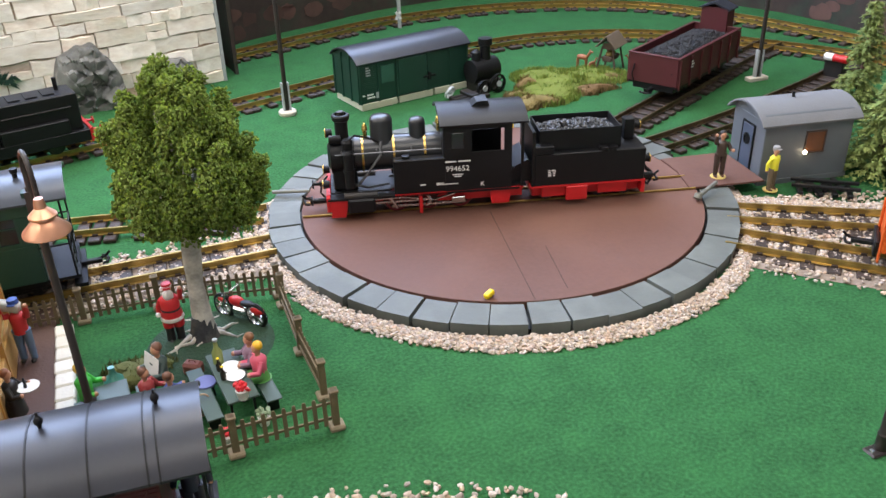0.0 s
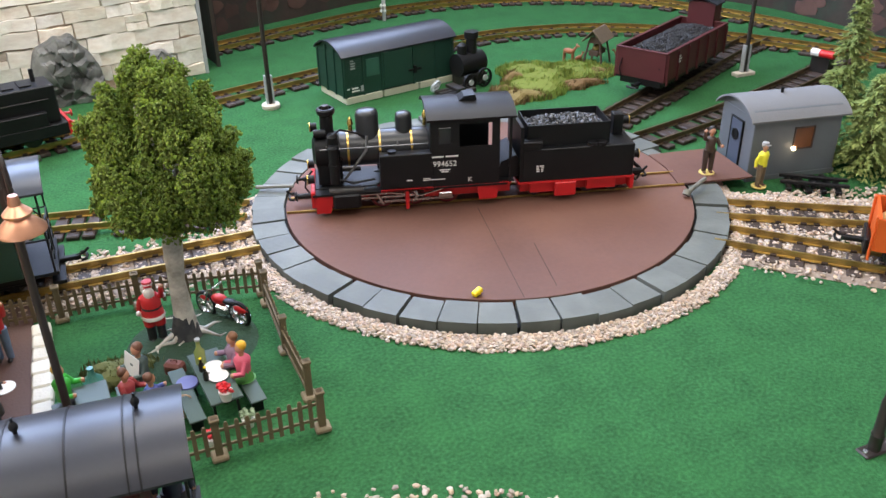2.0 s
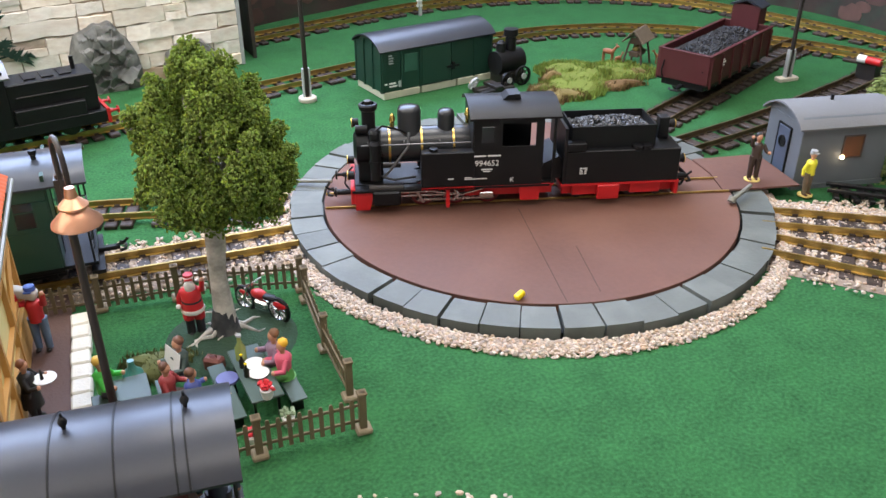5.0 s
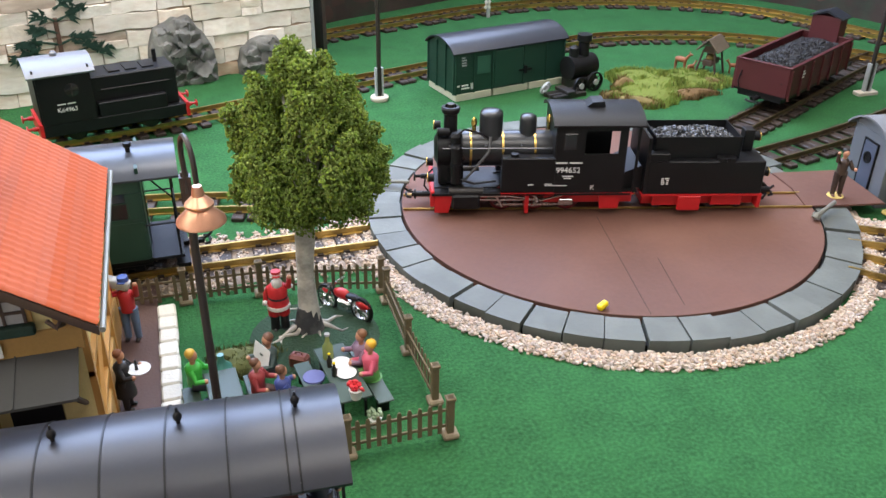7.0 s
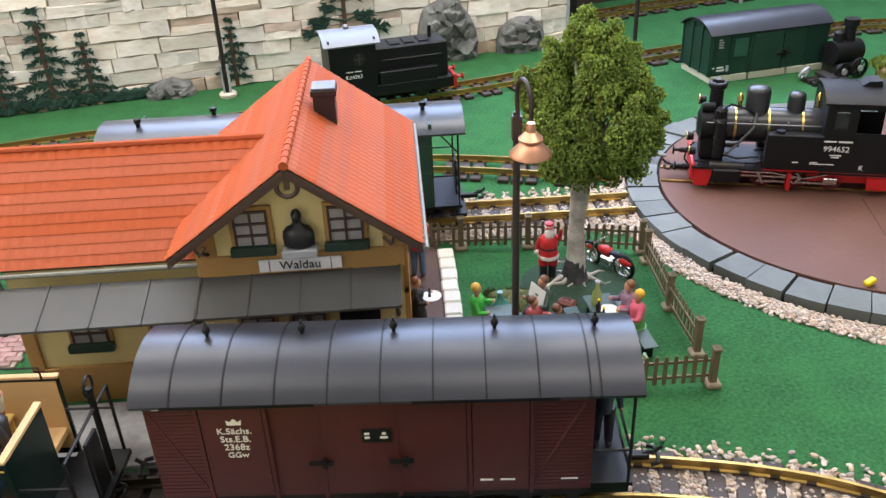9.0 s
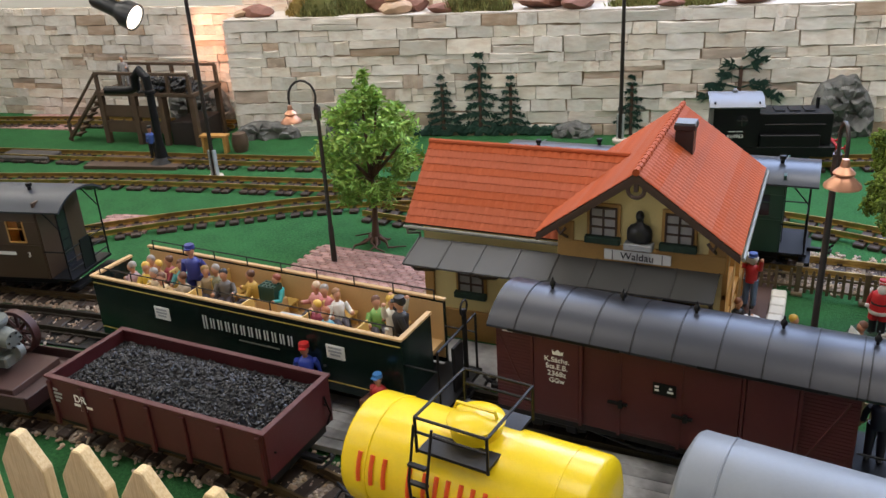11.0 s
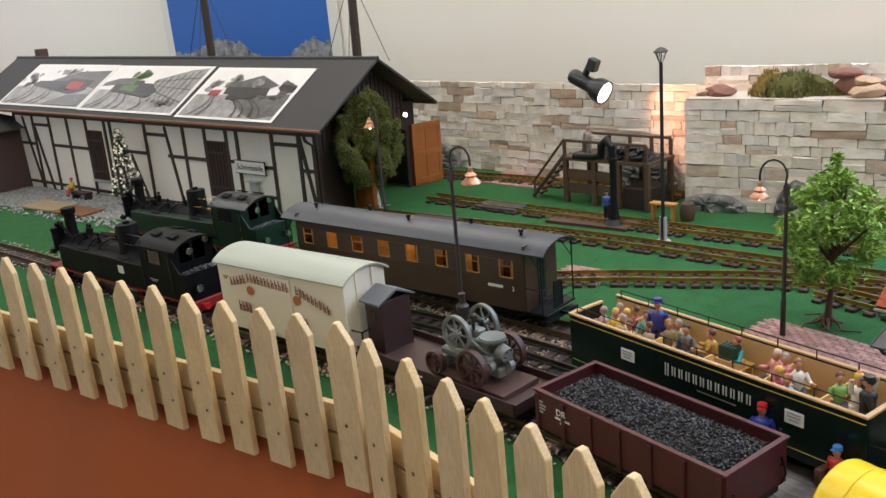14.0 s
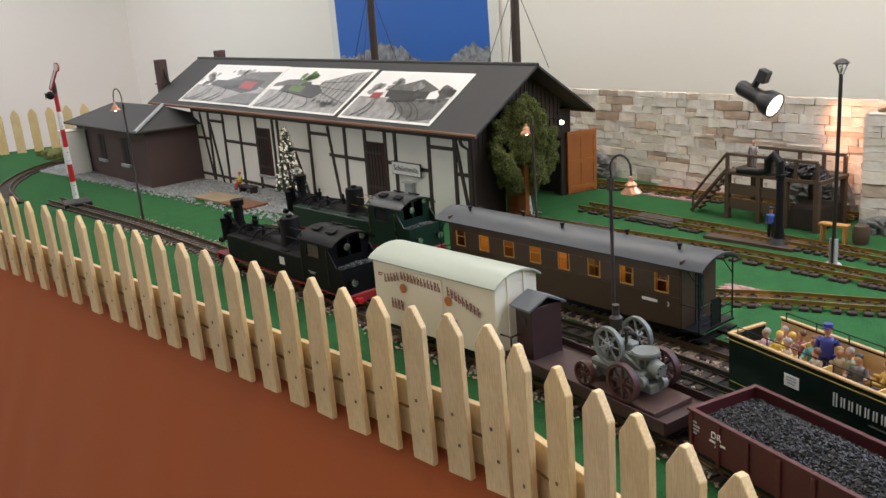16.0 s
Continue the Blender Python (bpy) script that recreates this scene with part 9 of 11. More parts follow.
def sprig_clumps(cx, cy, z0, z1, rmax, n, seed, size=0.0125):
    """Upright sprigs of foliage standing out all round the crown, each a chain of shrinking clumps."""
    rng = random.Random(seed)
    prof = ((0.0, 0.45), (0.15, 0.88), (0.35, 1.0), (0.55, 0.95), (0.75, 0.76), (0.9, 0.54), (1.0, 0.26))
    out = []
    for i in range(n):
        f = ((i + 0.5) / n) ** 0.85
        a = i * 2.399 + rng.uniform(-0.25, 0.25)
        for (f0, r0), (f1, r1) in zip(prof, prof[1:]):
            if f0 <= f <= f1:
                rr = rmax * (r0 + (r1 - r0) * (f - f0) / (f1 - f0))
        rr *= rng.choice((0.55, 0.72, 0.9, 1.0, 1.04, 1.1))
        z = z0 + (z1 - z0) * f
        k = rng.choice((3, 4, 4, 5))
        big = size * rng.uniform(0.85, 1.25)
        lean = rng.uniform(0.1, 0.5)
        for j in range(k):
            g = j / k
            wob = 0.35 * big
            out.append((cx + (rr - big * 0.9 + g * lean * big * 2) * math.cos(a) + rng.uniform(-wob, wob), cy + (rr - big * 0.9 + g * lean * big * 2) * math.sin(a) + rng.uniform(-wob, wob),
                        z + (g - 0.35) * big * 3.0, big * (1.0 - 0.45 * g)))
    return out


M_LEAF = spread(mat("olive spring foliage", (0.165, 0.23, 0.048), 0.95, vary=0.35, scale=30, spec=0.05), val=0.34, hue=0.012, sat=0.1, island=True)
# darker than the leaves: shade inside the crown put into the colour
M_LEAFIN = mat("olive foam with painted shade", (0.075, 0.098, 0.022), 0.95, vary=0.3, scale=100, bump=1.0, bscale=350, spec=0.05)
M_BARK = mat("grey mottled bark", (0.54, 0.51, 0.45), 0.8, vary=0.4, scale=55, fine=0.2, fscale=300, bump=0.6, bscale=250, dirt=(0.035, 0.03, 0.025), dirt_amount=0.85)
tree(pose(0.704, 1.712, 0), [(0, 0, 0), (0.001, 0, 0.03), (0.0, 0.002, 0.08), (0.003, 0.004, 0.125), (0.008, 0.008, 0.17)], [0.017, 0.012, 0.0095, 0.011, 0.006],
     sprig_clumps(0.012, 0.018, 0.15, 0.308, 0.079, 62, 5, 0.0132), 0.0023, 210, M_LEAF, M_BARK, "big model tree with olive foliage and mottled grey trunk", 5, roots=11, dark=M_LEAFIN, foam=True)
M_LEAF2 = spread(mat("fresh light green leaves", (0.25, 0.41, 0.085), 0.65, vary=0.25, scale=60, spec=0.3), val=0.35, hue=0.02, island=True)
tree(pose(-0.12, 1.805, 0), [(0, 0, 0), (0.001, 0.001, 0.03), (0.003, 0.001, 0.07), (0.0, 0.003, 0.13)], [0.008, 0.006, 0.005, 0.003],
     crown_clumps(0.004, 0.0, 0.09, 0.27, 0.086, 100, 8, 1.15, (0.014, 0.026)) + [(0.0, 0, 0.285, 0.014), (0.004, 0, 0.3, 0.009)], 0.0125, 62, M_LEAF2, M_TRUNK, "slender tree with loose light green leaves on the lawn", 8, roots=9)
M_LEAF3 = spread(mat("dull dark green foliage", (0.11, 0.125, 0.04), 0.95, vary=0.35, scale=60, spec=0.15), val=0.4, hue=0.02, island=True)
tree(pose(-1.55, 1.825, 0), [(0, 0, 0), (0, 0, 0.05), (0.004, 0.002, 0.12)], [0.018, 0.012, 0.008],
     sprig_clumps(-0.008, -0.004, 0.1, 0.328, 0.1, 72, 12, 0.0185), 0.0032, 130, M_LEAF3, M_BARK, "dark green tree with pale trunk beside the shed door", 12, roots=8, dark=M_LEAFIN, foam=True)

# ---- lamps ----
M_COPPER = mat("brushed copper shade", (0.62, 0.32, 0.2), 0.35, metal=0.85, vary=0.1, scale=60)
M_POST = mat("black-brown lamp post", (0.022, 0.016, 0.014), 0.45, vary=0.2)
BULB = glow("lamp bulb", (1.0, 0.78, 0.5), 9.0)
M_BULBOFF = mat("frosted bulb", (0.7, 0.65, 0.58), 0.3)


def goose_lamp(at, h, lit=True, turn=180, label="black gooseneck lamp with a copper shade", power=0.05, reach=0.028):
    l_ = thing("lamp_post", at, label, "street lamp", "gooseneck lamps")
    bm = B()
    lathe(bm, [(0.011, 0), (0.011, 0.002), (0.0048, 0.003), (0.0045, h * 0.22), (0.0035, h * 0.225), (0.003, h * 0.9), (0.0028, h - 0.03), (0.0, h - 0.028)], 12)
    part("post", bm, M_POST, l_)
    a = math.radians(turn)
    dx, dy = math.cos(a), math.sin(a)
    bm = B()
    z = h - 0.045
    pipe(bm, [(0.004 * dx, 0.004 * dy, z)] + [((reach * 0.5 - reach * 0.5 * math.cos(q)) * dx, (reach * 0.5 - reach * 0.5 * math.cos(q)) * dy, z + 0.028 + reach * 0.62 * math.sin(q)) for q in [math.pi * k / 8 for k in range(9)]] + [(reach * dx, reach * dy, z + 0.018)], 0.0019, 8)
    box(bm, -0.004, 0.004, -0.004, 0.004, z - 0.008, z + 0.012)
    part("bracket", bm, M_POST, l_, "black gooseneck bracket")
    bm = B()
    lathe(bm, [(0.0032, z + 0.016), (0.0042, z + 0.011), (0.0042, z + 0.009), (0.0098, z + 0.0035), (0.0098, z + 0.002), (0.0062, z + 0.0018), (0.0165, z - 0.0085), (0.0168, z - 0.0105), (0.0158, z - 0.0105), (0.006, z - 0.002), (0.0015, z + 0.008)], 24)
    sd = part("shade", bm, M_COPPER, l_, "tiered copper shade", smooth=45, at=pose(reach * dx, reach * dy, 0))
    bm = B()
    ball(bm, (0, 0, z - 0.0105), 0.0048, 2)
    part("bulb", bm, BULB if lit else M_BULBOFF, sd, "glowing bulb" if lit else "")
    if lit:
        p = at @ Vector((reach * dx, reach * dy, z - 0.022))
        bulb("lamp_light", p.x, p.y, p.z, power, (1.0, 0.6, 0.3))
    return l_


goose_lamp(pose(0.592, 1.452, 0), 0.36, lit=False, turn=284, label="black gooseneck lamp with copper shade by the garden", reach=0.029)
goose_lamp(pose(-0.15, 1.712, 0), 0.302, turn=205, label="black gooseneck lamp with glowing copper shade on the lawn", reach=0.042)
goose_lamp(pose(-0.508, 1.30, 0), 0.372, lit=False, turn=25, label="black gooseneck lamp with copper shade before the coach", reach=0.036)
goose_lamp(pose(-2.49, 0.85, 0), 0.442, turn=200, label="slender black lamp with a glowing bulb near the annex", reach=0.055)
goose_lamp(pose(-1.37, 1.735, 0), 0.335, turn=200, label="gooseneck lamp glowing before the dark tree", reach=0.02)


def mast_lamp(at, h, label, base="disc"):
    l_ = thing("lamp_mast", at, label, "street lamp", "tall lamp masts")
    bm = B()
    if base == "disc":
        lathe(bm, [(0.017, 0), (0.018, 0.002), (0.018, 0.007), (0.016, 0.009), (0, 0.009)], 24)
    else:
        box(bm, -0.024, 0.024, -0.01, 0.01, 0, 0.008, 0.001)
    part("foot", bm, M_WALLTOP, l_, "white foot")
    bm = B()
    for s in (-1, 1):
        box(bm, s * 0.0062 - 0.0017, s * 0.0062 + 0.0017, -0.005, 0.005, 0.008, 0.066)
    part("sleeve", bm, M_LIGHTGREY, l_, "grey concrete sleeve")
    part("post", rod(B(), (0, 0, 0.009), (0, 0, h - 0.03), 0.0045, 0.0042, 10), M_POST, l_, "dark brown post")
    bm = B()
    for k in range(4):
        a = k * math.pi / 2 + 0.78
        rod(bm, (0.004 * math.cos(a), 0.004 * math.sin(a), h - 0.03), (0.013 * math.cos(a), 0.013 * math.sin(a), h - 0.007), 0.0009, seg=5)
    lathe(bm, [(0.0165, h - 0.008), (0.0165, h - 0.006), (0.01, h), (0.003, h + 0.003), (0, h + 0.003)], 8)
    hd = part("lantern_frame", bm, M_POST, l_, "black lantern cage")
    bm = B()
    lathe(bm, [(0.004, h - 0.03), (0.0115, h - 0.009), (0, h - 0.009)], 8)
    part("lantern_glass", bm, glass("lantern glass", (0.95, 0.95, 0.92), 0.1), hd)
    bm = B()
    ball(bm, (0, 0, h - 0.018), 0.0042, 2)
    part("lantern_bulb", bm, M_PAPER, hd, "white bulb")
    return l_


mast_lamp(pose(-0.642, 2.03, 0), 0.455, "tall dark lamp mast on a white round foot")
mast_lamp(pose(0.152, 2.505, 0), 0.40, "tall dark lamp mast below the stone wall")
mast_lamp(pose(0.975, 2.465, 0), 0.42, "dark lamp mast on a white round foot near the wagon body")
mast_lamp(pose(1.948, 2.23, 0), 0.42, "dark lamp mast on a white oblong foot", base="block")
fl = thing("lamp_post", pose(1.28, 1.25, 0), "black lamp post screwed to the lawn by a flat foot", "street lamp")
bm = B()
box(bm, -0.016, 0.03, -0.008, 0.008, 0, 0.003, 0.0015)
part("foot", bm, M_POST, fl)
for x in (-0.011, 0.018):
    part("screw", lathe(B(), [(0.0028, 0.003), (0.0024, 0.0042), (0, 0.0043)], 10), M_STEEL, fl, "bright screw head", at=pose(x, 0, 0))
bm = B()
lathe(bm, [(0.006, 0.003), (0.006, 0.02), (0.0066, 0.021), (0.0052, 0.024), (0.005, 0.06), (0.0038, 0.064), (0.0036, 0.3)], 14)
part("post", bm, M_POST, fl)

# ---- beer garden ----
M_FENCE = mat("brown weathered fence", (0.15, 0.11, 0.06), 0.75, vary=0.2, scale=60, bump=0.3)
M_SOCKET = mat("tan post socket", (0.24, 0.19, 0.12), 0.8, vary=0.2)
bm = B()
prism(bm, [(-0.0021, 0), (0.0021, 0), (0.0021, 0.033), (0.0012, 0.036), (-0.0012, 0.036), (-0.0021, 0.033)], 0.0014, XZ)
ME_PALE = solid("pale", bm, M_FENCE, 0)


def garden_fence(a, b, label):
    a, b = Vector((*a, 0)), Vector((*b, 0))
    d = b - a
    f_ = thing("garden_fence", Matrix.Translation(a) @ Matrix.Rotation(math.atan2(d.y, d.x), 4, "Z"), label, "fence", "garden fence panels")
    n = max(3, round((d.length - 0.006) / 0.0098))
    for k in range(1, n):
        share("pale", ME_PALE, f_, pose(d.length * k / n, 0.0012, 0.005))
    for z in (0.011, 0.03):
        part("rail", box(B(), 0, d.length, 0.0014, 0.0032, z, z + 0.003), M_FENCE, f_)
    return f_


def fence_post(x, y):
    p = thing("fence_post", pose(x, y, 0), "brown square fence post in a tan socket", "fence post", "garden fence posts")
    part("socket", box(B(), -0.008, 0.008, -0.008, 0.008, 0, 0.006, 0.0015), M_SOCKET, p)
    bm = B()
    box(bm, -0.0036, 0.0036, -0.0036, 0.0036, 0.004, 0.049, 0.0006)
    box(bm, -0.0048, 0.0048, -0.0048, 0.0048, 0.0455, 0.049, 0.0008)
    part("shaft", bm, M_FENCE, p)


FENCE = [(0.703, 1.495), (0.805, 1.495), (0.806, 1.548), (0.803, 1.64), (0.806, 1.748), (0.806, 1.775)]
for p0, p1 in (((0.6, 1.492), FENCE[0]), (FENCE[0], FENCE[1]), (FENCE[2], FENCE[3]), (FENCE[3], FENCE[4]), ((0.66, 1.808), (0.806, 1.772)), ((0.55, 1.815), (0.66, 1.808)), ((0.47, 1.82), (0.55, 1.815))):
    garden_fence(p0, p1, "low brown picket panel round the beer garden")
for p in ((0.703, 1.495), (0.805, 1.495), (0.806, 1.548), (0.803, 1.64), (0.806, 1.748), (0.806, 1.775), (0.66, 1.808), (0.57, 1.815)):
    fence_post(*p)
M_TABLETOP = mat("dark grey-green table", (0.045, 0.075, 0.06), 0.5, vary=0.15, scale=40)
bm = B()
lathe(bm, [(0.075, 0), (0.07, 0.0025), (0.05, 0.005), (0.02, 0.007), (0, 0.008)], 28)
mono("mound", bm, mat("dark earth and moss", (0.02, 0.05, 0.025), 0.95, vary=0.4, scale=60, bump=1.0), pose(0.708, 1.7, 0), "dark mossy mound round the tree's foot", "mound", kind="structure")


def beer_table(at, label):
    t = thing("garden_table", at, label, "table", "garden tables")
    part("tabletop", box(B(), -0.0165, 0.0165, -0.048, 0.048, 0.03, 0.0325, 0.0006), M_TABLETOP, t)
    for y in (-0.038, 0.038):
        for x in (-0.012, 0.012):
            part("leg", box(B(), x - 0.0013, x + 0.0013, y - 0.0013, y + 0.0013, 0, 0.03), M_BLACK, t)
    for s in (-1, 1):
        bench = thing("garden_bench", at @ pose(s * 0.031, 0, 0), "narrow grey-green bench beside the table", "bench", "garden benches")
        part("seat", box(B(), -0.0085, 0.0085, -0.048, 0.048, 0.0175, 0.0195, 0.0005), M_TABLETOP, bench)
        for y in (-0.038, 0.038):
            part("leg", box(B(), -0.006, 0.006, y - 0.0013, y + 0.0013, 0, 0.0175), M_BLACK, bench)
    return t


TB = pose(0.717, 1.585, 0, 0, 0, 6)
beer_table(TB, "grey-green garden table laid with plates and bottles")
TB2 = pose(0.6, 1.575, 0, 0, 0, 4)
beer_table(TB2, "second grey-green garden table behind the goods van")
for y in (0.012, -0.006):
    bm = B()
    lathe(bm, [(0.004, 0), (0.0095, 0.001), (0.0105, 0.0022), (0.006, 0.0016), (0, 0.0016)], 20)
    pl_ = mono("plate", bm, M_PAPER, TB @ pose(0.003, y, 0.0325), "white plate on the garden table", "plate", "plates")
for x, y, hh, cc, lab in ((-0.006, 0.028, 0.03, (0.25, 0.3, 0.1), "tall green glass bottle on the table"), (-0.009, 0.013, 0.016, (0.02, 0.02, 0.015), "small dark bottle with yellow cap"), (-0.009, -0.004, 0.016, (0.02, 0.02, 0.015), "small dark bottle beside the plate")):
    bo = thing("bottle", TB @ pose(x, y, 0.0325), lab, "bottle", "bottles")
    bm = B()
    r_ = hh * 0.19
    lathe(bm, [(r_, 0), (r_, hh * 0.5), (r_ * 0.45, hh * 0.68), (r_ * 0.35, hh * 0.95), (0, hh * 0.95)], 14)
    part("glass", bm, mat("bottle glass", cc, 0.12, vary=0.05), bo)
    part("cap", rod(B(), (0, 0, hh * 0.94), (0, 0, hh * 1.02), r_ * 0.5, seg=10), M_YELLOW if hh < 0.02 else M_LIGHTGREY, bo)


def flowers(at, colour, label, seed):
    t = thing("flower_pot", at, label, "flower pot", "flower pots")
    bm = B()
    lathe(bm, [(0.005, 0), (0.0068, 0.01), (0.0072, 0.011), (0.006, 0.011), (0, 0.0105)], 12)
    part("pot", bm, M_PAPER, t)
    bm = B()
    rng = random.Random(seed)
    for _ in range(30):
        ball(bm, (rng.uniform(-0.0065, 0.0065), rng.uniform(-0.0065, 0.0065), 0.0125 + rng.uniform(0, 0.005)), 0.0021, 1, rough=0.5)
    part("blossoms", bm, paint(colour), t, smooth=0)
    return t


flowers(TB @ pose(0.0, -0.046, 0.0325), (0.6, 0.02, 0.03), "red flowers in a pot on the table end", 1)
flowers(pose(0.738, 1.53, 0), (0.25, 0.33, 0.2), "pale green plant in a pot", 2)
flowers(pose(0.7, 1.515, 0), (0.55, 0.02, 0.03), "red flowers in a pot by the fence", 3)
bar = thing("barrel_planter", pose(0.6, 1.632, 0), "tan barrel planter with a green bottle-shaped top", "barrel")
bm = B()
lathe(bm, [(0.009, 0), (0.0125, 0.008), (0.013, 0.016), (0.0115, 0.024), (0.0, 0.024)], 18)
part("barrel", bm, M_TAN, bar)
bm = B()
lathe(bm, [(0.011, 0.024), (0.0105, 0.03), (0.005, 0.035), (0.0032, 0.04), (0.0035, 0.045), (0, 0.045)], 16)
part("flask", bm, mat("blue-green glaze", (0.05, 0.2, 0.16), 0.3, vary=0.1), bar)
bm = B()
box(bm, -0.011, 0.011, -0.007, 0.007, 0, 0.017, 0.003)
pipe(bm, [(-0.004, 0, 0.017), (-0.003, 0, 0.0195), (0.003, 0, 0.0195), (0.004, 0, 0.017)], 0.0009, 6)
mono("suitcase", bm, mat("brown leather", (0.17, 0.05, 0.035), 0.5, vary=0.2), pose(0.682, 1.648, 0.0, 0, 0, -35), "small brown leather suitcase on the ground", "suitcase")
for x, y in ((0.69, 1.6), (0.585, 1.585)):
    stl = thing("stool", pose(x, y, 0), "round stool with a lilac-blue seat", "stool", "stools")
    bm = B()
    lathe(bm, [(0.0115, 0.018), (0.012, 0.0195), (0.0115, 0.021), (0, 0.021)], 20)
    part("seat", bm, mat("lilac-blue seat", (0.13, 0.14, 0.33), 0.5, vary=0.1), stl)
    for k in range(3):
        part("leg", rod(B(), (0.008 * math.cos(2.1 * k), 0.008 * math.sin(2.1 * k), 0), (0.006 * math.cos(2.1 * k), 0.006 * math.sin(2.1 * k), 0.018), 0.001, seg=6), M_BLACK, stl)
bs = thing("basket", pose(0.683, 1.575, 0), "pale basket with green apples and an arched handle", "basket")
part("bowl", lathe(B(), [(0.007, 0), (0.0095, 0.01), (0.009, 0.0105), (0, 0.008)], 16), M_SANDROCK, bs)
part("handle", pipe(B(), [(0.009 * math.cos(a), 0, 0.01 + 0.014 * math.sin(a)) for a in [math.pi * k / 10 for k in range(11)]], 0.001, 6), M_SANDROCK, bs)
bm = B()
for k in range(7):
    ball(bm, (0.004 * math.cos(k), 0.004 * math.sin(k), 0.011), 0.003, 1)
part("apples", bm, paint((0.12, 0.45, 0.05)), bs)
moss(pose(0.625, 1.672, 0), 0.034, 0.026, 0.022, spread(mat("brown-green bush", (0.09, 0.1, 0.03), 0.9, vary=0.4, scale=90), val=0.35, island=True), "low brown-green bush in the garden", 7, 420, 0.005, "bush", "bush")

# motorcycle beside the tree
mc = thing("motorcycle", pose(0.752, 1.735, 0, 0, 0, 128) @ Matrix.Diagonal((1.25, 1.3, 1.35, 1)), "small red and chrome motorcycle leaning by the tree", "motorcycle")
for x, nm in ((-0.02, "rear_wheel"), (0.022, "front_wheel")):
    bm = B()
    spoked(bm, 0, 0, 0.0105, 0.004, 10)
    wl = part(nm, bm, M_STEEL, mc, at=pose(x, 0, 0.001))
    bm = B()
    k = 20
    pipe(bm, [(0.011 * math.cos(2 * math.pi * i / k), 0, 0.0105 + 0.011 * math.sin(2 * math.pi * i / k)) for i in range(k + 1)], 0.0022, 8)
    part("tyre", bm, M_BLACK, wl)
bm = B()
ball(bm, (0.004, 0, 0.021), 0.007, 2, (1.4, 0.75, 0.7))
ball(bm, (-0.022, 0, 0.0175), 0.008, 2, (1.2, 0.5, 0.55))
ball(bm, (0.022, 0, 0.0185), 0.007, 2, (1.1, 0.45, 0.45))
part("bodywork", bm, M_RED, mc, "red tank and mudguards")
bm = B()
ball(bm, (-0.009, 0, 0.0215), 0.006, 2, (1.6, 0.8, 0.45))
part("saddle", bm, M_BLACK, mc)
bm = B()
pipe(bm, [(0.022, -0.003, 0.011), (0.014, -0.003, 0.028), (0.01, -0.011, 0.031)], 0.001, 6)
pipe(bm, [(0.022, 0.003, 0.011), (0.014, 0.003, 0.028), (0.01, 0.011, 0.031)], 0.001, 6)
box(bm, -0.008, 0.009, -0.004, 0.004, 0.007, 0.016, 0.002)
pipe(bm, [(0.0, -0.005, 0.008), (-0.014, -0.006, 0.006), (-0.028, -0.006, 0.008)], 0.0016, 6)
part("engine_and_forks", bm, M_STEEL, mc, "chrome engine, forks and exhaust")


def beard(m, hip):
    bm = m.use(paint((0.75, 0.72, 0.68)))
    ball(bm, (0, -0.006, hip + 0.028), 0.006, 2, (1.1, 0.7, 1.2), 0.2)
    lathe(bm, [(0.0135, hip - 0.006), (0.0145, hip - 0.004), (0.0135, hip - 0.001)], 14)
    for s_ in (-1, 1):
        ball(bm, (s_ * 0.0155, -0.004, hip + (0.022 if s_ > 0 else 0.003)), 0.0036, 1)
    ball(bm, (0, 0.0, hip + 0.0375), 0.0066, 2, (1, 1, 0.35))
    bm = m.use(paint((0.55, 0.02, 0.025)))
    lathe(bm, [(0.0132, hip - 0.002), (0.0115, hip + 0.01), (0.012, hip + 0.02), (0.006, hip + 0.026)], 14)
    lathe(bm, [(0.0072, hip - 0.016), (0.0074, hip - 0.004), (0.004, hip)], 10, Matrix.Translation((-0.0055, 0, 0)))
    lathe(bm, [(0.0072, hip - 0.016), (0.0074, hip - 0.004), (0.004, hip)], 10, Matrix.Translation((0.0055, 0, 0)))
    bm = m.use(paint(DARK))
    lathe(bm, [(0.0118, hip + 0.006), (0.0121, hip + 0.009), (0.0117, hip + 0.0095)], 14)
    for s_ in (-1, 1):
        lathe(bm, [(0.0055, 0.0), (0.0052, 0.012), (0.0056, 0.02)], 10, Matrix.Translation((s_ * 0.0058, 0, 0)))


figurine(pose(0.672, 1.722, 0.003, 0, 0, -5), (0.55, 0.02, 0.025), (0.5, 0.02, 0.025), (0.75, 0.72, 0.68), "bearded figure in a red winter coat and cap, painted", arms=("down", "up"), hat=(0.55, 0.02, 0.025), h=0.081, extra=beard)


def carried_box(m, hip):
    bm = m.use(paint((0.5, 0.5, 0.47)))
    box(bm, -0.022, 0.012, -0.006, 0.006, hip + 0.024, hip + 0.034, 0.0015, m=Matrix.Translation((-0.022, 0.0, 0.006)) @ Matrix.Rotation(0.25, 4, "Y"))


figurine(pose(0.51, 1.745, 0.006, 0, 0, -15), (0.5, 0.02, 0.025), (0.11, 0.17, 0.27), BROWN, "figure in red shirt and jeans shouldering a grey box", hat=(0.05, 0.1, 0.35), arms="up", h=0.085, base=None, extra=carried_box)


def tray(m, hip):
    bm = m.use(M_PAPER)
    lathe(bm, [(0.012, hip + 0.012), (0.013, hip + 0.0135), (0, hip + 0.0135)], 16, Matrix.Translation((0.004, -0.018, 0)))
    bm = m.use(paint(DARK))
    rod(bm, (0.002, -0.016, hip + 0.0135), (0.002, -0.016, hip + 0.026), 0.0022, 0.001, 8)


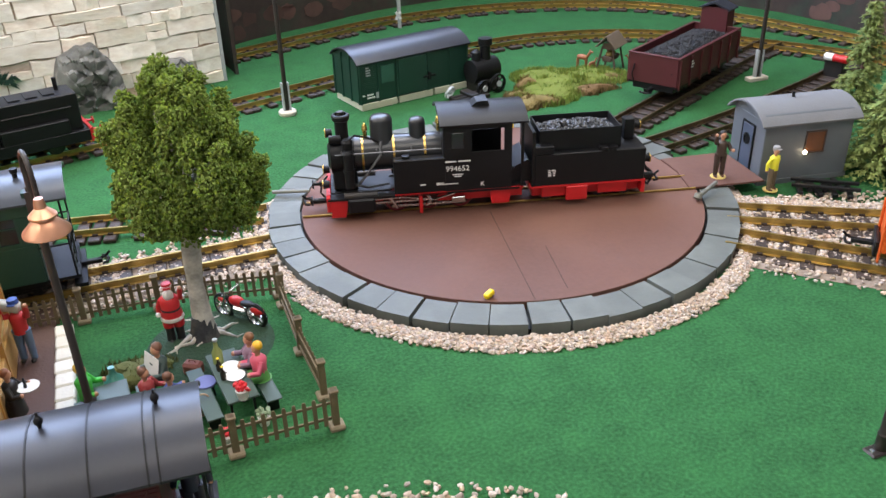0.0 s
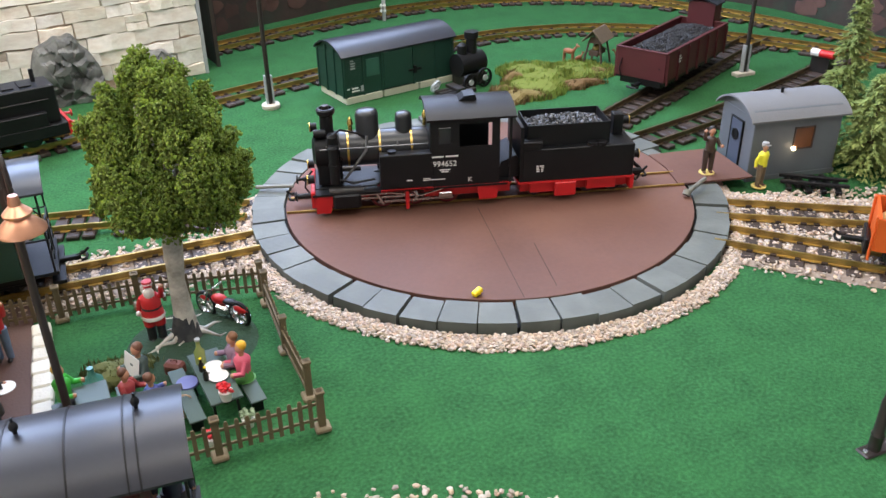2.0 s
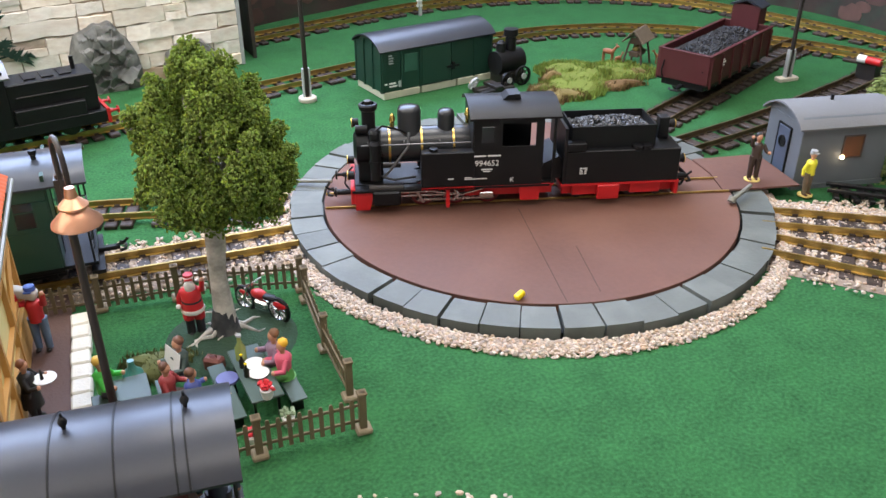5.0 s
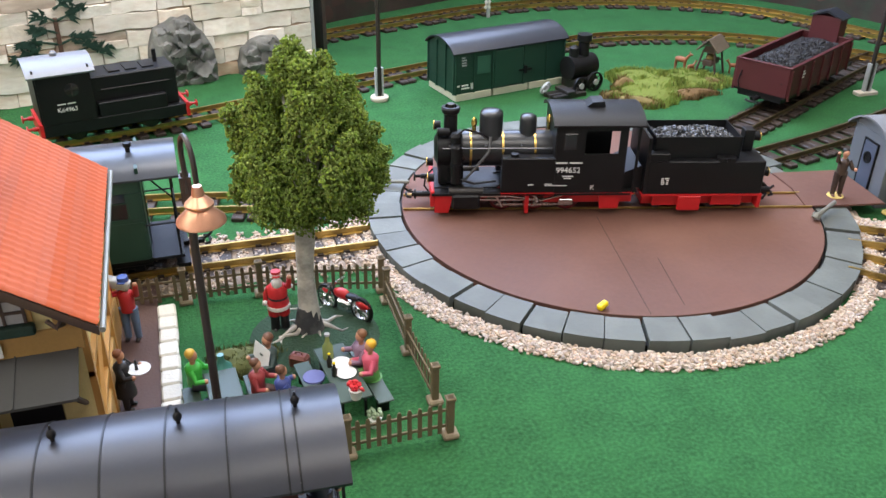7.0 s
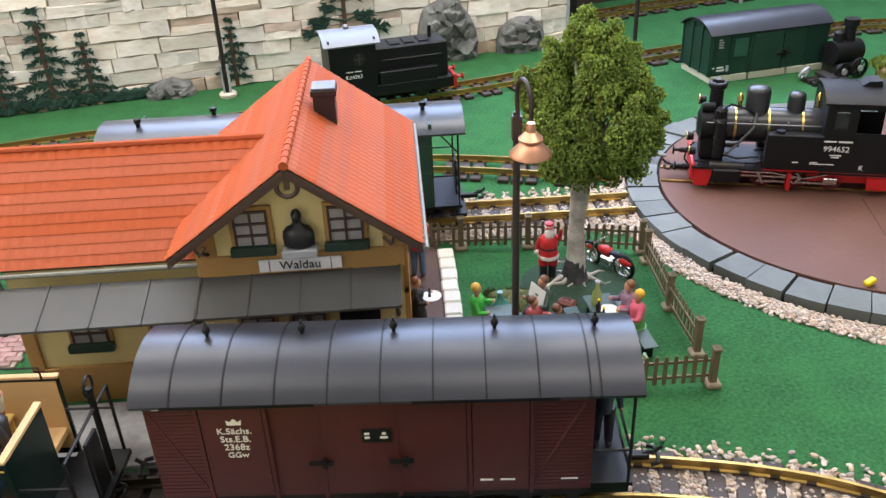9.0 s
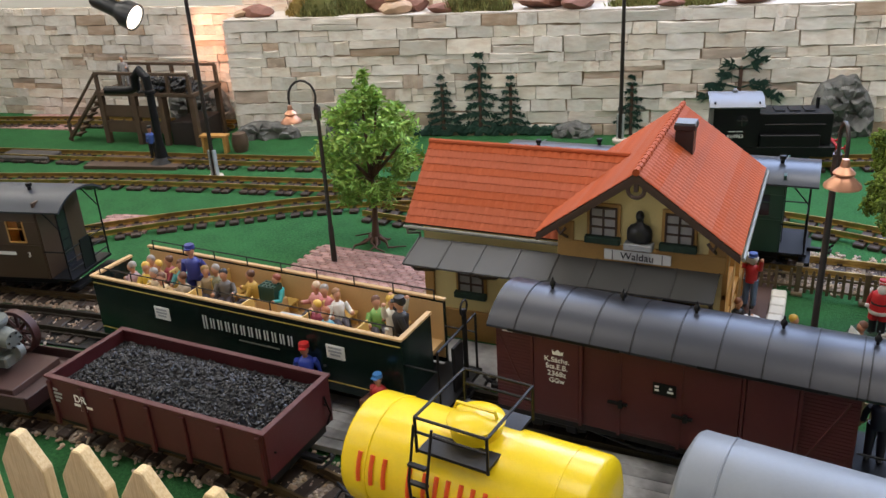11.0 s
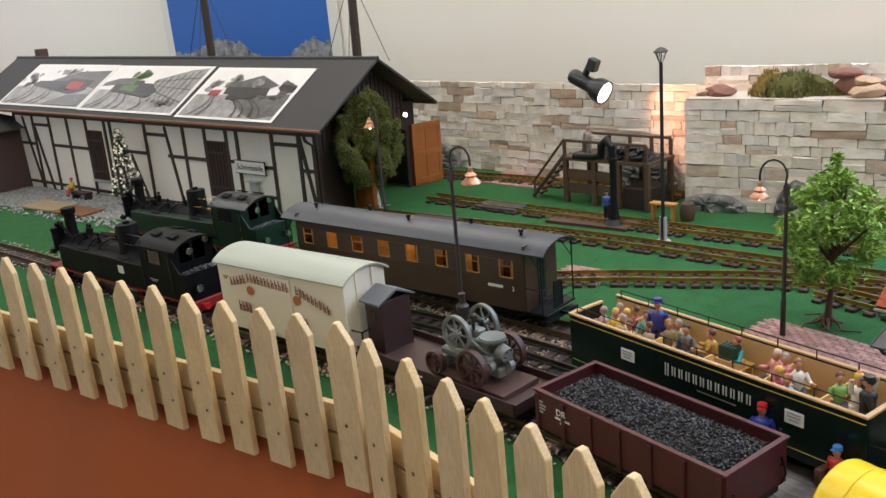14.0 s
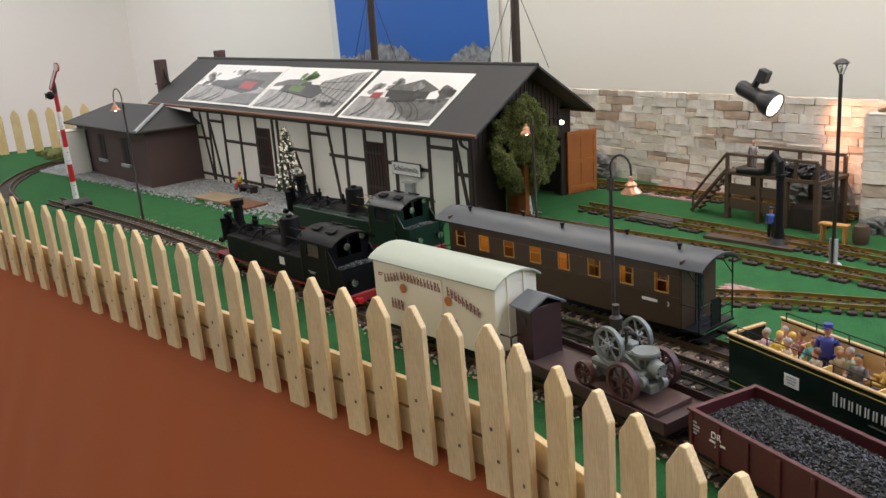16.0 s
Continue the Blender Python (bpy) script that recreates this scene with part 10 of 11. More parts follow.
figurine(pose(0.505, 1.622, 0.006, 0, 0, 75), DARK, DARK, (0.2, 0.07, 0.03), "waitress figure in black with a tray of plates", skirt=True, arms="front", h=0.074, extra=tray)
figurine(pose(0.572, 1.618, 0.002, 0, 0, 70), (0.05, 0.42, 0.05), (0.06, 0.06, 0.08), BLOND, "seated blond figure in a bright green top", sit=True, arms="front", h=0.083)


def paper_sheet(m, hip):
    bm = m.use(M_PAPER)
    box(bm, -0.014, 0.014, -0.0185, -0.018, hip + 0.004, hip + 0.026, 0, Matrix.Rotation(-0.25, 4, "X"))


figurine(pose(0.648, 1.622, 0.002, 0, 0, -65), (0.06, 0.09, 0.08), (0.05, 0.05, 0.06), (0.16, 0.07, 0.04), "seated figure in a dark jacket reading a paper", sit=True, arms="front", h=0.085, extra=paper_sheet)
figurine(pose(0.632, 1.59, 0.002, 0, 0, 60), (0.3, 0.04, 0.04), (0.1, 0.05, 0.04), BROWN, "seated figure in a red-brown jacket", sit=True, arms="front", h=0.078)
figurine(pose(0.655, 1.572, 0.002, 0, 0, 100), (0.05, 0.07, 0.25), (0.04, 0.04, 0.08), BROWN, "seated figure in a blue jacket at the garden table", sit=True, arms="front", h=0.078)
figurine(pose(0.742, 1.603, 0.002, 0, 0, -85), (0.23, 0.14, 0.2), (0.06, 0.05, 0.05), (0.2, 0.09, 0.04), "seated figure in mauve at the laid table", sit=True, arms="front", h=0.083)
figurine(pose(0.747, 1.583, 0.002, 0, 0, -80), (0.6, 0.1, 0.16), (0.1, 0.3, 0.07), (0.75, 0.42, 0.03), "seated blond figure in a pink top and green skirt", sit=True, skirt=True, arms="front", h=0.083)
figurine(pose(0.657, 1.369, RT + 0.034, 0, 0, -10), (0.02, 0.025, 0.045), (0.02, 0.02, 0.035), DARK, "figure in a dark suit standing on the van platform", h=0.08, arms="down")
# passengers in the open wagon
WG = w.matrix_basis
crowd = [(-0.21, -0.012, (0.45, 0.3, 0.32), GREYH), (-0.178, 0.008, (0.62, 0.42, 0.25), BLOND), (-0.145, -0.03, (0.55, 0.4, 0.2), BROWN), (-0.105, 0.02, (0.3, 0.22, 0.12), (0.3, 0.18, 0.05)), (0.06, 0.035, (0.6, 0.25, 0.22), (0.6, 0.45, 0.3)),
         (-0.2, 0.02, (0.4, 0.35, 0.3), GREYH), (-0.19, -0.005, (0.65, 0.45, 0.05), BLOND), (-0.175, 0.03, (0.3, 0.05, 0.06), BROWN), (-0.165, -0.02, (0.5, 0.4, 0.25), GREYH), (-0.15, 0.025, (0.1, 0.35, 0.35), BROWN),
         (-0.12, -0.015, (0.35, 0.28, 0.2), BROWN), (-0.095, 0.03, (0.25, 0.24, 0.14), GREYH), (-0.075, 0.02, (0.12, 0.11, 0.1), DARK), (-0.04, 0.033, (0.5, 0.3, 0.05), BROWN), (0.0, 0.035, (0.05, 0.4, 0.4), (0.25, 0.06, 0.03)),
         (0.075, 0.03, (0.6, 0.2, 0.2), GREYH), (0.095, 0.025, (0.7, 0.68, 0.63), (0.25, 0.12, 0.05)), (0.09, -0.02, (0.25, 0.03, 0.06), BLOND), (0.11, -0.035, (0.1, 0.3, 0.35), (0.35, 0.12, 0.05)), (0.15, 0.025, (0.2, 0.4, 0.1), BROWN), (0.178, 0.03, (0.12, 0.05, 0.03), DARK)]
for i, (x, y, top_, hr) in enumerate(crowd):
    figurine(WG @ pose(x, y * 0.8 - 0.004, 0.054 - 0.002, 0, 0, (37 * i) % 120 - 60), top_, (0.08, 0.07, 0.09), hr, "small seated passenger figure in the open wagon", sit=True, arms="front", h=0.084, group="wagon passengers")
figurine(WG @ pose(-0.125, 0.012, 0.054, 0, 0, 20), (0.03, 0.04, 0.22), (0.03, 0.04, 0.2), DARK, "conductor figure in blue uniform in the open wagon", hat=(0.03, 0.04, 0.22), h=0.094, group="wagon passengers")
figurine(WG @ pose(0.188, -0.012, 0.054, 0, 0, 60), (0.7, 0.68, 0.6), (0.65, 0.62, 0.55), BLOND, "bride figure in a white dress in the open wagon", skirt=True, arms="up", h=0.088, group="wagon passengers")
figurine(WG @ pose(0.203, -0.02, 0.054, 0, 0, -60), DARK, DARK, DARK, "groom figure in a black suit in the open wagon", hat=DARK, arms=("up", "down"), h=0.092, group="wagon passengers")
figurine(pose(0.055, 1.312, 0.014, 0, 0, 20), (0.03, 0.06, 0.4), (0.03, 0.05, 0.3), DARK, "station master figure in blue with a red cap", hat=(0.5, 0.02, 0.02), h=0.09)
def side_case(m, hip):
    bm = m.use(paint((0.1, 0.04, 0.025)))
    box(bm, -0.022, -0.012, -0.014, 0.012, hip - 0.018, hip + 0.006, 0.001)


figurine(pose(0.158, 1.298, 0.014, 0, 0, -10), (0.45, 0.03, 0.03), (0.12, 0.06, 0.04), BROWN, "figure in red with a blue cap carrying a brown case", hat=(0.05, 0.2, 0.5), h=0.077, extra=side_case)
figurine(pose(0.07, 1.49, 0.006, 0, 0, 10), (0.12, 0.02, 0.03), (0.05, 0.03, 0.03), DARK, "figure in a maroon coat with wide hat by the station", hat=(0.12, 0.03, 0.02), h=0.085, arms="down")
figurine(pose(-0.875, 2.1, 0.008, 0, 0, 10), (0.05, 0.1, 0.35), DARK, BROWN, "figure in a blue jacket beside the water crane", hat=DARK, h=0.082)
figurine(pose(-2.71, 1.262, 0.018, 0, 0, 5), (0.6, 0.5, 0.06), (0.4, 0.05, 0.03), (0.6, 0.1, 0.05), "seated clown-coloured figure on a small bench", sit=True, arms="front", h=0.085)
bm = B()
box(bm, -0.05, 0.05, -0.016, 0.016, 0.022, 0.03, 0.001)
for x in (-0.04, 0.04):
    box(bm, x - 0.005, x + 0.005, -0.014, 0.014, 0, 0.022)
mono("wooden_bench", bm, M_TIMBER, pose(-2.685, 1.282, 0.0, 0, 0, 15), "small dark wooden bench before the shed", "bench")


# ---- around the far curve: wagon body, hut, bushes, backdrop ----
M_CONCRETE = mat("pale concrete sleepers", (0.5, 0.49, 0.38), 0.8, vary=0.15, scale=40)
gw = thing("wagon_body", pose(1.114, 2.413, 0, 0, 0, 11.5), "dark green grounded van body with grey roof on pale footings", "wagon body")
GL, GD, GH = 0.262, 0.108, 0.098
for k in range(3):
    part("footing", box(B(), k * GL / 3 + 0.002, (k + 1) * GL / 3 - 0.002, -0.002, GD + 0.002, 0, 0.014, 0.001), M_CONCRETE, gw)
part("body", box(B(), 0, GL, 0, GD, 0.014, GH, 0.001), M_GREEN, gw)
bm = B()
for k in range(20):
    z = 0.017 + k * 0.0041
    box(bm, -0.001, 0.0, 0.004, 0.032, z, z + 0.0032)
    box(bm, -0.001, 0.0, 0.036, 0.068, z, z + 0.0032)
    box(bm, -0.001, 0.0, 0.072, GD - 0.004, z, z + 0.0032)
    box(bm, 0.002, 0.04, -0.001, 0.0, z, z + 0.0032)
part("boarding", bm, M_GREEN, gw, smooth=0)
for x in (0.0, 0.042, 0.085, 0.16, 0.215, GL - 0.004):
    part("rib", box(B(), x, x + 0.004, -0.003, 0.001, 0.014, GH), M_GREEN, gw)
for y in (0.0, 0.033, 0.069, GD - 0.004):
    part("rib", box(B(), -0.003, 0.001, y, y + 0.004, 0.014, GH + (0.01 if 0.02 < y < 0.09 else 0)), M_GREEN, gw)
part("sliding_door", box(B(), 0.09, 0.158, -0.004, -0.0005, 0.018, 0.092, 0.0006), M_GREEN, gw)
part("panel", box(B(), 0.05, 0.08, -0.0022, -0.0005, 0.05, 0.085), mat("faded green panel", (0.03, 0.1, 0.07), 0.45, vary=0.2), gw)
bm = B()
box(bm, 0.148, 0.178, -0.006, -0.003, 0.043, 0.047)
box(bm, 0.16, 0.166, -0.007, -0.003, 0.038, 0.053)
part("latch", bm, M_BLACK, gw)
bm = B()
half = GD / 2 + 0.005
vault(bm, -0.006, GL + 0.006, half, GH - 0.001, 0.022, k=16)
part("roof", bm, M_ROOFGREY, gw, "grey curved roof", smooth=50, at=pose(0, GD / 2, 0))
for gx in (0.0015, GL - 0.0045):
    out_ = [(GD / 2 + a * GD / 2 * 0.98, GH - 0.003 + 0.02 * max(0.0, 1 - a * a) ** 0.85) for a in [-1 + k / 8 for k in range(17)]]
    part("end_gable", prism(B(), out_, 0.003, YZ @ Matrix.Translation((0, 0, gx))), M_GREEN, gw, smooth=0)
bars("lettering", [[0.6], [0.9], [0.8], [0.9]], 0.012, 0.02, M_LIGHTGREY, gw, pose(0.021, -0.0016, 0.078, 90))
bars("lettering", [[0.25, -0.15, 0.5], [-0.4, 0.6]], 0.03, 0.012, M_PAPER, gw, pose(0.018, -0.0016, 0.027, 90))
part("white_panel", box(B(), 0.036, 0.046, -0.002, -0.0005, 0.022, 0.034), M_LIGHTGREY, gw)

en = thing("old_boiler", pose(1.395, 2.435, 0, 0, 0, 15), "black dumped boiler with chimney and spoked wheels", "boiler")
bm = B()
rod(bm, (-0.035, 0, 0.045), (0.03, 0, 0.045), 0.024, seg=20)
lathe(bm, [(0.012, 0.06), (0.011, 0.095), (0.015, 0.097), (0.015, 0.11), (0, 0.11)], 16, Matrix.Translation((0.005, 0, 0)))
lathe(bm, [(0.01, 0.06), (0.01, 0.085), (0.004, 0.09), (0, 0.09)], 14, Matrix.Translation((-0.02, 0, 0)))
part("boiler", bm, M_BLACK, en)
part("cradle", box(B(), -0.03, 0.03, -0.022, 0.022, 0.0, 0.026, 0.002), M_IRON, en)
for s, x in ((-1, 0.01), (-1, -0.028)):
    bm = B()
    spoked(bm, 0, 0, 0.02 if x > 0 else 0.017, 0.006, 8)
    wl = part("wheel", bm, M_BLACK, en, at=pose(x, s * 0.036, 0))
    part("hub", rod(B(), (0, -0.006, 0.02 if x > 0 else 0.017), (0, -0.003, 0.02 if x > 0 else 0.017), 0.006, seg=12), M_LIGHTGREY, wl, "pale hub")
bm = B()
spoked(bm, 0, 0, 0.014, 0.005, 6)
mono("loose_wheelset", bm, M_LIGHTGREY, pose(1.3, 2.405, 0.004, 25, 0, 30), "loose pale wheel lying by the wagon body", "wheel")
bm = B()
for k in range(3):
    box(bm, -0.04, 0.04, -0.006 + k * 0.014, 0.004 + k * 0.014, 0, 0.009, 0.001)
box(bm, -0.01, 0.01, -0.01, 0.036, 0.009, 0.016, 0.001)
mono("scrap_timber", bm, M_IRON, pose(1.345, 2.375, 0, 0, 0, 12), "dark scrap beams lying on the lawn", "scrap")

# grey hut and its red-brown plate, with two figures
M_HUTROOF = mat("pale blue-grey felt roof", (0.16, 0.165, 0.175), 0.85, vary=0.15, scale=14, bump=0.2)
hu = thing("yard_hut", pose(1.585, 1.792, 0, 0, 0, -10.5), "blue-grey yard hut with curved roof and dark window", "hut")
HL, HD, HH = 0.152, 0.098, 0.104
part("wall_panel", box(B(), 0, HL, 0, HD, 0, HH, 0.001), M_GREYHUT, hu)
part("sill_band", box(B(), -0.002, HL + 0.002, -0.002, HD + 0.002, 0, 0.008), M_GREYHUT, hu)
bm = B()
prism(bm, [(HD / 2 + HD / 2 * math.cos(a), HH + 0.018 * math.sin(a) ** 0.8) for a in [math.pi * k / 12 for k in range(13)]], HL, YZ)
part("gable", bm, M_GREYHUT, hu, smooth=0)
bm = B()
vault(bm, -0.01, HL + 0.01, HD / 2 + 0.008, HH - 0.002, 0.024, k=16)
hr_ = part("roof", bm, M_HUTROOF, hu, "pale curved roof", smooth=50, at=pose(0, HD / 2, 0))
part("roof_pin", rod(B(), (0.07, 0, HH + 0.02), (0.07, 0, HH + 0.03), 0.0025, seg=8), M_BLACK, hr_)
dr = part("door", box(B(), -0.0025, 0.0, 0.03, 0.062, 0.004, 0.088, 0.0006), mat("dark blue-grey door", (0.06, 0.075, 0.11), 0.5), hu, "dark blue-grey door")
bm = B()
lathe(bm, [(0.0095, 0), (0.0095, 0.002), (0.006, 0.002), (0.006, 0.001), (0, 0.001)], 18)
part("porthole", bm, M_BLACK, dr, at=pose(-0.002, 0.046, 0.064, 0, -90, 0))
bm = B()
for y in (0.028, 0.062):
    box(bm, -0.003, 0.001, y, y + 0.002, 0.002, 0.091)
box(bm, -0.003, 0.001, 0.028, 0.064, 0.089, 0.091)
part("door_frame", bm, M_BLACK, dr)
wn = part("window", box(B(), 0.072, 0.105, -0.001, 0.002, 0.05, 0.083), mat("brown window glow", (0.12, 0.045, 0.02), 0.2, vary=0.3), hu, "brown-tinted window")
bm = B()
for x in (0.071, 0.104):
    box(bm, x, x + 0.002, -0.0025, 0, 0.048, 0.085)
for z in (0.048, 0.083):
    box(bm, 0.071, 0.106, -0.0025, 0, z, z + 0.002)
part("window_frame", bm, M_BEAM, wn)
bm = B()
ball(bm, (0.072, -0.004, 0.051), 0.0036, 2)
part("wall_bulb", bm, BULB, hu, "small glowing bulb")
q = hu.matrix_basis @ Vector((0.072, -0.014, 0.051))
bulb("hut_light", q.x, q.y, q.z, 0.006, (1.0, 0.75, 0.45))
bm = B()
prism(bm, [(1.478, 1.905), (1.59, 1.885), (1.572, 1.765), (1.452, 1.79), (1.472, 1.85)], 0.003)
mono("entry_plate", bm, M_DECK, pose(0, 0, 0.0197), "red-brown plate bridging the turntable and the hut", "plate", kind="structure")
bm = B()
rod(bm, (-0.03, 0, 0.004), (0.03, 0, 0.008), 0.0035, 0.003, 8)
rod(bm, (-0.03, 0, 0.002), (-0.025, 0, 0.008), 0.006, seg=10)
mono("locking_lever", bm, M_GUTTER, pose(1.462, 1.763, 0.0225, 0, 0, 26), "grey locking lever at the turntable's edge", "lever")
bm = B()
rod(bm, (-0.03, 0, 0.004), (0.03, 0, 0.008), 0.003, 0.003, 8)
mono("locking_lever", bm, M_GUTTER, pose(0.885, 2.035, 0.0195, 0, 0, -28), "grey locking lever at the turntable's edge", "lever")
figurine(pose(1.517, 1.807, 0.0227, 0, 0, -15), (0.05, 0.03, 0.02), (0.045, 0.028, 0.02), DARK, "worker figure in brown waving, on a yellow stand", arms=("up", "front"), h=0.079, base=(0.65, 0.5, 0.15))
figurine(pose(1.586, 1.764, 0.004, 0, 0, 15), (0.65, 0.6, 0.03), (0.14, 0.1, 0.06), GREYH, "worker figure in a yellow jacket on a stand", hat=(0.3, 0.3, 0.3), h=0.075, base=(0.65, 0.5, 0.15))
sp = thing("spare_track", pose(1.65, 1.725, 0.004, 0, 0, -38), "pile of spare black track sections by the hut", "track pile")
for k in range(7):
    part("tie", box(B(), -0.035 + k * 0.012, -0.027 + k * 0.012, -0.022 + 0.01 * (k % 2), 0.03, 0.004 * (k % 2), 0.007 + 0.004 * (k % 2), 0.001), M_BLACK, sp, at=pose(0, 0, 0, 0, 0, 8 * (k % 3)))
for s in (-1, 1):
    part("bar", box(B(), -0.045, 0.055, s * 0.012 - 0.003, s * 0.012 + 0.003, 0.011, 0.016, 0.0006), M_BLACK, sp)
for x, y, rz, h_, lab in ((1.324, 2.152, 0, 0.03, "yellow marker post on the far rim"), (1.042, 1.632, 20, 0.014, "small yellow marker on the near rim")):
    bm = B()
    if h_ > 0.02:
        box(bm, -0.0035, 0.0035, -0.002, 0.002, 0, h_, 0.0008)
    else:
        box(bm, -0.007, 0.007, -0.004, 0.004, 0.007, 0.014, 0.0015, Matrix.Rotation(-0.3, 4, "Y"))
        rod(bm, (0, 0, 0), (0, 0, 0.008), 0.0018, seg=6)
    mono("marker_post", bm, M_YELLOW, pose(x, y, 0.015, 0, 0, rz), lab, "marker", "turntable markers")

# bush, dog house, deer
M_DRYGRASS = spread(mat("dry brown grass", (0.15, 0.105, 0.045), 0.9, vary=0.4, scale=90, spec=0.1), val=0.4, hue=0.02, island=True)
M_WILD = spread(mat("wild grass tuft", (0.19, 0.25, 0.055), 0.9, vary=0.35, scale=60, spec=0.1), val=0.35, hue=0.035, island=True)
moss(pose(1.565, 2.39, 0, 0, 0, 20), 0.145, 0.09, 0.026, M_WILD, "wild mat of yellow-green grass and moss", 3, 5200, 0.0055, "grass_mat", "grass", 0.55)
for x, y, sx, sy, hh, sd_, lab in ((1.45, 2.3, 0.05, 0.032, 0.022, 9, "dry brown edge of the grass mat"), (1.592, 2.318, 0.05, 0.02, 0.02, 14, "dry brown tuft along the grass mat"),
                                   (1.665, 2.372, 0.03, 0.022, 0.02, 15, "dry brown tuft at the end of the grass mat"), (1.485, 2.405, 0.028, 0.02, 0.027, 16, "brown bare patch in the grass mat"), (1.44, 2.36, 0.03, 0.018, 0.014, 17, "flattened brown grass beside the mat")):
    moss(pose(x, y, 0), sx, sy, hh, M_DRYGRASS, lab, sd_, int(300000 * sx * sy), 0.0055, "grass_mat", "grass", 0.4)
dg = thing("feeding_hut", pose(1.712, 2.44, 0.0, 0, 0, 35), "tiny brown wooden feeding hut with tilted roof", "feeding hut")
M_SHINGLE = mat("brown-grey shingle", (0.12, 0.09, 0.06), 0.8, vary=0.3, scale=120, bump=0.5, bscale=300)
for x in (-0.02, 0.02):
    for y in (-0.015, 0.015):
        part("leg", rod(B(), (x * 1.25, y * 1.5, 0), (x * 0.95, y * 0.8, 0.056), 0.0026, 0.0022, 7), M_BEAM, dg)
    part("gable_board", box(B(), x - 0.001, x + 0.001, -0.011, 0.011, 0.05, 0.064), M_BEAM, dg)
    part("cross_bar", rod(B(), (x, -0.018, 0.03), (x, 0.018, 0.03), 0.0018, seg=6), M_BEAM, dg)
part("manger", box(B(), -0.022, 0.022, -0.011, 0.011, 0.022, 0.034, 0.001), M_BEAM, dg)
part("hay", ball(B(), (0, 0, 0.036), 1.0, 2, (0.019, 0.01, 0.008), 0.3), M_DRYGRASS, dg, "tuft of dry hay")
for s in (0, 180):
    part("roof_board", box(B(), -0.034, 0.034, -0.001, 0.034, 0, 0.003, 0.0008), M_SHINGLE, dg, "shingled roof slope", at=pose(0, 0, 0.079, -47, 0, s))
M_FAWN = mat("red-brown deer paint", (0.27, 0.1, 0.045), 0.55, vary=0.2, scale=120)


def deer(at, h, label):
    """A little painted deer cast in one piece."""
    bm = B()
    ball(bm, (0, 0, h * 0.62), 1.0, 2, (h * 0.36, h * 0.14, h * 0.16))
    rod(bm, (h * 0.26, 0, h * 0.66), (h * 0.46, 0, h * 0.93), h * 0.09, h * 0.055, 8)
    ball(bm, (h * 0.52, 0, h * 0.96), 1.0, 2, (h * 0.13, h * 0.06, h * 0.065))
    for s in (-1, 1):
        rod(bm, (h * 0.46, s * h * 0.03, h), (h * 0.42, s * h * 0.09, h * 1.1), h * 0.025, h * 0.01, 5)
        for x in (-0.26, 0.24):
            rod(bm, (h * x, s * h * 0.07, h * 0.55), (h * x * 1.06, s * h * 0.08, 0), h * 0.05, h * 0.025, 6)
    mono("deer_figurine", bm, M_FAWN, at, label, "figurine", "deer at the feeding hut", smooth=60)


deer(pose(1.66, 2.475, 0, 0, 0, -60), 0.042, "red-brown deer figurine beside the feeding hut")
deer(pose(1.672, 2.452, 0, 0, 0, 10), 0.026, "small pinkish-brown fawn figurine on the lawn")
deer(pose(1.762, 2.425, 0, 0, 0, 160), 0.03, "red-brown grazing deer figurine by the wagon")
# conifers
M_FIR = spread(mat("light fir green", (0.24, 0.3, 0.095), 0.8, vary=0.3, scale=60, spec=0.15), val=0.3, hue=0.015, island=True)


def conifer(at, h, r, label, seed):
    rng = random.Random(seed)
    t = thing("conifer", at, label, "conifer", "conifers")
    part("trunk", rod(B(), (0, 0, 0), (0, 0, h * 0.95), 0.007, 0.001, 10), M_TRUNK, t)
    vs, fs = [], []
    levels = 22
    for k in range(levels):
        f = k / levels
        z0 = h * (0.08 + 0.9 * f)
        rr = r * (1 - f) ** 0.85 + 0.006
        for b in range(max(7, int(20 * (1 - f)))):
            a = rng.uniform(0, 6.283)
            L_ = rr * rng.uniform(0.75, 1.1)
            for j in range(7):
                g = (j + 1) / 7
                c = Vector((L_ * g * math.cos(a), L_ * g * math.sin(a), z0 - 0.25 * L_ * g * g + rng.uniform(-0.002, 0.002)))
                for _ in range(5):
                    d = Vector((math.cos(a) + rng.uniform(-0.9, 0.9), math.sin(a) + rng.uniform(-0.9, 0.9), rng.uniform(-0.5, 0.6))).normalized() * 0.009 * rng.uniform(0.7, 1.3)
                    sd = d.cross(Vector((0, 0, 1))).normalized() * 0.0026
                    o = len(vs)
                    vs += [tuple(c - sd), tuple(c + sd), tuple(c + d + Vector((0, 0, -0.002)))]
                    fs.append((o, o + 1, o + 2))
    me = bpy.data.meshes.new("needles")
    me.from_pydata(vs, [], fs)
    me.materials.append(M_FIR)
    ob = new("needles", me)
    ob.parent = t
    tagged(ob, "tiers of fine green needles")
    return t


conifer(pose(1.965, 1.975, 0), 0.225, 0.045, "slim light green conifer behind the hut", 1)
conifer(pose(1.79, 1.75, 0), 0.165, 0.065, "broad light green conifer beside the hut", 2)
conifer(pose(2.06, 1.9, 0), 0.2, 0.05, "light green conifer at the layout's edge", 3)

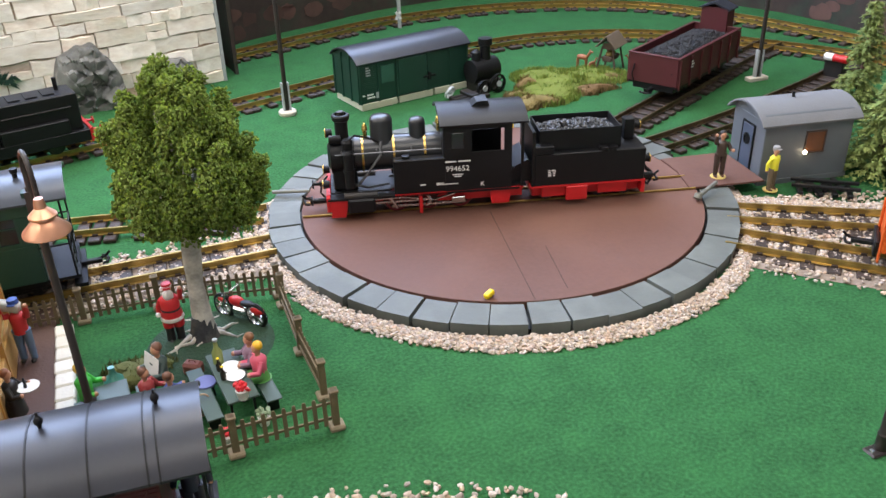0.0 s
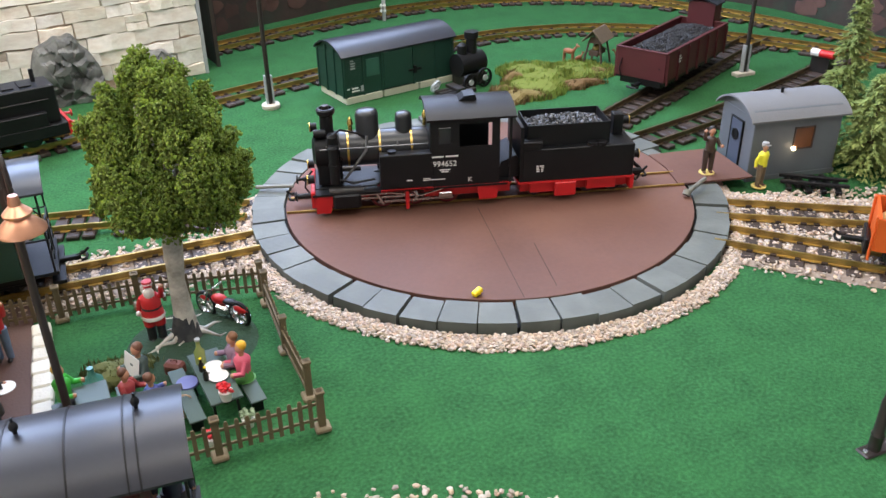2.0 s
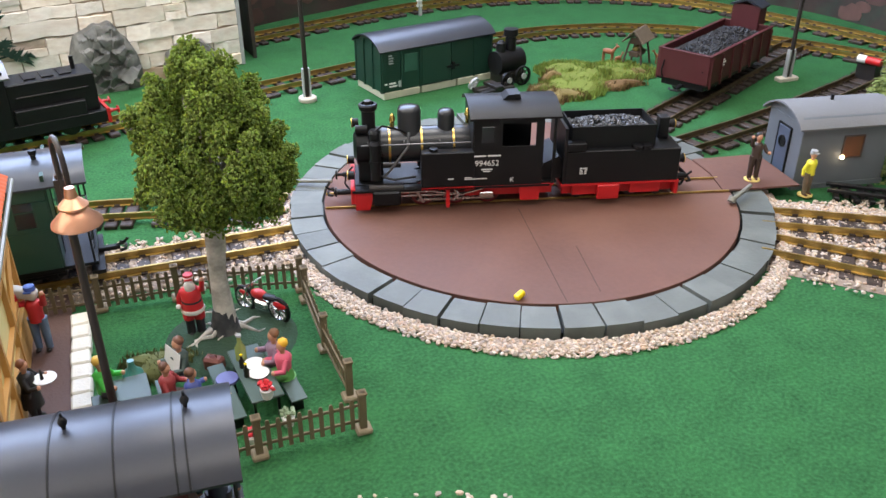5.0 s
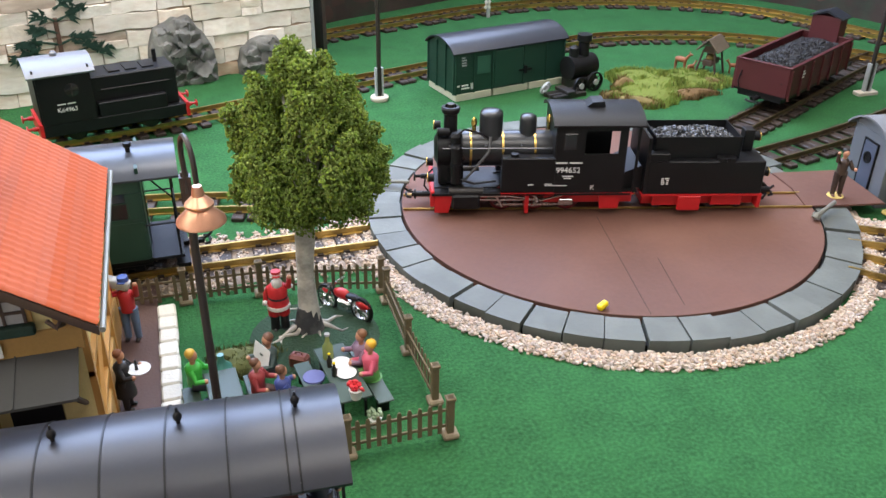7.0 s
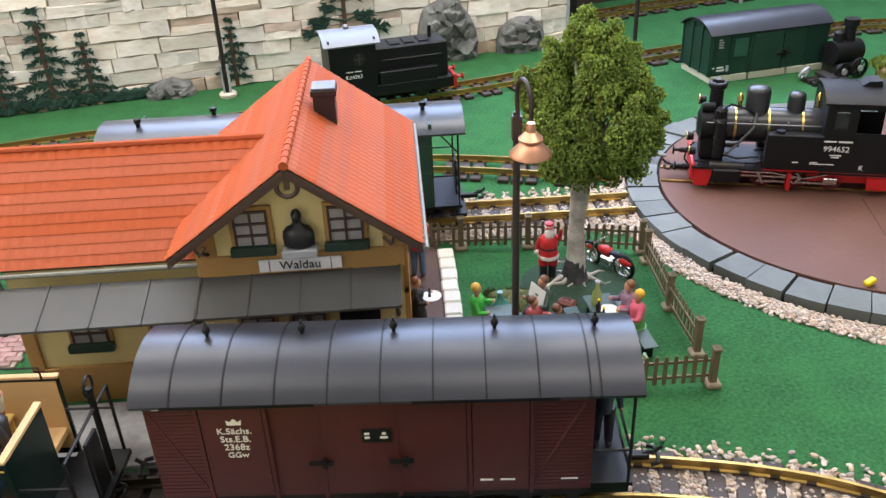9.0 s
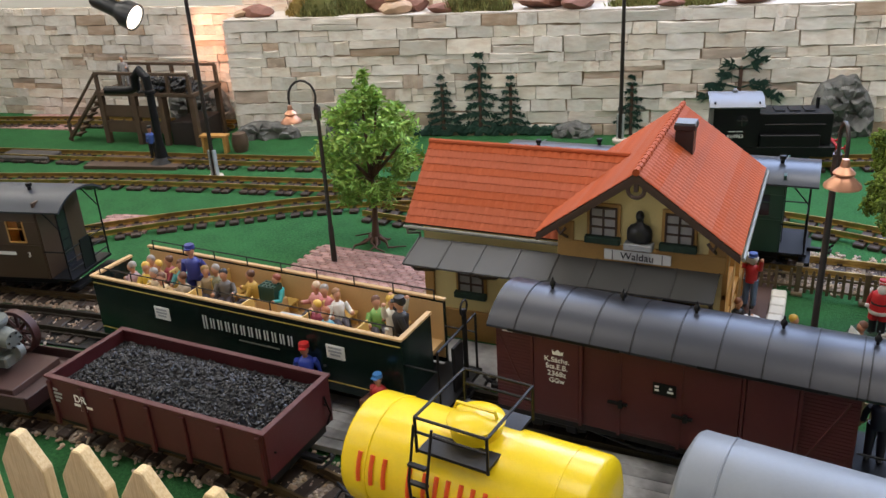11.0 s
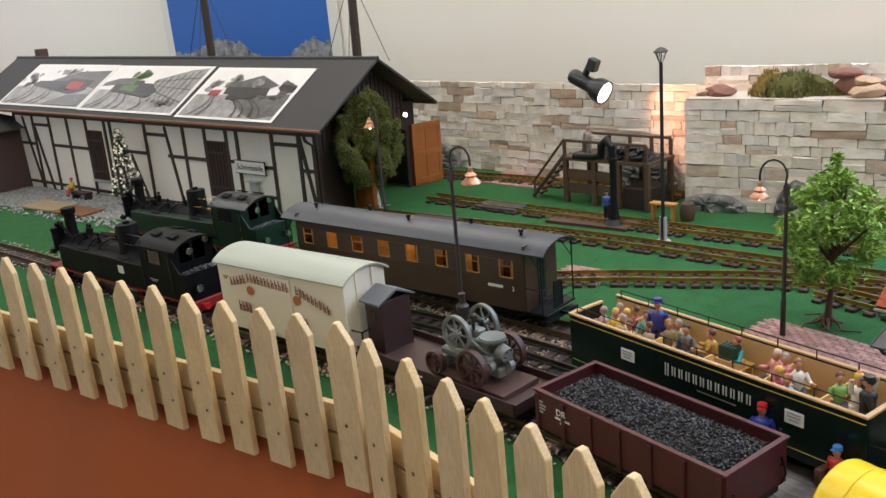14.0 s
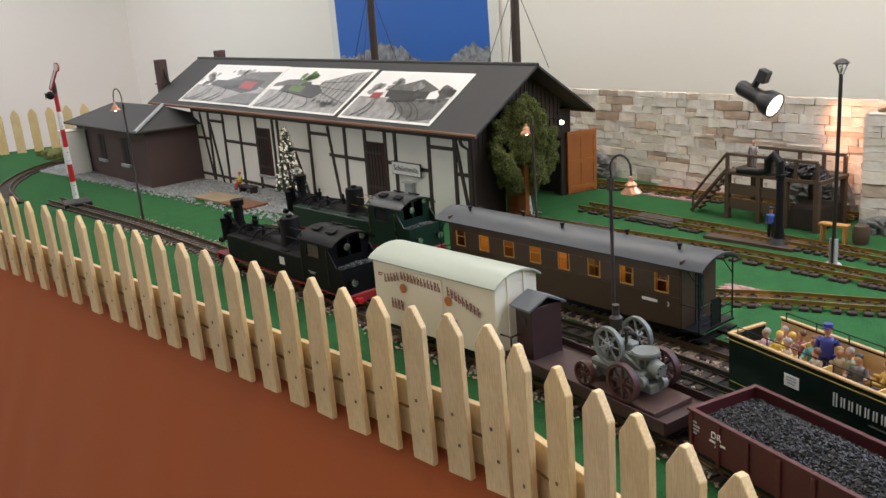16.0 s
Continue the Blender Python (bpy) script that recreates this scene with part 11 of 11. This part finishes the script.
# buffer stop with its red and white light beam, crossing sign
bf = thing("buffer_stop", pose(2.1, 2.165, 0, 0, 0, 20), "dark buffer stop with a red and white beam", "buffer stop")
part("block", box(B(), -0.015, 0.015, -0.02, 0.02, 0, 0.045, 0.001), M_IRON, bf)
part("beam", rod(B(), (-0.02, -0.03, 0.05), (-0.02, 0.0, 0.05), 0.008, seg=14), M_RED, bf, "red beam")
part("beam_end", rod(B(), (-0.02, 0.0, 0.05), (-0.02, 0.018, 0.05), 0.008, seg=14), M_PAPER, bf, "white beam end")
bm = B()
box(bm, -0.004, 0.004, -0.004, 0.004, 0, 0.09)
cs = mono("crossing_post", bm, M_LIGHTGREY, pose(1.41, 3.02, 0), "grey post with a small white cross board", "post")
bm = B()
for a in (-0.6, 0.6):
    box(bm, -0.0035, 0.0035, -0.006, -0.004, -0.012, 0.012, 0, Matrix.Translation((-0.004, 0, 0.035)) @ Matrix.Rotation(a, 4, "Y"))
part("cross_board", bm, M_PAPER, cs)

# painted backdrop round the far curve
M_BACKDROP = mat("dark woodland painting", (0.035, 0.022, 0.018), 0.8, vary=0.8, scale=16, fine=0.3, fscale=60, dirt=(0.02, 0.05, 0.03), dirt_amount=0.8)
line = smooth_line([(0.93, 2.79), (0.935, 3.03), (1.22, 3.17), (1.46, 3.26), (1.75, 3.28), (2.02, 3.19), (2.26, 2.98), (2.4, 2.72), (2.44, 2.55), (2.46, 2.3), (2.5, 1.7), (2.55, 1.1)], 0.03)
bm = B()
sweep(bm, line, [(-0.004, 0), (0.004, 0), (0.004, 0.55), (-0.004, 0.55)])
bk = thing("backdrop", pose(0, 0, 0), "dark painted woodland backdrop with boulders", "backdrop", kind="structure")
part("panel", bm, M_BACKDROP, bk, smooth=0)
rng = random.Random(12)
M_BOULDER = spread(mat("painted boulder", (0.08, 0.04, 0.032), 0.8, vary=0.4, scale=40), val=0.4)
M_LEAFPAINT = spread(mat("painted foliage", (0.02, 0.07, 0.045), 0.8, vary=0.5, scale=50), val=0.5)
M_FLOWPAINT = mat("painted pale blossom", (0.55, 0.55, 0.5), 0.8, vary=0.2)


def daub(i, z, r, material, name):
    p, nx = line[i], line[i + 1]
    d = (nx - p).normalized()
    n = Vector((-d.y, d.x, 0))
    m = Matrix((d, Vector((0, 0, 1)), n)).transposed().to_4x4()
    m.translation = p - n * 0.0042 + Vector((0, 0, z))
    bm = B()
    k = 12
    out = [(r * (1.3 + 0.4 * noise.noise(Vector((i, j, z * 50)))) * math.cos(2 * math.pi * j / k), r * (0.8 + 0.5 * noise.noise(Vector((j, i, z * 70)))) * math.sin(2 * math.pi * j / k)) for j in range(k)]
    prism(bm, out, 0.001, m @ Matrix.Translation((0, 0, -0.0008)))
    part(name, bm, material, bk, smooth=0)


for i in range(4, len(line) - 20, 1):
    for _ in range(2):
        if rng.random() < 0.5:
            daub(i, rng.uniform(0.02, 0.11), rng.uniform(0.01, 0.03), M_BOULDER, "painted_boulder")
    daub(i, rng.uniform(0.13, 0.4), rng.uniform(0.015, 0.045), M_LEAFPAINT, "painted_foliage")
    if rng.random() < 0.35:
        daub(i, rng.uniform(0.14, 0.24), rng.uniform(0.008, 0.02), M_FLOWPAINT, "painted_blossom")

# gravel along the tracks
M_BALLAST = mat("trodden fine ballast", (0.24, 0.19, 0.15), 0.9, vary=0.4, scale=60, fine=0.35, fscale=260, bump=1.0, bscale=260)


def ballast(ln, half):
    """The bed of fine ballast below the loose stones."""
    if len(ln) > 2:
        bm = B()
        sweep(bm, ln, [(-half, 0.0), (-half * 0.85, 0.0032), (half * 0.85, 0.0032), (half, 0.0)])
        mono("ballast_bed", bm, M_BALLAST, pose(0, 0, 0.0006 + 0.0002 * len(LINES) * half), "fine pinkish-grey ballast under the track", "ballast", kind="structure", smooth=0)


for nm, half, n, lo_, hi_ in (("T2", 0.06, 6500, 0.33, 0.86), ("T6", 0.05, 4200, 1.46, 2.0), ("T7", 0.055, 4200, 1.40, 1.95)):
    ln = [p for p in LINES[nm] if lo_ <= p.x <= hi_]
    ballast(ln, half)
    stones("gravel", along(ln, half, n, len(nm) + n), 0.0032, M_GRAVEL, "pinkish gravel ballast between the sleepers", seed=n)
rng = random.Random(77)
fill = []
for _ in range(2200):
    a = math.radians(rng.uniform(-48, -20))
    r = rng.uniform(0.355, 0.62)
    fill.append((TX + r * math.cos(a), TY + r * math.sin(a), rng.uniform(0.002, 0.006)))
for _ in range(2200):
    fill.append((rng.uniform(1.50, 1.74), 0, 0))
fill = [(x, (1.745 - (x - 1.5) * 0.62 + rng.uniform(-0.025, 0.03)) if y == 0 else y, rng.uniform(0.002, 0.006)) for x, y, z in fill]
stones("gravel", fill, 0.0033, M_GRAVEL, "pinkish gravel spilling between the sidings", seed=3)
M_GRAVEL2 = spread(mat("grey-pink ballast", (0.36, 0.27, 0.21), 0.85, vary=0.3, scale=200, bump=0.3, bscale=600), val=0.32, sat=0.4, island=True)
for nm, half, n, lo_, hi_ in (("A0", 0.045, 500, -0.62, -0.35), ("A", 0.05, 4200, 0.6, 1.1), ("B", 0.05, 8500, -2.6, 0.3), ("C", 0.055, 5200, -2.05, -0.35)):
    ln = [p for p in LINES[nm] if lo_ <= p.x <= hi_]
    if nm != "A0":
        ballast(ln, half * 0.85)
    stones("gravel", along(ln, half, n, len(nm) + n), 0.0034, M_GRAVEL if (nm == "A" and lo_ > 0.5) or nm == "B" else M_GRAVEL2, "gravel ballast under the front tracks", seed=n)


# ---- picket fence along the table's front ----
M_PICKET = spread(mat("raw spruce board", (0.76, 0.58, 0.31), 0.55, vary=0.14, scale=14, fine=0.1, fscale=120, bump=0.15, bscale=160, dirt=(0.45, 0.24, 0.09), dirt_amount=0.3), val=0.07, sat=0.06)
_n = M_PICKET.node_tree.nodes
_wave = _n.new("ShaderNodeTexNoise")
_map = _n.new("ShaderNodeMapping")
_tc = _n.new("ShaderNodeTexCoord")
_map.inputs["Scale"].default_value = (120, 120, 7)
_l = M_PICKET.node_tree.links
_l.new(_tc.outputs["Object"], _map.inputs["Vector"])
_l.new(_map.outputs["Vector"], _wave.inputs["Vector"])
_wave.inputs["Detail"].default_value = 4
_b = _n["Principled BSDF"]
_src = _b.inputs["Base Color"].links[0].from_socket
_mx = _n.new("ShaderNodeMix")
_mx.data_type, _mx.blend_type = "RGBA", "MULTIPLY"
_rp = _n.new("ShaderNodeValToRGB")
_rp.color_ramp.elements[0].position, _rp.color_ramp.elements[1].position = 0.35, 0.6
_rp.color_ramp.elements[0].color = (0.72, 0.6, 0.45, 1)
_l.new(_wave.outputs["Fac"], _rp.inputs["Fac"])
_mx.inputs["Factor"].default_value = 0.55
_l.new(_src, _mx.inputs["A"])
_l.new(_rp.outputs["Color"], _mx.inputs["B"])
_l.new(_mx.outputs["Result"], _b.inputs["Base Color"])
M_SCREW = mat("countersunk screw", (0.16, 0.11, 0.06), 0.5, metal=0.4)
PK_TOP, PK_LOW = 0.168, -0.112
pf = thing("picket_fence", pose(0, 0, 0), "raw pine picket fence with pointed boards and screws", "picket fence")
W2 = 0.0255
bm = B()
prism(bm, [(-W2, PK_LOW), (W2, PK_LOW), (W2, PK_TOP - 0.032), (0.004, PK_TOP), (-0.004, PK_TOP), (-W2, PK_TOP - 0.032)], 0.012, XZ)
bmesh.ops.bevel(bm, geom=list(bm.edges), offset=0.0012, segments=1, affect="EDGES")
ME_PICKET = solid("picket", bm, M_PICKET, 0)
bm = B()
for x, z in ((-0.004, 0.0), (0.007, -0.052)):
    lathe(bm, [(0.0034, 0), (0.0031, 0.0007), (0, 0.0003)], 8, Matrix.Translation((x, -0.0121, z)) @ Matrix.Rotation(math.pi / 2, 4, "X"))
ME_SCREW = solid("screw", bm, M_SCREW, 0)
run1 = (Vector((-0.461, 1.030, 0)), Vector((-1.911, 0.613, 0)))
d1 = (run1[1] - run1[0])
ang1 = math.degrees(math.atan2(-d1.y, -d1.x))
rng = random.Random(21)
spots = []
for u in [-0.001, 0.083, 0.168, 0.258, 0.348, 0.444, 0.537, 0.635, 0.732, 0.834, 0.945, 1.058, 1.167, 1.269, 1.385, 1.514, 1.649, 1.765, 1.904, 2.037, 2.158, 2.28, 2.401, 2.522, 2.644, 2.765, 2.886, 3.008]:
    p = run1[0] + d1.normalized() * u
    spots.append((p.x, p.y, ang1))
for k in (1.05, 2.25, 3.27, 4.17, 5.13, 6.04, 6.86, 7.75, 8.75, 9.75, 10.75, 11.75, 12.75, 13.75, 14.75):
    spots.append((-0.461 + 0.0835 * k, 1.028 - 0.0035 * k, -2.0))
for x, y, a in spots:
    tilt = rng.uniform(-1.2, 1.2)
    share("picket", ME_PICKET, pf, pose(x, y, rng.uniform(-0.003, 0.003), 0, tilt, a + rng.uniform(-1, 1)))
    share("screw", ME_SCREW, pf, pose(x, y, rng.uniform(-0.002, 0.002), 0, 0, a))
for (x0, y0), (x1, y1) in (((-0.455, 1.044), (-3.2, 0.255)), ((-0.46, 1.042), (0.8, 0.989))):
    a, b = Vector((x0, y0, 0)), Vector((x1, y1, 0))
    d = b - a
    for z in (-0.034, -0.09):
        bm = B()
        box(bm, 0, d.length, 0.0, 0.012, z, z + 0.05, 0.001)
        part("rail", bm, M_PICKET, pf, "horizontal pine rail", at=Matrix.Translation(a + (Vector((0, 0.0, 0)))) @ Matrix.Rotation(math.atan2(d.y, d.x), 4, "Z") @ (Matrix.Translation((0, -0.012, 0)) if d.x < 0 else Matrix.Identity(4)))
# far run of pickets beyond the signal
ff = thing("picket_fence", pose(-5.2, 0.62, 0, 0, 0, 72), "far end of the raw pine picket fence", "picket fence")
for k in range(11):
    share("picket", ME_PICKET, ff, pose(-0.62 + 0.1 * k, 0, 0.09))

# ---- signal ----
sgn = thing("semaphore_signal", pose(-3.03, 0.69, 0), "red and white semaphore signal mast with raised arm", "signal")
for k in range(6):
    part("mast_band", rod(B(), (0, 0, 0.03 + k * 0.068), (0, 0, 0.03 + (k + 1) * 0.068), 0.011 - 0.0006 * k, 0.0104 - 0.0006 * k, 10), M_RED if k % 2 else M_PAPER, sgn, "red mast band" if k % 2 else "white mast band")
part("mast_top", rod(B(), (0, 0, 0.438), (0, 0, 0.49), 0.009, 0.008, 10), M_IRON, sgn)
bm = B()
box(bm, 0, 0.1, -0.002, 0.002, -0.009, 0.009)
lathe(bm, [(0.017, -0.002), (0.017, 0.002), (0.011, 0.002), (0.011, -0.002)], 20, Matrix.Translation((0.11, 0, 0)) @ Matrix.Rotation(math.pi / 2, 4, "X"))
arm = part("arm", bm, M_RED, sgn, "red-rimmed white signal arm", at=pose(0, -0.014, 0.455, 0, -48, 25))
bm = B()
box(bm, 0.006, 0.096, -0.0032, -0.002, -0.005, 0.005)
lathe(bm, [(0.0135, -0.0005), (0.0135, 0.0005), (0.0, 0.0005)], 20, Matrix.Translation((0.11, -0.003, 0)) @ Matrix.Rotation(math.pi / 2, 4, "X"))
part("arm_face", bm, M_PAPER, arm, "white face")
bm = B()
ball(bm, (0.03, -0.02, 0.435), 0.016, 2)
rod(bm, (0.03, -0.035, 0.435), (0.03, -0.038, 0.435), 0.012, seg=14)
part("signal_lamp", bm, M_BLACK, sgn)
bm = B()
for k in range(12):
    rod(bm, (-0.018, 0, 0.05 + k * 0.033), (0.018, 0, 0.05 + k * 0.033), 0.0018, seg=5)
part("rungs", bm, M_IRON, sgn, "iron climbing rungs")
part("foot", box(B(), -0.07, 0.06, -0.05, 0.05, 0, 0.02, 0.004), M_BLACK, sgn)
bm = B()
box(bm, -0.042, 0.042, -0.05, 0.05, 0, 0.21, 0.006)
box(bm, -0.047, 0.047, -0.055, 0.055, 0.208, 0.218, 0.003)
mono("relay_cabinet", bm, M_PAPER, pose(-3.93, 0.795, 0, 0, 0, 15), "white cabinet behind the signal", "cabinet")
moss(pose(-4.85, 0.75, 0), 0.16, 0.07, 0.05, M_MOSS, "low green moss cushion near the fence", 15, 500, 0.012)

# ---- lit Christmas tree before the shed ----
xt = thing("christmas_tree", pose(-2.385, 1.36, 0), "small dark fir with white ornaments and lights", "christmas tree")
part("trunk", rod(B(), (0, 0, 0), (0, 0, 0.26), 0.006, 0.001, 8), M_TRUNK, xt)
rng = random.Random(9)
vs, fs, balls = [], [], B()
for k in range(420):
    f = rng.random()
    z, rr = 0.05 + 0.22 * f, 0.052 * (1 - f) ** 0.9 + 0.003
    a = rng.uniform(0, 6.283)
    for j in range(6):
        c = Vector((rr * rng.uniform(0.2, 1) * math.cos(a), rr * rng.uniform(0.2, 1) * math.sin(a), z))
        d = Vector((math.cos(a), math.sin(a), rng.uniform(-0.6, 0.5))) * 0.012
        sd = Vector((-math.sin(a), math.cos(a), 0)) * 0.003
        o = len(vs)
        vs += [tuple(c - sd), tuple(c + sd), tuple(c + d)]
        fs.append((o, o + 1, o + 2))
    if k % 4 == 0:
        ball(balls, (rr * math.cos(a), rr * math.sin(a), z), rng.uniform(0.0028, 0.0048), 1)
me = bpy.data.meshes.new("needles")
me.from_pydata(vs, [], fs)
me.materials.append(mat("dark fir needles", (0.02, 0.05, 0.02), 0.8, vary=0.3))
ob = new("needles", me)
ob.parent = xt
part("bauble_string", balls, glow("white tree lights", (1.0, 0.88, 0.7), 0.7), xt, "white ornaments and tiny lights")

# ---- coaling stage, water crane, slabs ----
M_STAGE = mat("dark creosoted timber", (0.085, 0.052, 0.03), 0.7, vary=0.3, scale=30)
cg = thing("coaling_stage", pose(-1.0, 2.25, 0, 0, 0, 6), "dark timber coaling stage with steps and railing", "coaling stage")
part("platform_deck", box(B(), -0.13, 0.16, -0.04, 0.09, 0.125, 0.135, 0.001), M_STAGE, cg)
for x in (-0.12, -0.02, 0.06, 0.15):
    for y in (-0.033, 0.083):
        part("post", box(B(), x - 0.007, x + 0.007, y - 0.007, y + 0.007, 0, 0.125, 0.001), M_STAGE, cg)
for z in (0.06, 0.1):
    part("wall_board", box(B(), -0.12, 0.06, -0.036, -0.03, z - 0.03, z, 0.001), M_STAGE, cg)
for x in (-0.12, -0.05, 0.02, 0.09, 0.15):
    for y in (-0.036, 0.086):
        part("rail_post", box(B(), x - 0.004, x + 0.004, y - 0.004, y + 0.004, 0.135, 0.18), M_STAGE, cg)
for y in (-0.036, 0.086):
    part("hand_rail", box(B(), -0.12, 0.15, y - 0.004, y + 0.004, 0.178, 0.185), M_STAGE, cg)
bm = B()
for s in (-0.035, 0.0):
    rod(bm, (-0.245, s, 0.005), (-0.125, s, 0.135), 0.006, seg=6)
part("stair_string", bm, M_STAGE, cg)
for k in range(7):
    part("tread", box(B(), -0.235 + k * 0.0165, -0.218 + k * 0.0165, -0.035, 0.0, 0.014 + k * 0.0178, 0.018 + k * 0.0178), M_STAGE, cg)
bm = B()
rod(bm, (-0.24, -0.036, 0.05), (-0.122, -0.036, 0.183), 0.004, seg=6)
rod(bm, (-0.238, -0.036, 0.0), (-0.238, -0.036, 0.05), 0.004, seg=6)
part("stair_rail", bm, M_STAGE, cg)
coal_heap("coal", -0.02, 0.15, 0.035, 0.135, 0.035, cg, 0.011, 160, 6, "coal heaped on the stage")
# solid dark block standing in for the shade under the stage
part("painted_shade_box", box(B(), 0.07, 0.15, -0.03, 0.08, 0.0, 0.06, 0.002), M_DARKBOARD, cg)
figurine(cg.matrix_basis @ pose(-0.085, 0.03, 0.135, 0, 0, 20), (0.3, 0.28, 0.27), (0.2, 0.2, 0.2), GREYH, "worker figure in grey and red on the coaling stage", arms=("down", "front"), h=0.08)
wc = thing("water_crane", pose(-0.835, 2.082, 0.008), "black cast water crane with curved spout", "water crane")
bm = B()
lathe(bm, [(0.03, 0), (0.014, 0.012), (0.009, 0.05), (0.009, 0.16), (0.012, 0.162), (0.012, 0.17), (0.009, 0.172)], 16)
part("column", bm, M_BLACK, wc)
bm = B()
pipe(bm, [(0, 0, 0.165), (-0.002, 0, 0.2), (-0.02, 0, 0.215), (-0.036, 0, 0.2), (-0.038, 0, 0.175), (-0.06, 0, 0.168), (-0.13, 0, 0.165)], [0.009, 0.01, 0.011, 0.011, 0.011, 0.01, 0.01], 12)
part("spout", bm, M_BLACK, wc)
bm = B()
prism(bm, [(-1.01, 2.005), (-0.775, 2.055), (-0.795, 2.145), (-1.025, 2.11)], 0.008)
mono("crane_plate", bm, mat("brown pit cover", (0.075, 0.045, 0.03), 0.7, vary=0.3, scale=25), pose(0, 0, 0), "brown boarded pit cover under the water crane", "pit cover", kind="structure")
M_SLABRED = spread(mat("mottled red brick paving", (0.36, 0.2, 0.18), 0.7, vary=0.4, scale=60, bump=0.4, dirt=(0.72, 0.64, 0.62), dirt_amount=0.75), val=0.3)
bm = B()
box(bm, -0.0095, 0.0095, -0.0042, 0.0042, 0, 0.004, 0.0008)
ME_BRICK = solid("brick", bm, M_SLABRED, 0)


def paving(at, nx, ny, label):
    t = thing("brick_paving", at, label, "paving", kind="structure")
    part("bed", box(B(), -nx * 0.01, nx * 0.01, -ny * 0.0047, ny * 0.0047, 0, 0.002), M_JOINT, t)
    for i in range(nx):
        for j in range(ny):
            share("brick", ME_BRICK, t, pose(-nx * 0.01 + 0.01 + i * 0.02 + (0.01 if j % 2 else 0) - 0.005, -ny * 0.0047 + 0.0047 + j * 0.0094, random.uniform(-0.0005, 0.0005), 0, 0, random.uniform(-2, 2)))


paving(pose(-0.08, 1.69, 0, 0, 0, -2), 13, 16, "mottled red brick paving beside the station")
paving(pose(-0.64, 1.745, 0, 0, 0, 10), 6, 10, "mottled red brick paving by the coach")
paving(pose(-1.45, 2.33, 0, 0, 0, 8), 12, 16, "mottled red brick slab before the back wall")
for x, y, rz in ((-1.22, 2.04, 9), (-1.28, 1.84, 12)):
    bm = B()
    box(bm, -0.075, 0.075, -0.036, 0.036, 0.0, 0.014, 0.003)
    mono("inspection_pit", bm, mat("dark pit boards", (0.05, 0.045, 0.04), 0.8, vary=0.35, scale=30), pose(x, y, 0, 0, 0, rz), "dark inspection pit cover between the rails", "pit cover", kind="structure")
bn = thing("trestle_bench", pose(-0.77, 2.2, 0, 0, 0, 10), "small light wooden trestle and barrel by the stage", "trestle")
part("top", box(B(), -0.035, 0.035, -0.012, 0.012, 0.04, 0.045), M_WOODLT, bn)
for x in (-0.028, 0.028):
    part("leg", box(B(), x - 0.003, x + 0.003, -0.01, 0.01, 0, 0.04), M_WOODLT, bn)
bm = B()
lathe(bm, [(0.016, 0), (0.02, 0.015), (0.02, 0.03), (0.016, 0.045), (0, 0.045)], 16)
mono("barrel", bm, M_STAGE, pose(-0.715, 2.225, 0), "dark wooden barrel by the lamp mast", "barrel")

# ---- stage spotlight clamped to the wall ----
sp_at = look((-1.10, 2.30, 0.326), (-0.78, 2.335, 0.185)) @ Matrix.Scale(1.15, 4)
spot = thing("spotlight", sp_at, "black clamp spotlight shining on the stone wall", "spotlight")
bm = B()
lathe(bm, [(0.0, 0.06), (0.016, 0.058), (0.019, 0.05), (0.019, -0.002), (0.021, -0.01), (0.03, -0.026), (0.031, -0.05), (0.028, -0.05), (0.027, -0.028), (0.0, -0.02)], 28)
hd = part("housing", bm, M_SATIN, spot, "glossy black lamp housing")
bm = B()
lathe(bm, [(0.0, -0.044), (0.0265, -0.046), (0.0265, -0.048), (0.0, -0.048)], 28)
part("lens", bm, glow("hot lamp face", (1.0, 0.9, 0.75), 6.0), hd, "bright lamp face")
bm = B()
for k in range(4):
    box(bm, -0.004, 0.004, 0.0192, 0.0202, 0.0 - k * 0.004, 0.002 - k * 0.004)
part("vent_slots", bm, M_BRASS, hd)
bm = B()
pipe(bm, [(0.0, 0.018, 0.02), (0.002, 0.05, 0.015), (0.0, 0.06, 0.0)], 0.009, 8)
box(bm, -0.012, 0.012, 0.035, 0.065, -0.005, 0.02, 0.002)
part("clamp", bm, M_SATIN, spot, "black clamp arm")
ld = bpy.data.lights.new("spot_beam", "SPOT")
ld.energy, ld.color, ld.spot_size, ld.spot_blend, ld.shadow_soft_size = 3.2, (1.0, 0.4, 0.2), radians(95), 0.8, 0.02
lb = new("spot_beam", ld)
lb.matrix_world = look((-1.012, 2.318, 0.284), (-0.87, 2.47, 0.21))
q = sh.matrix_basis @ Vector((SL + 0.045, 0.365, 0.258))
sl_ = thing("shed_lamp", sh.matrix_basis @ pose(SL + 0.003, 0.365, 0.258), "small glowing bulb on a bent arm at the shed gable", "lamp")
part("arm", pipe(B(), [(0, 0, 0.008), (0.02, 0, 0.02), (0.036, 0, 0.018), (0.042, 0, 0.006)], 0.0018, 6), M_POST, sl_, "thin black arm")
part("bulb", ball(B(), (0.042, 0, 0), 0.0075, 2), BULB, sl_, "glowing bulb")
bulb("shed_light", q.x + 0.025, q.y - 0.01, q.z - 0.005, 0.08, (1.0, 0.6, 0.3))
